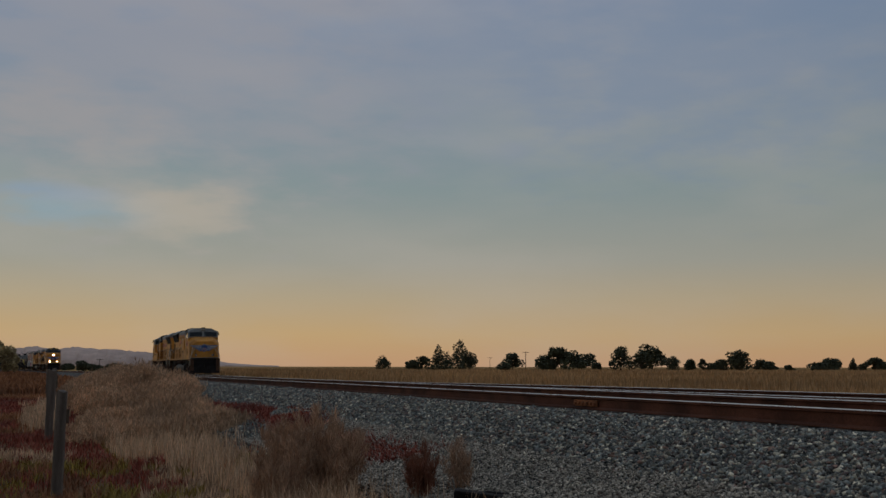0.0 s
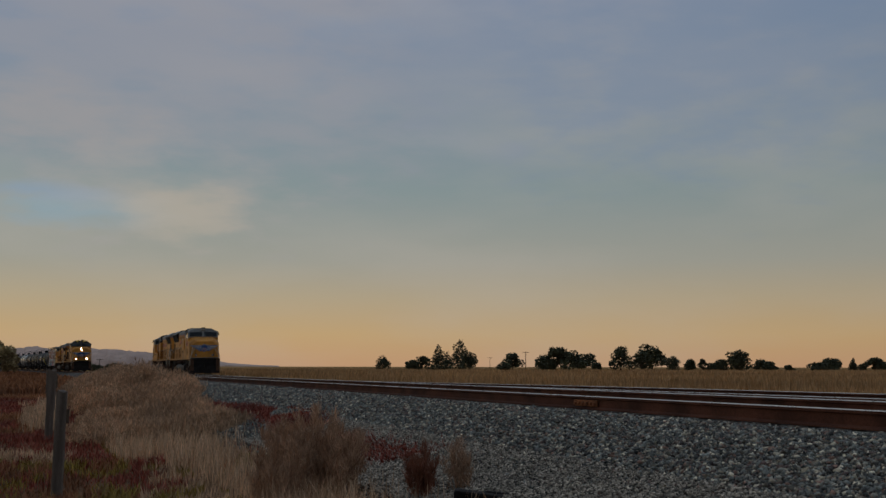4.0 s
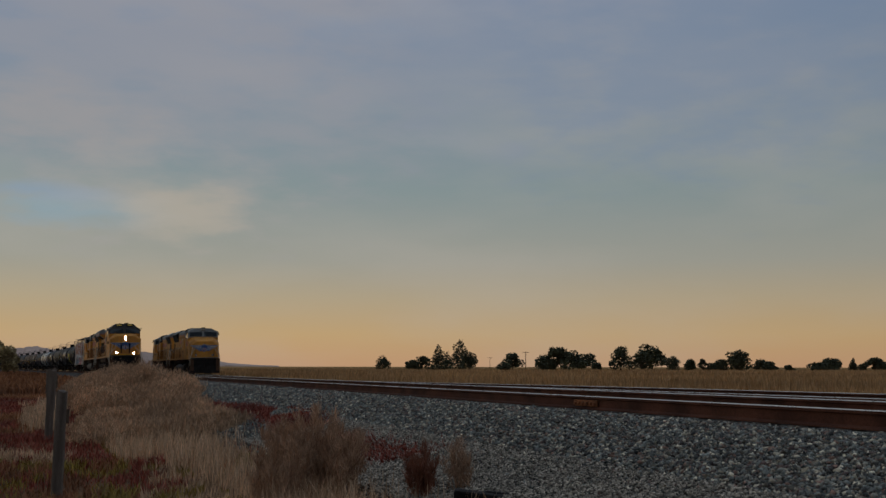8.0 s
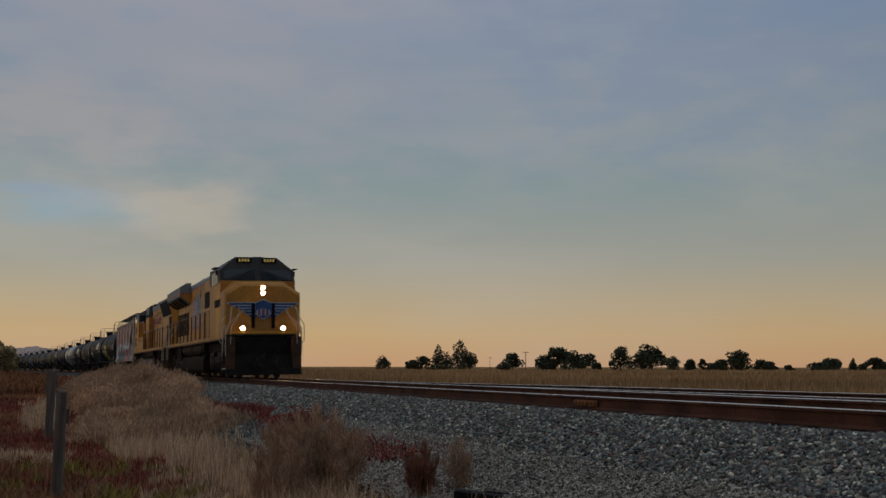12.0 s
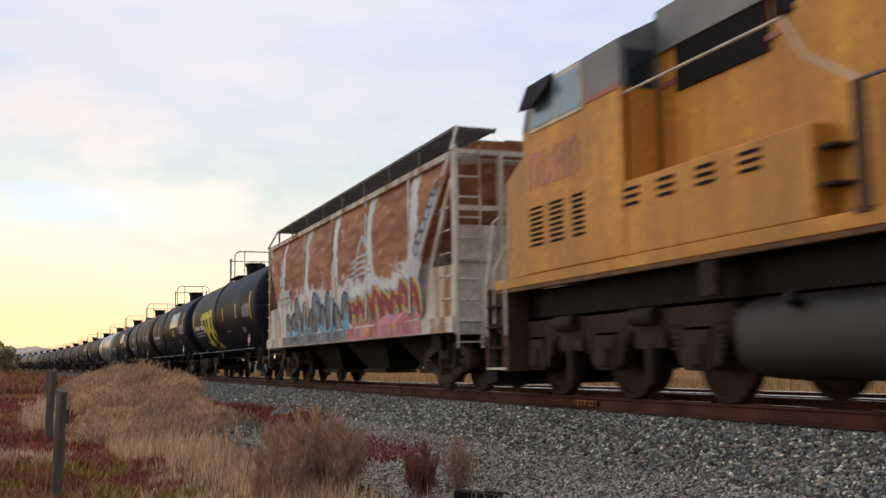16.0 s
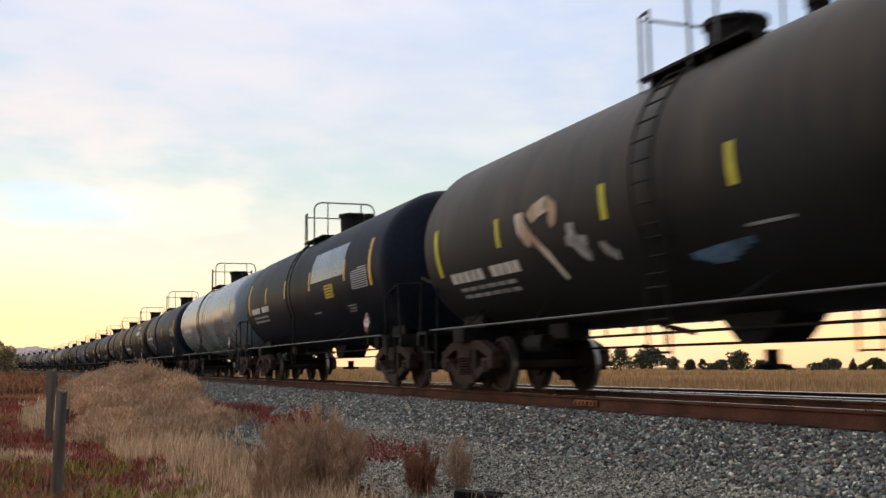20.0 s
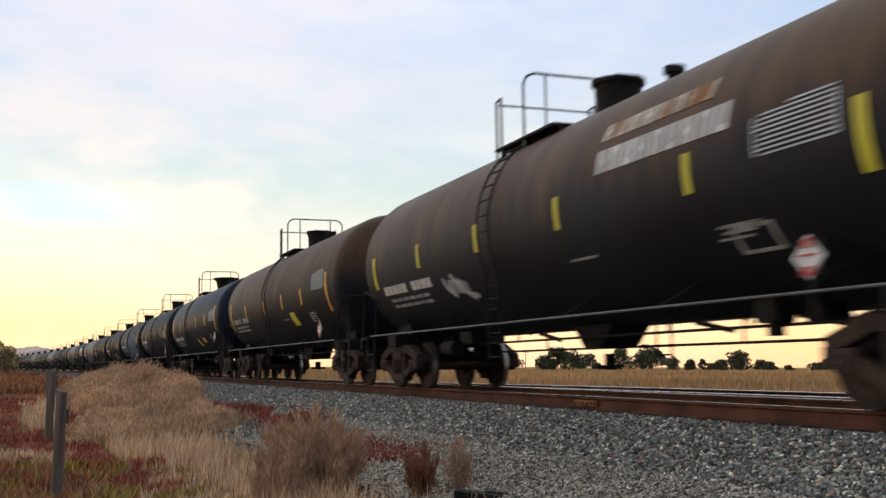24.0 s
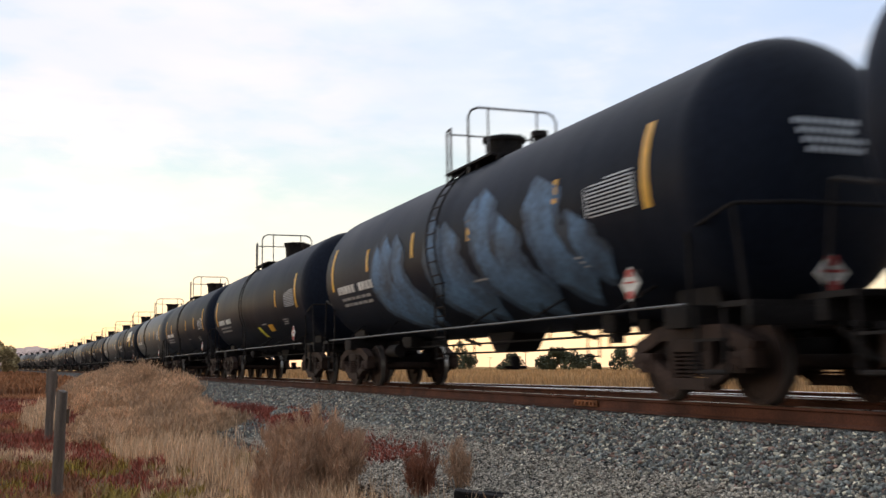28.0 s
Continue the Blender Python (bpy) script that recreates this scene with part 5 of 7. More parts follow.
def lens(t, x, y, z, r, mat, bezel=True):
    b = part("headlight", rod(bmesh.new(), (x, y + 0.06, z), (x, y - 0.015, z), r + 0.03, 18), M["under"], t)
    part("lens", rod(bmesh.new(), (x, y - 0.014, z), (x, y - 0.03, z), r, 18), M[mat], b)
    return b


def nose_emblem(t, y):
    for sx in (-1, 1):
        for i, (x0, x1, z0, z1) in enumerate(((0.30, 1.42, 2.90, 3.0), (0.30, 1.20, 2.79, 2.885), (0.30, 1.0, 2.68, 2.775), (0.30, 0.80, 2.56, 2.665), (0.28, 0.62, 2.42, 2.545))):
            bm = prism(bmesh.new(), [(sx * x0, z1), (sx * x1, z1), (sx * (x1 - 0.10), z0), (sx * x0, z0 - 0.015)], y - 0.016 - 0.002 * i, y - 0.004)
            p = part("wing_feather", bm, M["blue"], t, "blue wing bar edged in white")
            bm = boxes(((sx * (x0 + x1) / 2, y - 0.014 - 0.002 * i, z1), (x1 - x0, 0.014, 0.026)))
            rod(bm, (sx * x1, y - 0.016, z1), (sx * (x1 - 0.10), y - 0.016, z0), 0.014, 5)
            part("feather_edge", bm, M["white"], p)
    bm = bmesh.new()
    prism(bm, [(-0.34, 2.98), (-0.2, 3.04), (0.0, 3.12), (0.2, 3.04), (0.34, 2.98), (0.34, 2.6), (0.2, 2.42), (0.0, 2.33), (-0.2, 2.42), (-0.34, 2.6)], y - 0.034, y - 0.006)
    s = part("shield", bm, M["blue"], t, "blue shield with red and white bars")
    for i in range(7):
        part("shield_bar", boxes(((-0.24 + i * 0.08, y - 0.038, 2.62), (0.042, 0.01, 0.34 - 0.05 * abs(i - 3)))), M["white"] if i % 2 == 0 else M["sign_red"], s)
    part("shield_edge", rods([(-0.34, y - 0.03, 2.98), (0, y - 0.03, 3.12), (0.34, y - 0.03, 2.98), (0.34, y - 0.03, 2.6), (0, y - 0.03, 2.33), (-0.34, y - 0.03, 2.6), (-0.34, y - 0.03, 2.98)], 0.014, 5), M["white"], s)


def flag(t):
    f = part("flag", rods([(-0.975, -0.15, 2.05), (-0.975, 0.72, 4.25)], 0.02), M["stain_white"], t, "painted striped flag on a pale pole")

    def ridge(y, u):
        return 0.12 * math.sin((y - 0.5) * 3.4 + u * 1.2) + 0.03 * math.sin(y * 8 + u * 3)
    for i in range(13):
        bm = bmesh.new()
        y0, top = 0.62 - i * 0.055, 4.02 - i * 0.118
        start = y0 if i > 6 else y0 + 1.15
        n, prev = 14, None
        end = 3.55 + 0.12 * math.sin(i * 0.7)
        for k in range(n + 1):
            y = start + (end - start) * k / n
            z = top - 0.05 * (y - 0.5) + ridge(y, i * 0.06)
            cur = (bm.verts.new((-0.972, y, z)), bm.verts.new((-0.972, y, z - 0.119)))
            if prev:
                bm.faces.new((prev[0], cur[0], cur[1], prev[1]))
            prev = cur
        part("stripe", bm, M["flag_red"] if i % 2 == 0 else M["flag_white"], f)
    bm = bmesh.new()
    prev = None
    for k in range(9):
        y = 0.58 + 1.25 * k / 8
        z = 4.04 - 0.05 * (y - 0.5) + ridge(y, 0)
        cur = (bm.verts.new((-0.974, y, z)), bm.verts.new((-0.974, y - 0.3, z - 0.84)))
        if prev:
            bm.faces.new((prev[0], cur[0], cur[1], prev[1]))
        prev = cur
    c = part("canton", bm, M["flag_blue"], f)
    for k in range(30):
        u, v = (k % 6 + 0.5 + 0.35 * ((k // 6) % 2)) / 6.4, (k // 6 + 0.5) / 5
        y = 0.58 + 1.25 * u
        part("star", boxes(((-0.976, y - 0.3 * v, 4.04 - 0.05 * (y - 0.5) + ridge(y, 0) - 0.84 * v), (0.004, 0.06, 0.06))), M["flag_white"], c)


def running_gear(t, moving, tank_mat, y0, y1, lead=False):
    part("underframe", boxes(((0, 0, 1.36), (2.2, 19.6, 0.42)), ((0, 9.9, 1.2), (2.7, 0.16, 0.9)), ((0, -9.9, 1.2), (2.7, 0.16, 0.9)), bevel=0.02), M["under"], t)
    for sx in (-1, 1):
        part("side_sill", boxes(((sx * 1.46, 0, 1.675), (0.1, 19.7, 0.15)), bevel=0.012), M["yellow"], t)
        part("sill_edge", boxes(((sx * 1.45, 0, 1.57), (0.1, 19.7, 0.06)), bevel=0.008), M["grime"], t, "rust-brown lower edge")
    part("walkway", boxes(((0, 0, 1.73), (2.9, 19.8, 0.04))), M["roof_grey"], t)
    for y in (-7.0, 7.0):
        loco_truck(t, y, moving)
    for y in (-11.1, 11.1):
        coupler(t, y)
    for sx in (-1, 1):
        for sy in (-1, 1):
            step_well(t, sx, sy)
    for sy in (-1, 1):
        bm = bmesh.new()
        loft(bm, [[(-1.45, sy * 10.0, 0.2), (-1.45, sy * 10.0, 0.95), (1.45, sy * 10.0, 0.95), (1.45, sy * 10.0, 0.2)], [(-1.5, sy * 10.35, 0.14), (-1.4, sy * 10.08, 0.95), (1.4, sy * 10.08, 0.95), (1.5, sy * 10.35, 0.14)]])
        part("plough", bm, M["under"], t, "dark steel pilot plough")
        for sx in (-1, 1):
            if sy > 0 or not lead:
                part("end_handrail", rods([(sx * 0.95, sy * 9.95, 2.85), (sx * 0.55, sy * 10.0, 2.85), (sx * 0.95, sy * 10.02, 2.85), (sx * 1.05, sy * 10.05, 2.6), (sx * 1.42, sy * 10.1, 1.95), (sx * 1.42, sy * 10.1, 1.1)], 0.024), M["rail_white"], t)
                part("end_post", rods([(sx * 0.95, sy * 9.97, 2.85), (sx * 0.95, sy * 9.97, 1.75)], 0.02), M["brown_steel"], t)
        part("hoses", rods([(-0.6, sy * 10.05, 0.95), (-0.62, sy * 10.3, 0.6), (-0.4, sy * 10.4, 0.45), (-0.3, sy * 10.15, 0.85)], 0.03), M["under"], t)
    # fuel tank with rounded edges, and air reservoirs above it
    bm = bmesh.new()
    prof = []
    for k in range(28):
        a = 2 * math.pi * k / 28
        c, s = math.cos(a), math.sin(a)
        prof.append((math.copysign(abs(c) ** (0.25 if lead else 0.5), c) * 1.40, 0.72 + math.copysign(abs(s) ** (0.4 if lead else 0.62), s) * (0.42 if lead else 0.46) - (0.1 if lead else 0)))
    prism(bm, prof, y0, y1)
    tank_ob = smooth(part("fuel_tank", bm, M[tank_mat], t), 40)
    for sx in (-1, 1):
        part("filler", rod(bmesh.new(), (sx * 1.34, y0 + 0.9, 1.02), (sx * 1.46, y0 + 0.9, 1.08), 0.07, 10), M["under"], tank_ob)
    for sx in (-1, 1):
        for a, b in ((y0 + 0.5, (y0 + y1) / 2 - 0.15), ((y0 + y1) / 2 + 0.15, y1 - 0.6)) if lead else ((-1.2, 2.9),):
            bm = rod(bmesh.new(), (sx * (1.16 if lead else 1.22), a, 1.30 if lead else 1.38), (sx * (1.16 if lead else 1.22), b, 1.30 if lead else 1.38), 0.27 if lead else 0.185, 20)
            smooth(part("air_reservoir", bm, M["reservoir"], t), 40)
        for yy in (y1 + 0.35, y0 - 0.35):
            part("bracket", boxes(((sx * 1.42, yy, 1.36), (0.1, 0.3, 0.4)), bevel=0.02), M["brown_steel"], t)
        part("sand_pipe_box", boxes(((sx * 1.3, y1 + 0.6, 1.0), (0.24, 0.34, 0.4)), bevel=0.02), M["brown_steel"], t)


def ge_locomotive():
    t = empty("locomotive", "yellow and grey wide-cab freight locomotive with lit headlights leading the train", "locomotive", "locomotives")
    running_gear(t, True, "dark_tank", -3.6, 3.9, True)
    # nose and cab
    bm = bmesh.new()
    loft(bm, [six(-10.02, 1.46, 1.75, 3.30, 0.85, 3.66), six(-9.9, 1.52, 1.75, 3.40, 0.95, 3.76), six(-9.0, 1.53, 1.75, 3.45, 1.0, 3.95)])
    smooth(part("nose", bm, M["yellow"], t), 25)
    part("cab", boxes(((0, -7.6, 2.85), (3.06, 2.82, 2.2)), bevel=0.02), M["yellow"], t)
    bm = bmesh.new()
    loft(bm, [[(-1.53, -9.0, 3.86), (-1.53, -8.72, 4.4), (-0.85, -8.5, 4.97), (0.85, -8.5, 4.97), (1.53, -8.72, 4.4), (1.53, -9.0, 3.86)], [(-1.53, -6.2, 3.86), (-1.53, -6.2, 4.52), (-0.85, -6.2, 4.97), (0.85, -6.2, 4.97), (1.53, -6.2, 4.52), (1.53, -6.2, 3.86)]])
    part("cab_roof", bm, M["dark_roof"], t, "dark grey cab roof and windscreen surround")
    for sx in (-1, 1):
        bm = bmesh.new()
        vs = [bm.verts.new(p) for p in ((sx * 0.12, -8.985, 3.98), (sx * 1.40, -8.985, 3.98), (sx * 1.38, -8.80, 4.32), (sx * 1.16, -8.735, 4.44), (sx * 0.12, -8.735, 4.44))]
        bm.faces.new(vs)
        bmesh.ops.solidify(bm, geom=bm.faces[:], thickness=0.02)
        w = part("windscreen", bm, M["glass"], t, "dark windscreen pane")
        part("wiper", rods([(sx * 0.35, -8.90, 4.40), (sx * 0.75, -9.02, 4.02)], 0.012, 5), M["under"], w)
        part("visor", boxes(((sx * 1.62, -8.2, 4.50), (0.2, 0.9, 0.03))), M["dark_roof"], t)
        part("front_rail", rods([(sx * 0.98, -10.14, 2.92), (sx * 0.98, -10.14, 2.55), (sx * 1.50, -10.18, 1.98), (sx * 1.50, -10.18, 1.2)], 0.014), M["rail_white"], t)
        part("front_rail", rods([(sx * 0.82, -10.2, 2.75), (sx * 1.30, -10.3, 2.02), (sx * 1.32, -10.3, 1.35)], 0.014), M["rail_white"], t)
        part("corner_rail", rods([(sx * 1.45, -9.95, 2.5), (sx * 1.70, -9.9, 2.15), (sx * 1.70, -9.9, 1.5), (sx * 1.48, -9.9, 1.25)], 0.016), M["rail_white"], t)
        part("corner_rail", rods([(sx * 1.47, -10.0, 2.1), (sx * 1.58, -10.0, 2.0), (sx * 1.58, -10.0, 1.05)], 0.014), M["rail_white"], t)
        n = part("number_board", boxes(((sx * 0.52, -8.62, 4.83), (0.62, 0.05, 0.18)), bevel=0.01), M["screen"], t)
        for k in range(4):
            part("lit_bar", boxes(((sx * 0.52 - 0.18 + k * 0.12, -8.65, 4.83), (0.075, 0.02, 0.11))), M["number"], n, "glowing yellow number bar")
        for y, w in ((-8.25, 0.34), (-7.75, 0.42), (-7.15, 0.42)):
            fr = part("side_window", boxes(((sx * 1.535, y, 4.1), (0.03, w, 0.54)), bevel=0.008), M["rail_white"], t)
            part("pane", boxes(((sx * 1.552, y, 4.1), (0.012, w - 0.08, 0.46))), M["glass"], fr)
        part("mirror", boxes(((sx * 1.60, -8.45, 4.30), (0.08, 0.03, 0.2))), M["under"], t)
        for i in range(3):
            part("cab_louvre", boxes(((sx * 1.54, -8.8 + i * 0.5, 3.05), (0.02, 0.36, 0.3)), bevel=0.005), M["screen"], t)
        lens(t, sx * 0.81, -10.06, 1.98, 0.085, "lamp")
        part("door_slot", boxes(((sx * 0.40, -10.085, 2.48), (0.13, 0.03, 1.0)), bevel=0.01), M["screen"], t)
    lens(t, 0, -10.0, 3.60, 0.08, "lamp")
    lens(t, 0, -10.04, 3.38, 0.08, "lamp")
    nose_emblem(t, -10.04)
    part("nose_band", boxes(((0, -10.05, 1.82), (2.7, 0.03, 0.09))), M["stripe"], t)
    part("horn", boxes(((0.3, -7.2, 5.05), (0.4, 0.3, 0.12)), ((-0.3, -6.8, 5.03), (0.12, 0.12, 0.14))), M["under"], t)
    # hood
    bm = bmesh.new()
    prism(bm, [(-0.95, 1.75), (-0.95, 4.42), (0.95, 4.42), (0.95, 1.75)], -6.2, 9.35)
    part("hood", bm, M["yellow"], t)
    bm = bmesh.new()
    prism(bm, [(-0.955, 4.42), (-0.955, 4.62), (-0.62, 4.9), (0.62, 4.9), (0.955, 4.62), (0.955, 4.42)], -6.2, 9.37)
    part("hood_roof", bm, M["roof_grey"], t)
    for sx in (-1, 1):
        part("red_line", boxes(((sx * 0.962, -1.0, 4.44), (0.01, 10.2, 0.06))), M["sign_red"], t)
        part("cabinet", boxes(((sx * 1.2, -5.1, 3.0), (0.5, 2.1, 2.5)), bevel=0.03), M["yellow"], t)
        part("cabinet_vent", boxes(((sx * 1.46, -5.1, 3.4), (0.02, 1.6, 0.7)), bevel=0.005), M["screen"], t)
        # overhanging radiator wing
        bm = bmesh.new()
        prism(bm, [(sx * 0.96, 3.74), (sx * 1.52, 4.16), (sx * 1.54, 4.62), (sx * 1.2, 4.86), (sx * 0.96, 4.86)], 4.15, 9.95)
        w = part("radiator_wing", bm, M["roof_grey"], t, "grey overhanging radiator wing with a red line")
        part("wing_line", boxes(((sx * 1.537, 7.05, 4.32), (0.012, 5.78, 0.07))), M["sign_red"], w)
        part("wing_lip", boxes(((sx * 1.52, 7.05, 4.21), (0.03, 5.8, 0.10)), bevel=0.006), M["roof_grey"], w)
        for y in (4.14, 9.96):
            part("wing_end", prism(bmesh.new(), [(sx * 0.97, 3.76), (sx * 1.50, 4.17), (sx * 1.51, 4.28), (sx * 0.97, 4.28)], y - 0.01, y + 0.01), M["yellow"], w)
            part("wing_end_line", boxes(((sx * 1.25, y, 4.315), (0.54, 0.024, 0.06))), M["sign_red"], w)
        for y in (5.98, 7.36, 8.76):
            part("wing_rib", beam(bmesh.new(), (sx * 1.02, y, 3.735), (sx * 1.46, y + 0.001, 4.07), 0.10, 0.05), M["yellow"], w)
        for i in range(4):
            y = 4.75 + i * 1.4
            bm = bmesh.new()
            loft(bm, [[(sx * 1.02, y, 3.745), (sx * 1.46, y, 4.075), (sx * 1.45, y, 4.095), (sx * 1.01, y, 3.765)], [(sx * 1.02, y + 1.15, 3.745), (sx * 1.46, y + 1.15, 4.075), (sx * 1.45, y + 1.15, 4.095), (sx * 1.01, y + 1.15, 3.765)]])
            part("wing_screen", bm, M["screen"], w)
        for i in range(8):
            part("vent_slot", boxes(((sx * 0.956, 5.1 + i * 0.6, 2.78), (0.03, 0.36, 1.2)), bevel=0.006), M["screen"], t)
        for i in range(9):
            part("lettering_block", letter_bars(sx * 0.962, -3.6 + i * 0.36, 3.5, 0.24, 0.42, i), M["sign_red"], t, "faded red lettering bars")
    hood_doors(t, -3.9, 4.6, 1.95, 3.9, 9)
    part("exhaust_stack", boxes(((0, 1.5, 4.97), (0.6, 0.9, 0.16)), ((0, 3.3, 4.95), (1.0, 0.8, 0.1)), bevel=0.02), M["under"], t)
    for sx in (-1, 1):
        for y in (-4.4, -3.3, -0.4, 0.4, 3.7, 4.9, 9.6):
            part("panel_seam", boxes(((sx * 0.953, y, 3.06), (0.012, 0.022, 2.6))), M["grime"], t)
        part("panel_seam", boxes(((sx * 0.953, 1.9, 2.02), (0.012, 16.0, 0.022))), M["grime"], t)
    flag(t)
    walkway_rails(t, [(-6.0, 9.85)])
    return t


def emd_locomotive(label, moving):
    t = empty("locomotive", label, "locomotive", "locomotives")
    running_gear(t, moving, "silver_tank", -4.0, 3.4)
    bm = bmesh.new()
    loft(bm, [six(-9.6, 1.32, 1.75, 3.0, 0.8, 3.4), six(-9.4, 1.5, 1.75, 3.2, 0.95, 3.6), six(-8.7, 1.52, 1.75, 3.5, 1.0, 3.9)])
    smooth(part("nose", bm, M["yellow"], t), 25)
    part("cab", boxes(((0, -7.3, 2.8), (3.05, 2.82, 2.1)), bevel=0.02), M["yellow"], t)
    bm = bmesh.new()
    loft(bm, [[(-1.525, -8.72, 3.84), (-1.525, -8.45, 4.45), (-0.85, -8.35, 4.8), (0.85, -8.35, 4.8), (1.525, -8.45, 4.45), (1.525, -8.72, 3.84)], [(-1.525, -5.9, 3.84), (-1.525, -5.9, 4.45), (-0.85, -5.9, 4.8), (0.85, -5.9, 4.8), (1.525, -5.9, 4.45), (1.525, -5.9, 3.84)]])
    part("cab_roof", bm, M["roof_grey"], t, "weathered grey cab roof")
    for sx in (-1, 1):
        bm = bmesh.new()
        bm.faces.new([bm.verts.new(p) for p in ((sx * 0.12, -8.72, 3.95), (sx * 1.38, -8.72, 3.95), (sx * 1.38, -8.55, 4.38), (sx * 0.12, -8.50, 4.46))])
        bmesh.ops.solidify(bm, geom=bm.faces[:], thickness=0.02)
        part("windscreen", bm, M["glass"], t)
        fr = part("side_window", boxes(((sx * 1.53, -7.62, 4.10), (0.03, 1.56, 0.66)), bevel=0.01), M["rail_white"], t, "cab window in a pale frame")
        for y in (-8.0, -7.24):
            part("pane", boxes(((sx * 1.548, y, 4.10), (0.012, 0.68, 0.54))), M["pale_pane"], fr)
        bm = bmesh.new()
        loft(bm, [[(sx * 1.54, y, 4.46), (sx * 1.56, y, 4.48), (sx * 1.70, y, z), (sx * 1.68, y, z - 0.02)] for y, z in ((-8.46, 4.12), (-8.05, 4.08), (-7.62, 4.24))])
        part("awning", bm, M["screen"], t, "black canvas window awning")
        for y0, y1, x in ((-6.78, -5.92, 1.533), (-5.88, -5.5, 0.962), (-3.8, -3.66, 0.972)):
            part("red_line", boxes(((sx * x, (y0 + y1) / 2, 3.86), (0.012, y1 - y0, 0.07))), M["sign_red"], t)
        lens(t, sx * 0.85, -9.65, 2.0, 0.09, "lens_off")
        for i in range(4):
            part("number_block", letter_bars(sx * 1.53, -8.35 + i * 0.40, 3.22, 0.29, 0.52, i), M["faded_sign"], t, "faded pink number bar")
        # battery box beside the cab with louvres
        part("battery_box", boxes(((sx * 1.36, -4.3, 2.2), (0.3, 3.4, 0.9)), bevel=0.02), M["yellow"], t)
        for i in range(12):
            part("louvre", boxes(((sx * 1.515, -5.75 + (i // 3) * 0.75, 2.36 + (i % 3) * 0.09), (0.02, 0.34, 0.035))), M["screen"], t)
        for j in range(3):
            for i in range(8):
                part("louvre", boxes(((sx * 1.53, -8.3 + j * 0.62, 2.15 + i * 0.075), (0.016, 0.38 if j < 2 else 0.3, 0.035))), M["screen"], t)
        part("steps", boxes(((sx * 1.3, -2.45, 2.05), (0.36, 0.26, 0.03)), ((sx * 1.3, -2.45, 2.4), (0.36, 0.26, 0.03))), M["brown_steel"], t)
        part("vent_panel", boxes(((sx * 0.962, -4.65, 4.02), (0.03, 1.75, 0.62)), ((sx * 0.99, -2.58, 4.42), (0.06, 2.16, 0.80)), bevel=0.01), M["screen"], t)
        part("grey_panel", boxes(((sx * 0.975, -4.78, 4.55), (0.05, 2.22, 0.55)), bevel=0.01), M["roof_grey"], t)
        part("grey_panel", boxes(((sx * 0.97, 0.2, 4.5), (0.04, 3.3, 0.3)), bevel=0.01), M["roof_grey"], t)
        part("rear_window", boxes(((sx * 1.24, -5.885, 4.08), (0.4, 0.03, 0.5)), bevel=0.01), M["glass"], t)
        part("cab_door_seam", boxes(((sx * 1.0, -5.885, 3.0), (0.02, 0.02, 1.7)), ((sx * 1.46, -5.885, 3.0), (0.02, 0.02, 1.7))), M["brown_steel"], t)
        part("box_rail", rods([(sx * 1.46, -5.9, 3.76), (sx * 1.46, -3.0, 3.76), (sx * 1.46, -2.7, 3.3), (sx * 1.46, -2.0, 2.88)], 0.02), M["rail_white"], t)
        part("blower_housing", boxes(((sx * 1.1, -2.03, 2.86), (0.34, 2.0, 2.2)), bevel=0.03), M["yellow"], t)
        part("red_line", boxes(((sx * 0.972, 1.7, 4.31), (0.012, 6.2, 0.06))), M["sign_red"], t)
        # flared radiator
        bm = bmesh.new()
        prism(bm, [(sx * 0.96, 3.66), (sx * 1.22, 4.5), (sx * 1.19, 4.62), (sx * 0.7, 4.93), (sx * 0.7, 3.66)], 5.0, 9.45)
        part("radiator", bm, M["screen"], t, "flared dark radiator screen")
        part("radiator_cap", prism(bmesh.new(), [(sx * 1.235, 4.50), (sx * 1.235, 4.63), (sx * 0.62, 4.99), (sx * 0.62, 4.90), (sx * 1.17, 4.56)], 4.97, 9.49), M["roof_grey"], t)
        part("side_screen", boxes(((sx * 0.965, 8.85, 3.1), (0.03, 1.05, 0.9)), bevel=0.01), M["screen"], t)
        for i in range(12):
            if i != 5:
                part("lettering_block", letter_bars(sx * 0.968, -0.9 + i * 0.41, 3.58, 0.29, 0.48, i), M["faded_sign"], t, "sun-faded pink lettering bars")
        for i in range(14):
            part("hood_latch", boxes(((sx * 0.965, -0.6 + i * 0.42, 3.95 + 0.12 * (i % 2)), (0.02, 0.04, 0.07))), M["brown_steel"], t)
        lens(t, sx * 0.0 + 0.11 * sx, 9.60, 4.32, 0.062, "lens_off").matrix_basis = Matrix.Translation((0, 19.2, 0)) @ Matrix.Diagonal((1, -1, 1, 1))
    lens(t, -0.12, -8.62, 4.66, 0.085, "lens_off")
    lens(t, 0.12, -8.62, 4.66, 0.085, "lens_off")
    nose_emblem(t, -9.62)
    bm = bmesh.new()
    prism(bm, [(-0.95, 1.75), (-0.95, 4.4), (0.95, 4.4), (0.95, 1.75)], -5.9, 9.5)
    part("hood", bm, M["yellow"], t)
    bm = bmesh.new()
    prism(bm, [(-0.955, 4.4), (-0.955, 4.62), (-0.6, 4.86), (0.6, 4.86), (0.955, 4.62), (0.955, 4.4)], -5.9, 9.5)
    part("hood_roof", bm, M["roof_grey"], t)
    bm = bmesh.new()
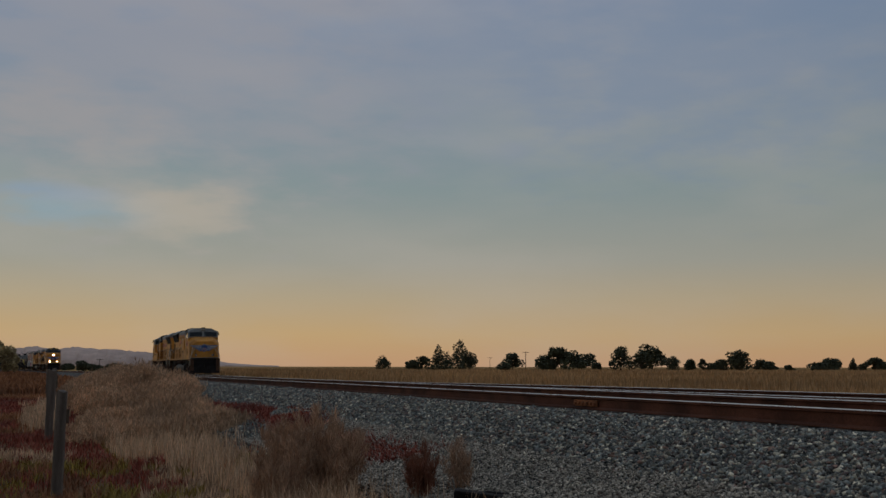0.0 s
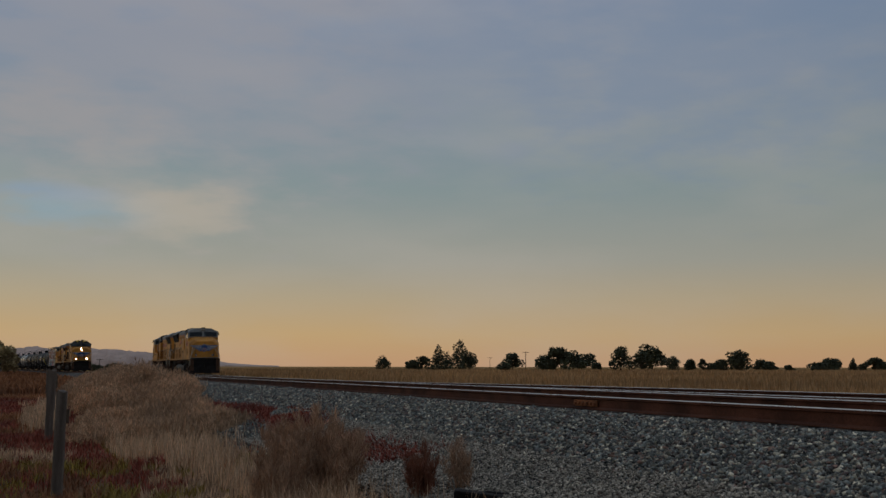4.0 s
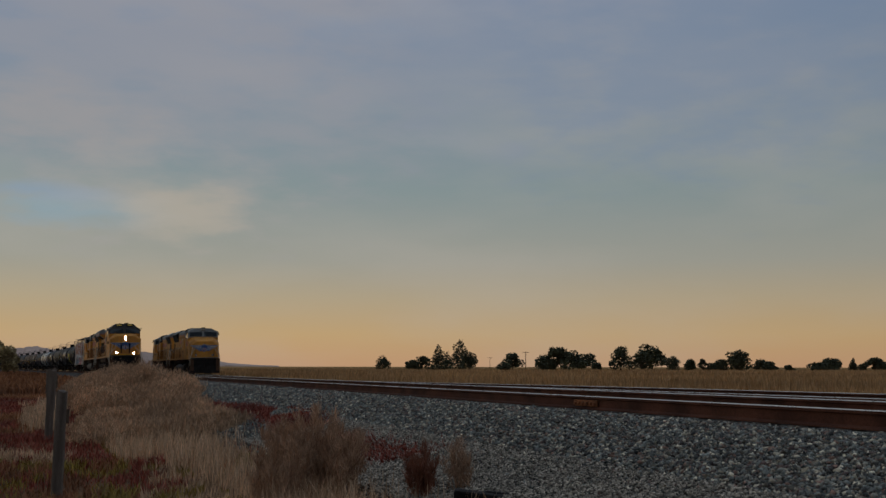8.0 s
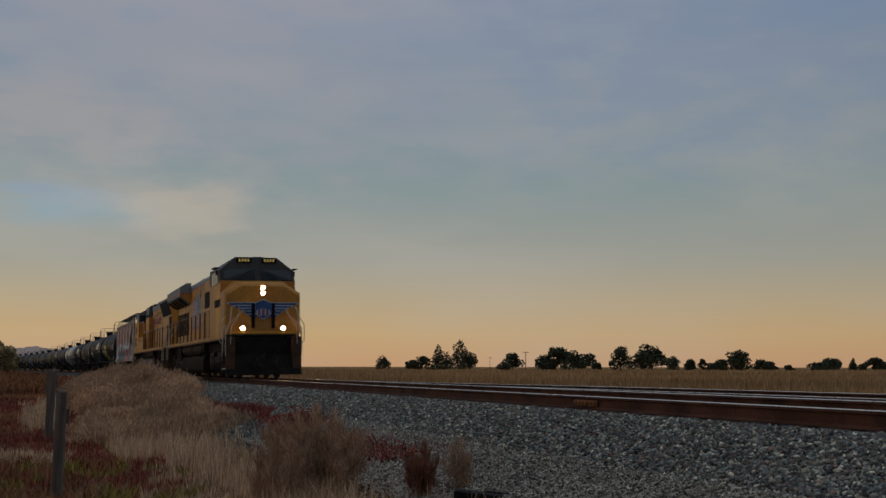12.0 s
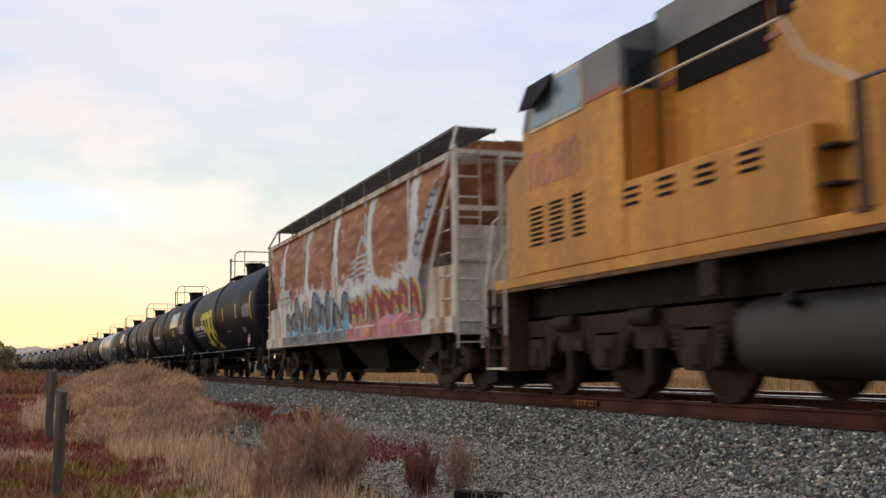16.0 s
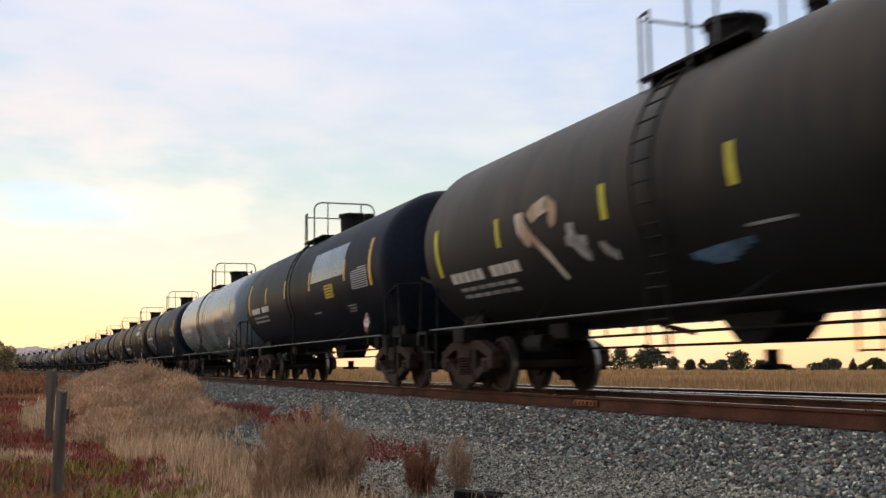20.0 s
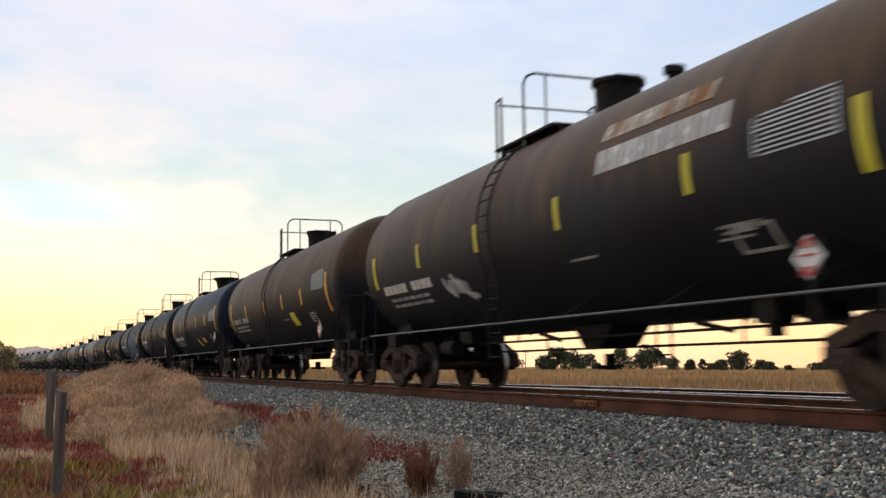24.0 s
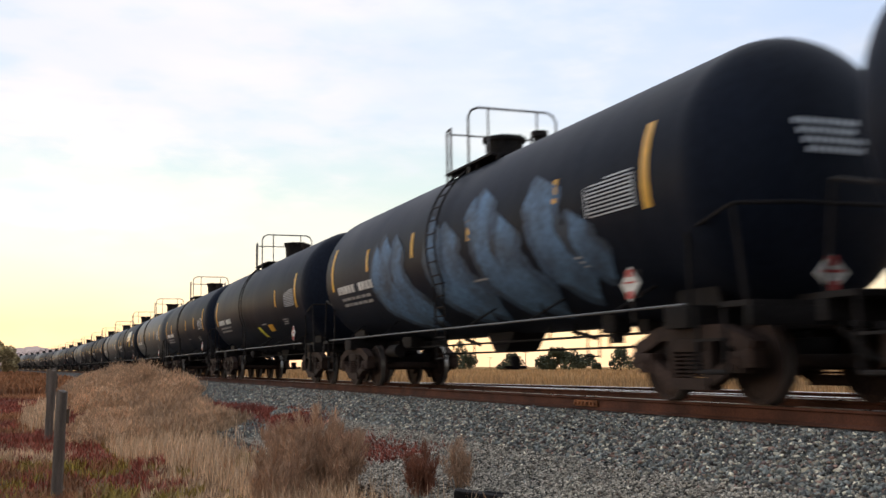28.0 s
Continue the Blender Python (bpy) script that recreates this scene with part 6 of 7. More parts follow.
    prism(bm, [(-0.96, 1.75), (-0.96, 3.66), (-1.20, 4.5), (-1.17, 4.60), (-0.7, 4.93), (0.7, 4.93), (1.17, 4.60), (1.20, 4.5), (0.96, 3.66), (0.96, 1.75)], 9.46, 9.58)
    part("hood_end", bm, M["yellow"], t)
    part("end_cap", prism(bmesh.new(), [(-1.21, 4.5), (-1.18, 4.62), (-0.68, 4.97), (0.68, 4.97), (1.18, 4.62), (1.21, 4.5), (1.17, 4.40), (-1.17, 4.40)], 9.47, 9.592), M["roof_grey"], t)
    part("end_line", boxes(((0, 9.585, 4.36), (2.26, 0.02, 0.07))), M["sign_red"], t)
    part("end_sill", boxes(((0, 9.97, 1.70), (2.86, 0.07, 0.09)), bevel=0.01), M["stripe"], t, "bright yellow deck edge")
    part("grab_ring", rods([(-0.62 + 0.12 * math.cos(k * 0.5236), 9.605, 4.16 + 0.12 * math.sin(k * 0.5236)) for k in range(13)], 0.018), M["brown_steel"], t)
    part("lamp_mount", boxes(((0, 9.6, 4.32), (0.46, 0.05, 0.24)), bevel=0.02), M["under"], t)
    part("silencer", boxes(((0, -0.7, 4.93), (1.3, 1.3, 0.12)), ((0, -4.6, 4.86), (1.7, 2.4, 0.1)), bevel=0.03), M["roof_grey"], t)
    for z, w in ((3.8, 0.7), (3.1, 0.7), (2.4, 0.7)):
        part("end_door_frame", rods([(-0.75, 9.6, z + 0.14), (-0.05, 9.6, z + 0.14), (-0.05, 9.6, z - 0.14), (-0.75, 9.6, z - 0.14), (-0.75, 9.6, z + 0.14)], 0.018), M["brown_steel"], t)
    part("end_number", boxes(((-0.4, 9.6, 3.44), (0.5, 0.012, 0.14))), M["sign_red"], t)
    part("exhaust_stack", boxes(((0, -0.2, 4.94), (0.5, 0.9, 0.18)), ((0, -3.2, 4.9), (1.5, 1.6, 0.12)), ((0.2, -7.0, 4.86), (0.4, 0.5, 0.14)), bevel=0.02), M["under"], t)
    part("fan", rod(bmesh.new(), (0, 6.2, 4.9), (0, 6.2, 5.02), 0.6, 24), M["under"], t)
    part("fan", rod(bmesh.new(), (0, 8.2, 4.9), (0, 8.2, 5.02), 0.6, 24), M["under"], t)
    for sx in (-1, 1):
        for y in (-0.55, 0.45, 1.45, 2.4, 3.4, 4.4):
            part("panel_seam", boxes(((sx * 0.953, y, 3.66), (0.012, 0.02, 1.1))), M["grime"], t)
        for y, z, w in ((0.2, 2.05, 0.7), (1.3, 2.02, 0.35), (3.1, 2.1, 0.5), (-0.2, 3.2, 0.08), (2.2, 3.3, 0.06)):
            part("oil_smear", boxes(((sx * 0.972, y, z), (0.006, w, 0.07 if w > 0.1 else 0.4)), bevel=0.002), M["grime"], t)
    hood_doors(t, -0.6, 9.3, 1.95, 3.1, 10)
    walkway_rails(t, [(-2.0, 9.6)])
    return t

# ---------------------------------------------------------------- trees, poles, fence
def at_view(px, dist):
    """Plan position on the bearing px, dist metres ahead of the eye."""
    X = (px - 784) / 1826 * dist
    return Vector((dist * math.sin(TURN) + X * math.cos(TURN), dist * math.cos(TURN) - X * math.sin(TURN), 0))


def leaf_cloud(rng, blobs, count, size):
    """Leaf clumps as small bent quads inside a few overlapping lobes, denser to the outside."""
    verts, faces = [], []
    tot = sum(b[3] ** 2 for b in blobs)
    for cx, cy, cz, r, sq in blobs:
        for _ in range(int(count * r * r / tot)):
            d = Vector((rng.gauss(0, 1), rng.gauss(0, 1), rng.gauss(0, 1))).normalized()
            rr = r * (0.45 + 0.6 * rng.random() ** 0.6)
            c = Vector((cx + d.x * rr, cy + d.y * rr, cz + d.z * rr * sq))
            u = Vector((rng.gauss(0, 1), rng.gauss(0, 1), rng.gauss(0, 0.7))).normalized()
            v = u.cross(Vector((rng.gauss(0, 1), rng.gauss(0, 1), rng.gauss(0, 1)))).normalized()
            s = size * (0.6 + 0.8 * rng.random())
            i = len(verts)
            verts += [tuple(c - u * s), tuple(c + v * s * 0.6), tuple(c + u * s), tuple(c - v * s * 0.6 + u.cross(v) * s * 0.3)]
            faces += [(i, i + 1, i + 2), (i, i + 2, i + 3)]
    return verts, faces


def tree(pos, height, width, style, rng, label="dark broad-crowned tree standing in the dry field"):
    t = empty("tree", label, "tree", "trees along the horizon")
    t.location = pos
    trunk = bmesh.new()
    th = height * (0.30 if style == "broad" else 0.12)
    rod(trunk, (0, 0, -0.2), (0, 0, th * 1.2), height * 0.032, 8, height * 0.022)
    for k in range(5):
        a = k * 2.4 + rng.random()
        rod(trunk, (0, 0, th * (0.6 + 0.1 * k)), (math.cos(a) * width * 0.24, math.sin(a) * width * 0.24, th + height * 0.22), height * 0.014, 6, height * 0.006)
    part("trunk", trunk, M["bark"], t)
    blobs = []
    if style == "spire":
        for k in range(9):
            f = k / 8
            r = width * 0.5 * (1.12 - f * 0.86) * (0.85 + 0.3 * rng.random())
            blobs.append((rng.uniform(-0.1, 0.1) * width, rng.uniform(-0.1, 0.1) * width, height * (0.14 + 0.80 * f), r, 1.0))
    elif style == "shrub":
        for k in range(7):
            a = rng.random() * 6.3
            q = rng.random() * 0.34 * width
            blobs.append((math.cos(a) * q, math.sin(a) * q, height * rng.uniform(0.2, 0.76), width * rng.uniform(0.2, 0.3), 0.9 * height / width if height < width else 1.0))
    else:
        for k in range(14):
            a = k * 2.4 + rng.random() * 0.6
            q = width * (0.16 + 0.2 * rng.random())
            f = rng.uniform(0.24, 0.86)
            q *= 1.25 - 0.75 * max(0.0, f - 0.5) * 2
            blobs.append((math.cos(a) * q, math.sin(a) * q, height * f, width * rng.uniform(0.17, 0.27), min(1.0, 0.9 * height / width)))
        blobs.append((0, 0, height * 0.74, width * 0.30, min(1.0, height / width)))
    v, f = leaf_cloud(rng, blobs, 3200 if "olive" in label else 1500, max(0.2, width * (0.035 if "olive" in label else 0.05)))
    c = mesh_object("crown", v, f, M["shrub_leaf" if "olive" in label else "leaf"])
    c.parent = t
    return t


TREES = [(678, 22, 630, "broad"), (728, 24, 634, "shrub"), (746, 30, 632, "broad"), (777, 28, 612, "spire"), (792, 16, 622, "spire"), (814, 30, 601, "spire"), (830, 28, 624, "broad"), (893, 22, 638, "shrub"), (907, 30, 626, "broad"),
         (963, 28, 630, "broad"), (982, 42, 616, "broad"), (1012, 40, 622, "broad"), (1034, 34, 628, "broad"), (1056, 16, 642, "shrub"), (1097, 34, 614, "broad"), (1133, 30, 622, "broad"), (1152, 44, 613, "broad"), (1188, 24, 632, "broad"), (1220, 26, 633, "shrub"),
         (1241, 13, 635, "broad"), (1262, 30, 640, "shrub"), (1280, 24, 636, "shrub"), (1302, 38, 623, "broad"), (1343, 26, 636, "broad"), (1360, 30, 640, "shrub"), (1393, 18, 645, "shrub"), (1450, 36, 642, "broad"), (1465, 36, 635, "broad"),
         (1506, 13, 635, "spire"), (1524, 15, 642, "shrub"), (1546, 34, 634, "broad"), (1580, 34, 640, "broad")]


def plant_trees():
    rng = random.Random(11)
    for i, (px, w, top, style) in enumerate(TREES):
        d = 330 + 40 * math.sin(i * 1.7)
        m = d / 1826
        horizon = 649 + 0.0019 * (px - 784)
        p = at_view(px, d)
        p.z = -1.15
        tree(p, (horizon - top) * m + 1.55, w * m * 1.15, style, rng, "dark evergreen tree with a pointed top" if style == "spire" else ("low dark shrub at the field's far edge" if style == "shrub" else "dark broad-crowned tree standing in the dry field"))
    # shrubs to the left of the line
    for px, d, h, w in ((4, 190, 6.8, 4.6), (-20, 185, 7.6, 6.0), (20, 200, 6.0, 3.4), (31, 205, 4.4, 2.4), (-6, 170, 5.0, 5.0)):
        p = at_view(px, d)
        p.z = ground_z(p.x, p.y) - 0.05
        tree(p, h, w, "shrub", rng, "olive-green shrub standing beside the old fence")
    for px, d, h, w in ((150, 320, 3.4, 6.0), (165, 330, 2.4, 5.0), (183, 340, 2.2, 4.0), (205, 320, 2.6, 6.0), (232, 330, 2.0, 6.0), (120, 330, 3.0, 6.0)):
        p = at_view(px, d)
        p.z = -1.3
        tree(p, h, w, "shrub", rng, "low dark shrub growing beyond the tracks")


plant_trees()


def utility_pole(px, d, h):
    t = empty("utility_pole", "slim wooden utility pole with a crossarm", "utility pole", "utility poles")
    p = at_view(px, d)
    t.location = (p.x, p.y, -1.15)
    t.rotation_euler = (0, 0, -TURN)
    part("pole", rod(bmesh.new(), (0, 0, -0.3), (0, 0, h), 0.16, 8, 0.11), M["bark"], t)
    part("crossarm", boxes(((0, 0.1, h - 0.35), (2.6, 0.14, 0.16))), M["bark"], t)
    for x in (-1.2, -0.5, 0.5, 1.2):
        part("insulator", rod(bmesh.new(), (x, 0.1, h - 0.28), (x, 0.1, h - 0.05), 0.06, 6), M["under"], t)
    return t


utility_pole(930, 430, 7.7)
utility_pole(867, 560, 6.6)
utility_pole(180, 420, 4.4)


def fence_post(x, y, z, h, r, lean, rng):
    t = tagged(new("fence_post"), "weathered grey wooden fence post", "fence post", "posts of the old fence")
    t.location = (x, y, z)
    t.rotation_euler = (radians(lean), radians(lean * 0.4), rng.random())
    bm = bmesh.new()
    rings, seg = [], 12
    for k in range(9):
        zz = -0.3 + (h + 0.3) * k / 8
        rings.append([(r * (1 + 0.14 * noise.noise((j * 0.9, k * 0.6, x * 7))) * math.cos(2 * math.pi * j / seg), r * (0.9 + 0.14 * noise.noise((j * 0.9, k * 0.6, y))) * math.sin(2 * math.pi * j / seg), zz + (0.05 * noise.noise((j * 0.7, 5, x)) if k == 8 else 0)) for j in range(seg)])
    loft(bm, rings)
    smooth(part("post", bm, M["wood"], t), 50)
    part("notch", boxes(((r * 0.85, 0, h - 0.28), (r * 0.7, r * 1.6, 0.16)), bevel=0.01), M["bark"], t)
    part("staple", rod(bmesh.new(), (-r * 1.02, 0, h - 0.4), (r * 1.02, 0, h - 0.42), 0.006, 5), M["pipe"], t)
    return t


prng = random.Random(5)
for fx, fy, fh, fr in ((0.11, 12.6, 1.23, 0.066), (-0.01, 22.5, 1.40, 0.085), (0.06, 33.0, 1.42, 0.075), (-0.1, 45.0, 1.35, 0.07), (-0.2, 58.0, 1.3, 0.07)):
    fence_post(fx, fy, ground_z(fx, fy), fh, fr, prng.uniform(-2, 2), prng)


# ---------------------------------------------------------------- grass, brush and weeds
def field_of_blades(name, pts, heights, widths, lean, mat, label, category, seed, bend_up=0.5):
    """Blades as slim bent triangles; pts: (n, 3) feet."""
    r = np.random.default_rng(seed)
    n = len(pts)
    ang = r.random(n) * 2 * np.pi
    tilt = lean * (0.3 + r.random(n))
    dirx, diry = np.cos(ang), np.sin(ang)
    side = np.stack([-diry, dirx, np.zeros(n)], 1) * (widths / 2)[:, None]
    mid = pts + np.stack([dirx * tilt * heights * 0.35, diry * tilt * heights * 0.35, heights * 0.6], 1)
    tip = pts + np.stack([dirx * tilt * heights, diry * tilt * heights, heights], 1)
    v = np.concatenate([pts - side, pts + side, mid - side * 0.7, mid + side * 0.7, tip], 1).reshape(-1, 3)
    b = np.arange(n)[:, None] * 5
    f = np.concatenate([b + np.array([[0, 1, 3]]), b + np.array([[0, 3, 2]]), b + np.array([[2, 3, 4]])], 1).reshape(-1, 3)
    return tagged(stuff_mesh(name, v, f, mat), label, category, kind="stuff")


def stuff_mesh(name, v, f, mat):
    me = bpy.data.meshes.new(name)
    me.vertices.add(len(v))
    me.vertices.foreach_set("co", v.astype(np.float32).ravel())
    me.loops.add(f.size)
    me.loops.foreach_set("vertex_index", f.astype(np.int32).ravel())
    me.polygons.add(len(f))
    me.polygons.foreach_set("loop_start", np.arange(0, f.size, f.shape[1], dtype=np.int32))
    me.polygons.foreach_set("loop_total", np.full(len(f), f.shape[1], dtype=np.int32))
    me.update(calc_edges=True)
    me.materials.append(mat)
    return new(name, me)


def sheet_z(xy):
    return np.array([ground_z(x, y) for x, y in xy])


def zone(x, y):
    """Which plants grow at a spot beside the line: 0 straw, 1 russet, 2 olive, 3 amber, 4 short straw."""
    a = noise.noise((x * 0.7 + 3, y * 0.22, 1.0))
    b = noise.noise((x * 1.3, y * 0.5 + 9, 4.0))
    c = noise.noise((x * 2.2, y * 0.9, 14.0))
    w = x + 0.35 * b
    v = y + 1.2 * a
    if v > 50 and w < 1.2:
        return 3 if a > -0.35 else 1
    if 25 < v < 44 and -0.55 + 0.6 * c < w < 0.45:
        return 0
    if v > 30 and w < 0.25:
        return 1 if 35 < v else 3
    if v > 24 and w < 0.1:
        return 3 if b > -0.1 else 1
    if v > 19.6 and w < 0.45:
        return 1
    if v > 18.2 and w < 0.3:
        return 4
    if v > 15.2 and w < 1.0:
        return (1 if a + 0.6 * c > -0.2 else 4) if v > 16.6 else (2 if c > 0.05 else (1 if b > -0.1 else 3))
    if w < 1.05:
        return 2 if c > 0.08 else (3 if c < -0.16 else (1 if a > 0.0 else 3))
    if y < 16.5 and w < 1.75:
        return 1 if a + c > 0.05 else (2 if c < -0.25 else 4)
    if y < 17 and c > 0.28:
        return 3 if b > 0 else 2
    return 1 if a > 0.42 else 0


def meadow():
    r = np.random.default_rng(3)
    n = 150000
    y = 6.5 + 64 * r.random(n) ** 1.75
    x = -1.5 + r.random(n) * (4.6 + 0.24 * y) - 0.19 * y
    edge = np.where(y < 23, 2.45, 3.0)
    keep = x - np.array([bend(v) for v in y]) < edge + 0.35 * r.normal(size=n)
    keep &= (x ** 2 + y ** 2) > 36
    x, y = x[keep], y[keep]
    kinds = np.array([zone(a, b) for a, b in zip(x, y)])
    z = sheet_z(zip(x, y))
    for k, name, mat, label, h, w, lean, cat in ((0, "straw_grass", "straw", "pale dry straw grass along the fence", 0.30, 0.0036, 0.45, "grass"), (1, "russet_weeds", "russet", "low russet-red weeds in patches", 0.12, 0.007, 0.9, "weeds"), (2, "olive_weeds", "olive", "low olive-yellow weeds", 0.13, 0.008, 0.9, "weeds"), (3, "amber_weeds", "amber", "low amber-brown weeds of the open ground", 0.14, 0.008, 0.8, "weeds"), (4, "short_grass", "straw", "short pale grass between the low weeds", 0.13, 0.005, 0.6, "grass")):
        m = kinds == k
        p = np.stack([x[m], y[m], z[m] - 0.01], 1)
        hh = h * (0.45 + 0.9 * r.random(m.sum())) * (1 + 0.5 * np.array([noise.noise((a * 0.8, b * 0.8, 7)) for a, b in zip(x[m], y[m])]))
        field_of_blades(name, p, hh, (w + 0.0004 * y[m]) * (0.7 + 0.6 * r.random(m.sum())), lean, M[mat], label, cat, 20 + k)


meadow()


def far_meadow():
    r = np.random.default_rng(31)
    n = 16000
    y = 58 + 230 * r.random(n) ** 1.5
    x = np.array([bend(v) for v in y]) + 3.2 - r.random(n) * (8 + 0.16 * y)
    p = np.stack([x, y, sheet_z(zip(x, y)) - 0.02], 1)
    field_of_blades("far_weeds", p, 0.30 + 0.22 * r.random(n), 0.02 + 0.0012 * y, 0.5, M["amber"], "low amber weeds along the far line", "weeds", 71)


far_meadow()


def brush_twigs(r, cx, cy, cz, radius, height, count):
    """A rounded bush of fine twigs fanning out from its foot, each with a few short side twigs."""
    a = r.random(count) * 2 * np.pi
    q = r.random(count) ** 0.5
    foot = np.stack([cx + np.cos(a) * q * radius * 0.7, cy + np.sin(a) * q * radius * 0.7, np.full(count, cz)], 1)
    top = np.stack([cx + np.cos(a) * q * radius, cy + np.sin(a) * q * radius, cz + height * (0.55 + 0.45 * np.sqrt(np.clip(1 - q * q, 0, 1))) * (0.75 + 0.35 * r.random(count))], 1)
    return foot, top


def twig_mesh(foot, top, r, width):
    n = len(foot)
    side = r.normal(size=(n, 3))
    side[:, 2] *= 0.2
    side /= np.linalg.norm(side, axis=1)[:, None]
    side *= width * (0.6 + 0.8 * r.random(n))[:, None]
    v = np.concatenate([foot - side, foot + side, top], 1).reshape(-1, 3)
    f = np.arange(3 * n).reshape(-1, 3)
    # side twigs near the top, short and many
    k = 7
    t = 0.4 + 0.55 * r.random((n, k))
    s = foot[:, None] + (top - foot)[:, None] * t[..., None]
    e = s + r.normal(size=(n, k, 3)) * np.array([0.035, 0.035, 0.03]) + np.array([0, 0, 0.075])
    sd = r.normal(size=(n, k, 3)) * width * 0.9
    v2 = np.stack([s - sd, s + sd, e], 2).reshape(-1, 3)
    f2 = np.arange(len(v2)).reshape(-1, 3) + len(v)
    return np.concatenate([v, v2]), np.concatenate([f, f2])


def bush(cx, cy, radius, height, plumes, count, mat, seed, label, width=0.0026):
    """A bush of feathery branches that fan out from one foot; each branch is a part."""
    r = np.random.default_rng(seed)
    ob = tagged(new("dry_bush"), label, "bush", "dry bushes by the track")
    ob.location = (cx, cy, ground_z(cx, cy) - 0.02)
    for i in range(plumes):
        a, q = i * 2.4 + r.random() * 0.5, ((i + 0.5) / plumes) ** 0.5
        foot = np.array([math.cos(a) * q * radius * 0.3, math.sin(a) * q * radius * 0.3, 0.0])
        tip = np.array([math.cos(a) * q * radius, math.sin(a) * q * radius, height * (0.5 + 0.5 * math.sqrt(1 - q * q)) * (0.72 + 0.4 * r.random())])
        n = count // plumes
        t = (0.12 + 0.88 * r.random(n) ** 0.8)[:, None]
        ln = np.linalg.norm(tip - foot)
        s = foot + (tip - foot) * t + r.normal(size=(n, 3)) * 0.13 * radius * (1.25 - t)
        e = s + (tip - foot) * 0.13 + r.normal(size=(n, 3)) * 0.10 * ln * (1.15 - t)
        v, fc = twig_mesh(s, e, r, width)
        branch = stuff_mesh("branch", v, fc, M[mat])
        branch.parent = ob
        branch["kind"] = "stuff"
        part("stem", rod(bmesh.new(), tuple(foot), tuple(foot + (tip - foot) * 0.9), 0.005, 5, 0.002), M[mat], branch)
    return ob


def brush_bank():
    """The bank of dry tumbleweed along the foot of the ballast."""
    r = np.random.default_rng(8)
    vs, fs, off = [], [], 0
    for i in range(165):
        y = 20.5 + 41.5 * (i / 165) ** 1.15
        x = 1.0 + r.random() * (2.25 + 0.8 * step01(25, 36, y)) + bend(y)
        tall = 0.42 + 1.1 * step01(23, 41, y) * (1 - 0.35 * step01(50, 62, y))
        h = tall * (0.55 + 0.62 * r.random()) * (1.0 - 0.42 * abs(x - bend(y) - 2.7) / 1.8)
        f, t = brush_twigs(r, x, y, ground_z(x, y) - 0.03, 0.5 + 0.35 * r.random(), h, 380)
        t += np.array([0.42, -0.12, 0]) * h + r.normal(size=t.shape) * 0.05
        v, fc = twig_mesh(f, t, r, 0.004 + 0.0002 * y)
        vs.append(v)
        fs.append(fc + off)
        off += len(v)
    return tagged(stuff_mesh("dry_brush", np.concatenate(vs), np.concatenate(fs), M["brush"]), "bank of dry brown tumbleweed along the ballast's foot", "brush", kind="stuff")


brush_bank()
bush(2.36, 9.9, 0.50, 0.80, 46, 2900, "bush", 1, "pale brown dry bush at the ballast's foot")
bush(2.00, 9.5, 0.30, 0.52, 20, 900, "bush", 2, "small dry bush beside a larger one")
bush(2.78, 10.2, 0.26, 0.62, 18, 700, "bush", 3, "thin dry bush on the stones")
bush(3.2, 9.05, 0.18, 0.44, 18, 480, "tuft", 4, "rusty red weed tuft among the stones", 0.002)
bush(3.55, 9.0, 0.15, 0.42, 12, 240, "bush", 5, "thin dry weed tuft among the stones", 0.002)


def red_mat():
    r = np.random.default_rng(12)
    n = 24000
    y = 11.5 + 25 * r.random(n)
    x = 4.15 + 0.3 * np.sin(y * 0.35) + r.normal(size=n) * 0.24 + np.array([bend(v) for v in y])
    keep = np.array([noise.noise((a * 0.7, b * 0.28, 2.2)) > -0.12 for a, b in zip(x, y)])
    x, y = x[keep], y[keep]
    p = np.stack([x, y, sheet_z(zip(x, y)) + 0.015], 1)
    field_of_blades("red_groundcover", p, 0.03 + 0.05 * r.random(len(p)), 0.010 + 0.010 * r.random(len(p)), 1.2, M["russet"], "flat red groundcover creeping over the stones", "weeds", 44)


red_mat()


def far_grass():
    """The dry field beyond the tracks, tall enough to hide its own ground."""
    r = np.random.default_rng(5)
    n = 52000
    d = 28 + 420 * r.random(n) ** 2.2
    px = 330 + 1330 * r.random(n)
    X = (px - 784) / 1826 * d
    x = d * math.sin(TURN) + X * math.cos(TURN)
    y = d * math.cos(TURN) - X * math.sin(TURN)
    edge = np.where(y < 52, 16.2 + np.clip(52 - y, 0, 26) * 0.46, 18.5)
    keep = x > edge + r.normal(size=n) * 0.5
    x, y, d = x[keep], y[keep], d[keep]
    p = np.stack([x, y, np.full(len(x), -1.14)], 1)
    h = (0.62 + 0.30 * r.random(len(x))) * (1 + 0.12 * np.sin(x * 0.21 + y * 0.13))
    field_of_blades("field_grass", p, h, 0.016 + 0.0014 * d, 0.22, M["field_grass"], "tall dry golden grass of the field beyond the tracks", "grass", 61)


far_grass()


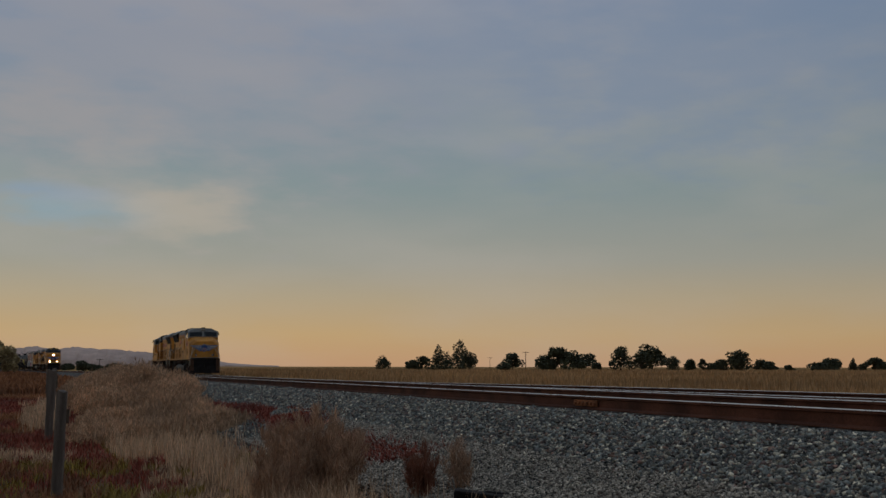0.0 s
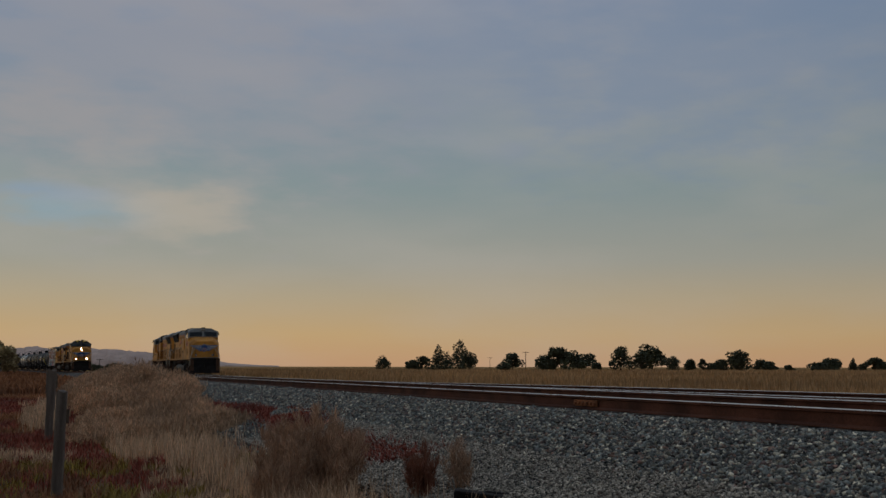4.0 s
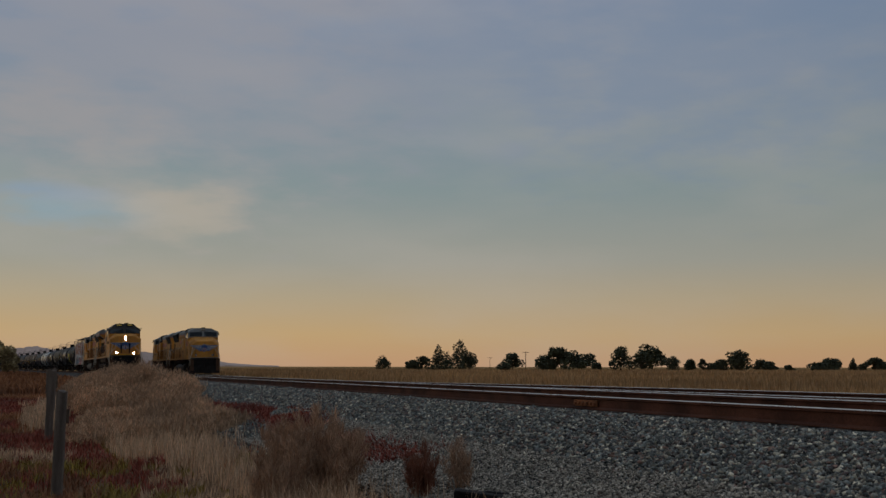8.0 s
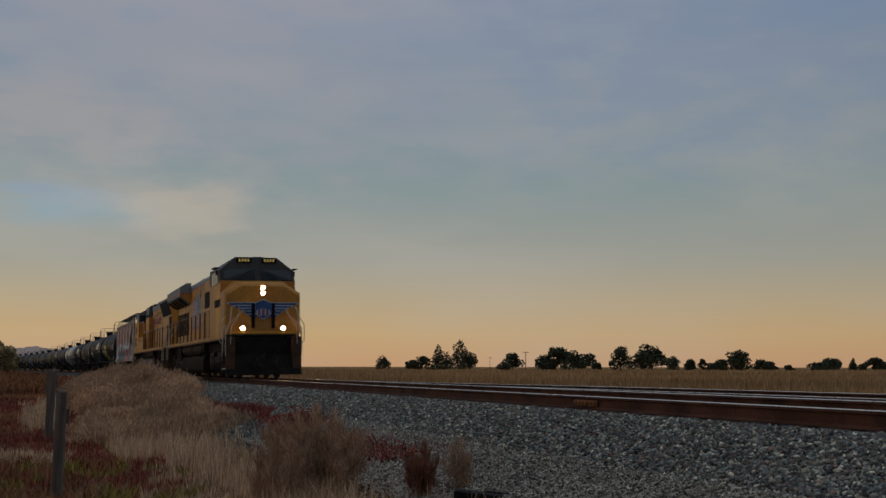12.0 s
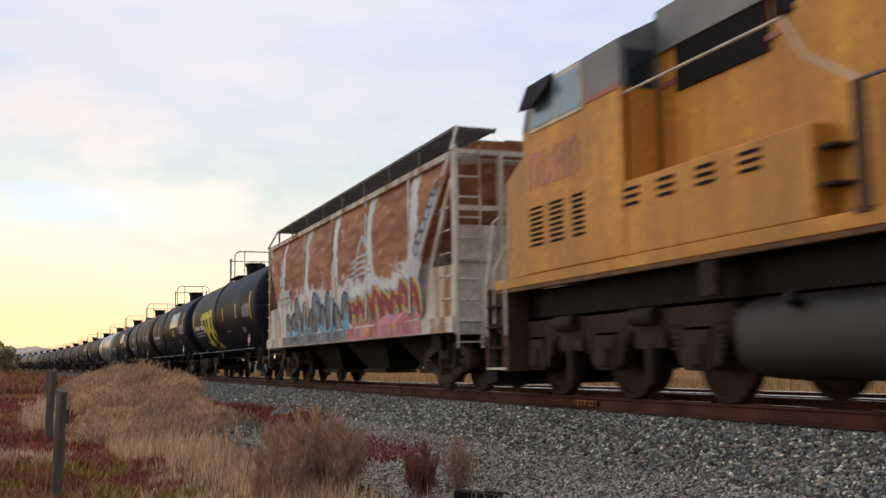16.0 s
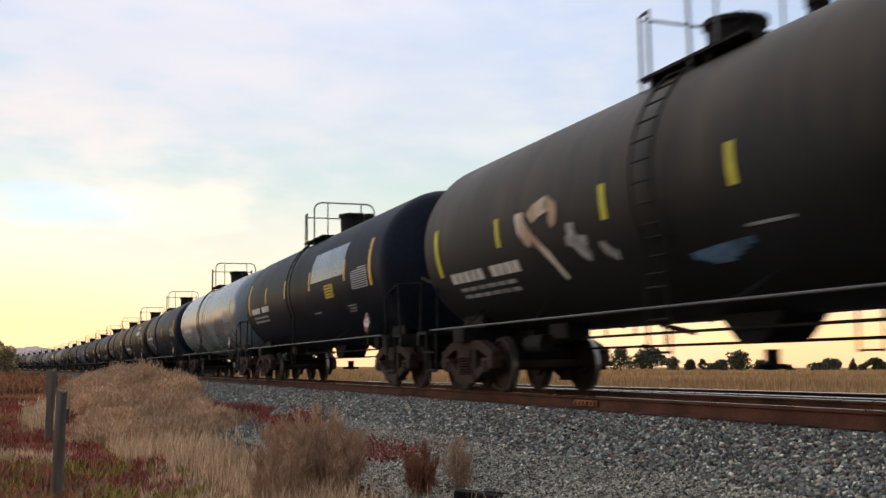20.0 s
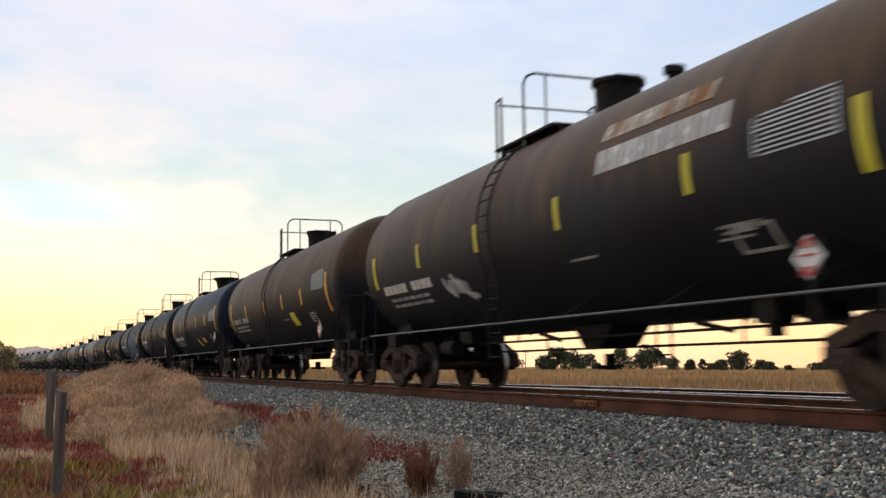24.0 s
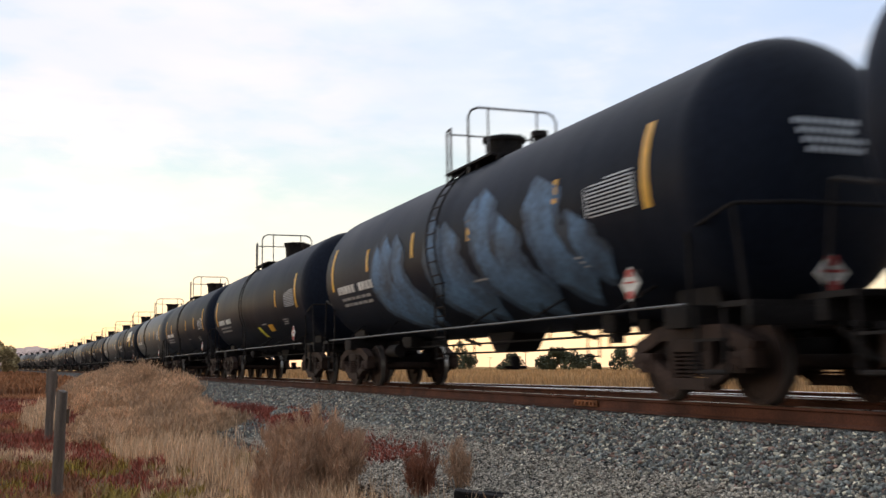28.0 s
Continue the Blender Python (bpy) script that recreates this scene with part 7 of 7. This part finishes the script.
# ---------------------------------------------------------------- ballast stones
def stone_shapes(r, kinds=14):
    out = []
    base = np.array([(1, 0, 0), (-1, 0, 0), (0, 1, 0), (0, -1, 0), (0, 0, 1), (0, 0, -1)], float)
    faces = np.array([(0, 2, 4), (2, 1, 4), (1, 3, 4), (3, 0, 4), (2, 0, 5), (1, 2, 5), (3, 1, 5), (0, 3, 5)])
    for _ in range(kinds):
        out.append((base * (0.75 + 0.5 * r.random((len(base), 1))) + r.normal(size=base.shape) * 0.28) * np.array([1.0, 0.8 + 0.3 * r.random(), 0.62 + 0.25 * r.random()]))
    return out, faces


def ballast():
    r = np.random.default_rng(2)
    shapes, faces = stone_shapes(r)
    n = 190000
    y = 4.5 + 56 * r.random(n) ** 2.1
    w = np.where(r.random(n) < 0.96, 2.3 + 4.5 * r.random(n) ** 0.85, 6.7 + 6.5 * r.random(n))
    keep = (w > 2.75 + 0.5 * r.random(n)) & ~((np.abs(w - 7.2) < 0.15) | (np.abs(w - 8.72) < 0.15))
    y, w = y[keep], w[keep]
    x = w + np.array([bend(v) for v in y])
    z = sheet_z(zip(x, y))
    n = len(x)
    size = (0.0105 + 0.016 * r.random(n) ** 2) * (1 + 0.012 * y) * np.where(w < 4.2, 0.8, 1.0)
    a = r.random(n) * 2 * np.pi
    tilt = r.normal(size=n) * 0.5
    kind = r.integers(0, len(shapes), n)
    sh = np.array(shapes)[kind]
    ca, sa, ct, st = np.cos(a)[:, None], np.sin(a)[:, None], np.cos(tilt)[:, None], np.sin(tilt)[:, None]
    X, Y, Z = sh[..., 0], sh[..., 1], sh[..., 2]
    Y, Z = Y * ct - Z * st, Y * st + Z * ct
    X, Y = X * ca - Y * sa, X * sa + Y * ca
    v = np.stack([X, Y, Z], 2) * size[:, None, None] + np.stack([x, y, z + size * 0.35], 1)[:, None]
    f = (faces[None] + (np.arange(n) * sh.shape[1])[:, None, None]).reshape(-1, 3)
    bed = tagged(stuff_mesh("ballast", v.reshape(-1, 3), f, M["stone"]), "loose grey crushed-stone ballast sloping from the rails", "ballast", kind="stuff")
    # finer grit at the foot of the slope
    k = 42000
    gy = 5.5 + 12 * r.random(k) ** 1.4
    gw = 3.0 + 1.75 * r.random(k) ** 1.2
    gs = 0.006 + 0.007 * r.random(k)
    gv = (np.array(shapes)[r.integers(0, len(shapes), k)] * gs[:, None, None]) + np.stack([gw + np.array([bend(q) for q in gy]), gy, sheet_z(zip(gw, gy)) + 0.02 + gs], 1)[:, None]
    gf = (faces[None] + (np.arange(k) * 6)[:, None, None]).reshape(-1, 3)
    tagged(stuff_mesh("grit", gv.reshape(-1, 3), gf, M["grit"]), "fine tan grit among the foot stones", "gravel", kind="stuff")
    # the loose stones nearest to the eye, one by one
    meshes = []
    for s in shapes:
        me = bpy.data.meshes.new("stone")
        me.from_pydata([tuple(p) for p in s], [], [tuple(q) for q in faces])
        me.materials.append(M["stone"])
        meshes.append(me)
    for i in range(300):
        yy = 5.6 + 4.6 * r.random()
        ww = 3.9 + 1.9 * r.random()
        s = 0.014 + 0.018 * r.random()
        ob = new("stone", meshes[i % len(meshes)])
        ob.parent = bed
        ob.location = (ww, yy, ground_z(ww, yy) + s * 0.6)
        ob.scale = (s, s, s)
        ob.rotation_euler = (r.normal() * 0.4, r.normal() * 0.4, r.random() * 6.28)
    return bed


def trackside_bits():
    t = tagged(link("broken_tie", boxes(((0, 0, 0.04), (0.46, 0.12, 0.07)), ((0.14, 0.05, 0.06), (0.22, 0.06, 0.05)), bevel=0.02), M["under"]), "dark splintered piece of old tie lying on the stones", "wood")
    t.location, t.rotation_euler = (3.45, 8.25, ground_z(3.45, 8.25) + 0.02), (0.1, 0.12, radians(-24))
    s = tagged(link("stick", rods([(0, 0, 0), (0.16, 0.05, 0.03), (0.3, 0.04, 0.02)], 0.012), M["straw"]), "pale broken stick on the stones", "stick")
    s.location = (2.72, 8.25, ground_z(2.72, 8.25) + 0.04)
    # joint bars on the near rail, with their bolts
    for sy in (13.2, -1.0):
        m = track_pose(line_main, sy)
        j = tagged(new("joint_bar"), "orange-rusted joint bar bolted to the rail", "joint bar", "joint bars")
        j.matrix_basis = m
        part("plate", boxes(((-0.752 - 0.04, 0, -0.10), (0.03, 0.66, 0.085)), ((-0.752 + 0.04, 0, -0.10), (0.03, 0.66, 0.085)), bevel=0.008), M["joint"], j)
        for k in range(6):
            part("bolt", rod(bmesh.new(), (-0.752 - 0.055, -0.28 + k * 0.112, -0.1), (-0.752 - 0.085, -0.28 + k * 0.112, -0.1), 0.022, 6), M["joint"], j)


M["joint"] = material("fresh_rust", (0.26, 0.095, 0.035), 0.9, 0.1, 0.4, 8, 50, 0.4)


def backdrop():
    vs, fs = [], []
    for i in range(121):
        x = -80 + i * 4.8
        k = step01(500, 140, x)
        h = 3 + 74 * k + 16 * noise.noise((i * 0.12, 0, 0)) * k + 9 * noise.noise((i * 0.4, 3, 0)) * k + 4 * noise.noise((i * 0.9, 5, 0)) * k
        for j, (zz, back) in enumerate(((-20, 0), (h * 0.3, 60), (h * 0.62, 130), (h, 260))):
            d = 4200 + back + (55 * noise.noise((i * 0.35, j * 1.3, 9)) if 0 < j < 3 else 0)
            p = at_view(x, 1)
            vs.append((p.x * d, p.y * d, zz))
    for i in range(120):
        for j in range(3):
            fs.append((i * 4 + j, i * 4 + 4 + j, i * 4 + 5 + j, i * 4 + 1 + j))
    return tagged(mesh_object("backdrop_hills", vs, fs, M["hill"]), "far hills along the horizon, their pink evening haze painted in", "hills", kind="structure")


backdrop()

# ---------------------------------------------------------------- the train, from its leading end
train = []
L = 18.21
train.append((ge_locomotive(), -34.45, False))
second = emd_locomotive("faded yellow freight locomotive running long hood first behind the leader", True)
train.append((second, -12.28, True))
train.append((hopper_car(), 7.4, False))

CARS = [
    dict(label="black tank car with tall lemon yellow graffiti letters", paint="black", top=-1.16, dome=0.6, extra=yellow_graffiti, blue=True, marks_a=-17, stripe_at=(-4.15, -1.26, 1.6, 4.58), data_top=2.0),
    dict(label="black tank car with a pale blank lettering panel", paint="black", top=-0.25, extra=lambda t: white_panel(t, -2.85), stripe_at=(-5.0, -1.6, 1.7, 4.24), stripe_a=(-6, 12), long_a=(-15, 22), end_sign=True, marks_a=-15, blue=True, sign_at=(-6.82, 1.39)),
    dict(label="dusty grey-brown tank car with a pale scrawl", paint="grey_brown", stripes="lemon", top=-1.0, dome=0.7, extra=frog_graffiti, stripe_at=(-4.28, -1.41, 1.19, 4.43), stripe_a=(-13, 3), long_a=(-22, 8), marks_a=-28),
    dict(label="black tank car with a pale blank lettering panel", paint="black", top=-0.5, extra=white_panel, stripe_at=(-4.96, -1.52, 1.49, 4.26), stripe_a=(-6, 12), long_a=(-15, 22), marks_a=-15),
    dict(label="glossy silver-blue tank car with worn lettering", paint="silver", top=-0.3, dome=0.3, extra=smear_graffiti, stripe_at=(), marks_a=-17),
    dict(label="dark blue tank car with a ragged white tag", paint="navy", extra=navy_graffiti, stripe_at=(4.94, 1.74, -1.36), marks_a=-13),
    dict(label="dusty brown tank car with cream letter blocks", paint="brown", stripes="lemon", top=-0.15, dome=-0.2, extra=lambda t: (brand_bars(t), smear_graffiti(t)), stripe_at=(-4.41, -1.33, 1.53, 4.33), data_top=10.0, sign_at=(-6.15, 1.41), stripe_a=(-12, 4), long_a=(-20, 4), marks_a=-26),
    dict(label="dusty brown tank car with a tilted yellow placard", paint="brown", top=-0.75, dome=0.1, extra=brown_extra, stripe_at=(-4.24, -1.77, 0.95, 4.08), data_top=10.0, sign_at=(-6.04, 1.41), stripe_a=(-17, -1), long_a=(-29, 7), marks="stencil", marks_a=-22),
    dict(label="blue-black tank car with a wide flared manway", paint="navy", top=0.3, extra=black_yellow, flare=True, stripe_at=(-4.28, -1.45, 1.84, 4.49), data_top=9.0, sign_at=(-6.56, 1.72), stripe_a=(-12, 5), long_a=(-22, 14), marks="stencil", marks_a=-28),
    dict(label="plain black tank car with yellow reflective tape", paint="black", top=-1.1, dome=0.4, stripe_at=(-4.50, -1.49, 1.53, 4.46), sign_at=(-6.47, 1.39), stripe_a=(-12, 5), long_a=(-19, 16), marks_a=-18, blue=True),
    dict(label="black tank car with faded pale blue graffiti strokes", paint="black", top=-1.2, dome=0.6, extra=blue_graffiti, data_top=5.0, stripe_at=(-4.71, -1.61, 1.22, 4.18), stripe_a=(-4, 13), long_a=(-13, 24), end_sign=True, marks_a=-17),
    dict(label="black tank car with two small yellow placards", paint="black", extra=black_yellow, stripe_at=(-4.3,), marks_a=-18),
    dict(label="dusty black tank car with yellow reflective tape", paint="black", marks_a=-18),
    dict(label="slate grey tank car with yellow reflective tape", paint="slate", marks_a=-18),
    dict(label="black tank car with a pale blank lettering panel", paint="black", top=-0.5, extra=white_panel, marks_a=-15),
]
SEQ = list(range(15)) + [13, 12, 9, 13, 12, 5, 13, 9, 12, 13, 9, 12, 13, 9, 12]
built = {}
for k, which in enumerate(SEQ):
    if which in built:
        c = copy_thing(built[which], Matrix())
    else:
        c = built[which] = tank_car(**CARS[which])
    train.append((c, 16.0 + L * (k + 0.5), False))

# two locomotives standing on the siding
parked = emd_locomotive("parked yellow locomotive standing unlit on the siding", False)
parked.matrix_basis = track_pose(line_siding, 118.5)
copy_thing(parked, track_pose(line_siding, 140.9, True))

ballast()
trackside_bits()
build_track(line_main, "track_main", "rusty running rails on weathered ties in grey ballast")
build_track(line_siding, "track_siding", "second pair of rails beside the running track")


def run(t):
    """Metres that the train has gone past its place at 17 s."""
    return 17.1515 * (t - 17) + 0.01135 * (t - 17) ** 2


def motions():
    at = {}
    for car, q, turned in train:
        at[car] = (q, turned)
        walk(car, [(t / 2, track_pose(line_main, q - run(t / 2), turned)) for t in range(0, 57)])
    # wheels roll while they pass before the eye
    for car, wheel, y, (x0, y0, z0), r in WHEELS:
        if car not in at:
            continue
        q, turned = at[car]
        s = -1 if turned else 1
        rows, first = [], True
        ticks = [i / FPS for i in range(0, 28 * FPS + 1) if -9 < q + s * y - run(i / FPS) < 45]
        if not ticks:
            continue
        if ticks[0] > 0:
            rows.append((0, pose(x0, y0, z0)))
        for t in ticks:
            rows.append((t, pose(x0, y0, z0, s * math.degrees((run(t) - run(ticks[0])) / r))))
        if ticks[-1] < 28:
            rows.append((28, rows[-1][1]))
        walk(wheel, rows)


motions()
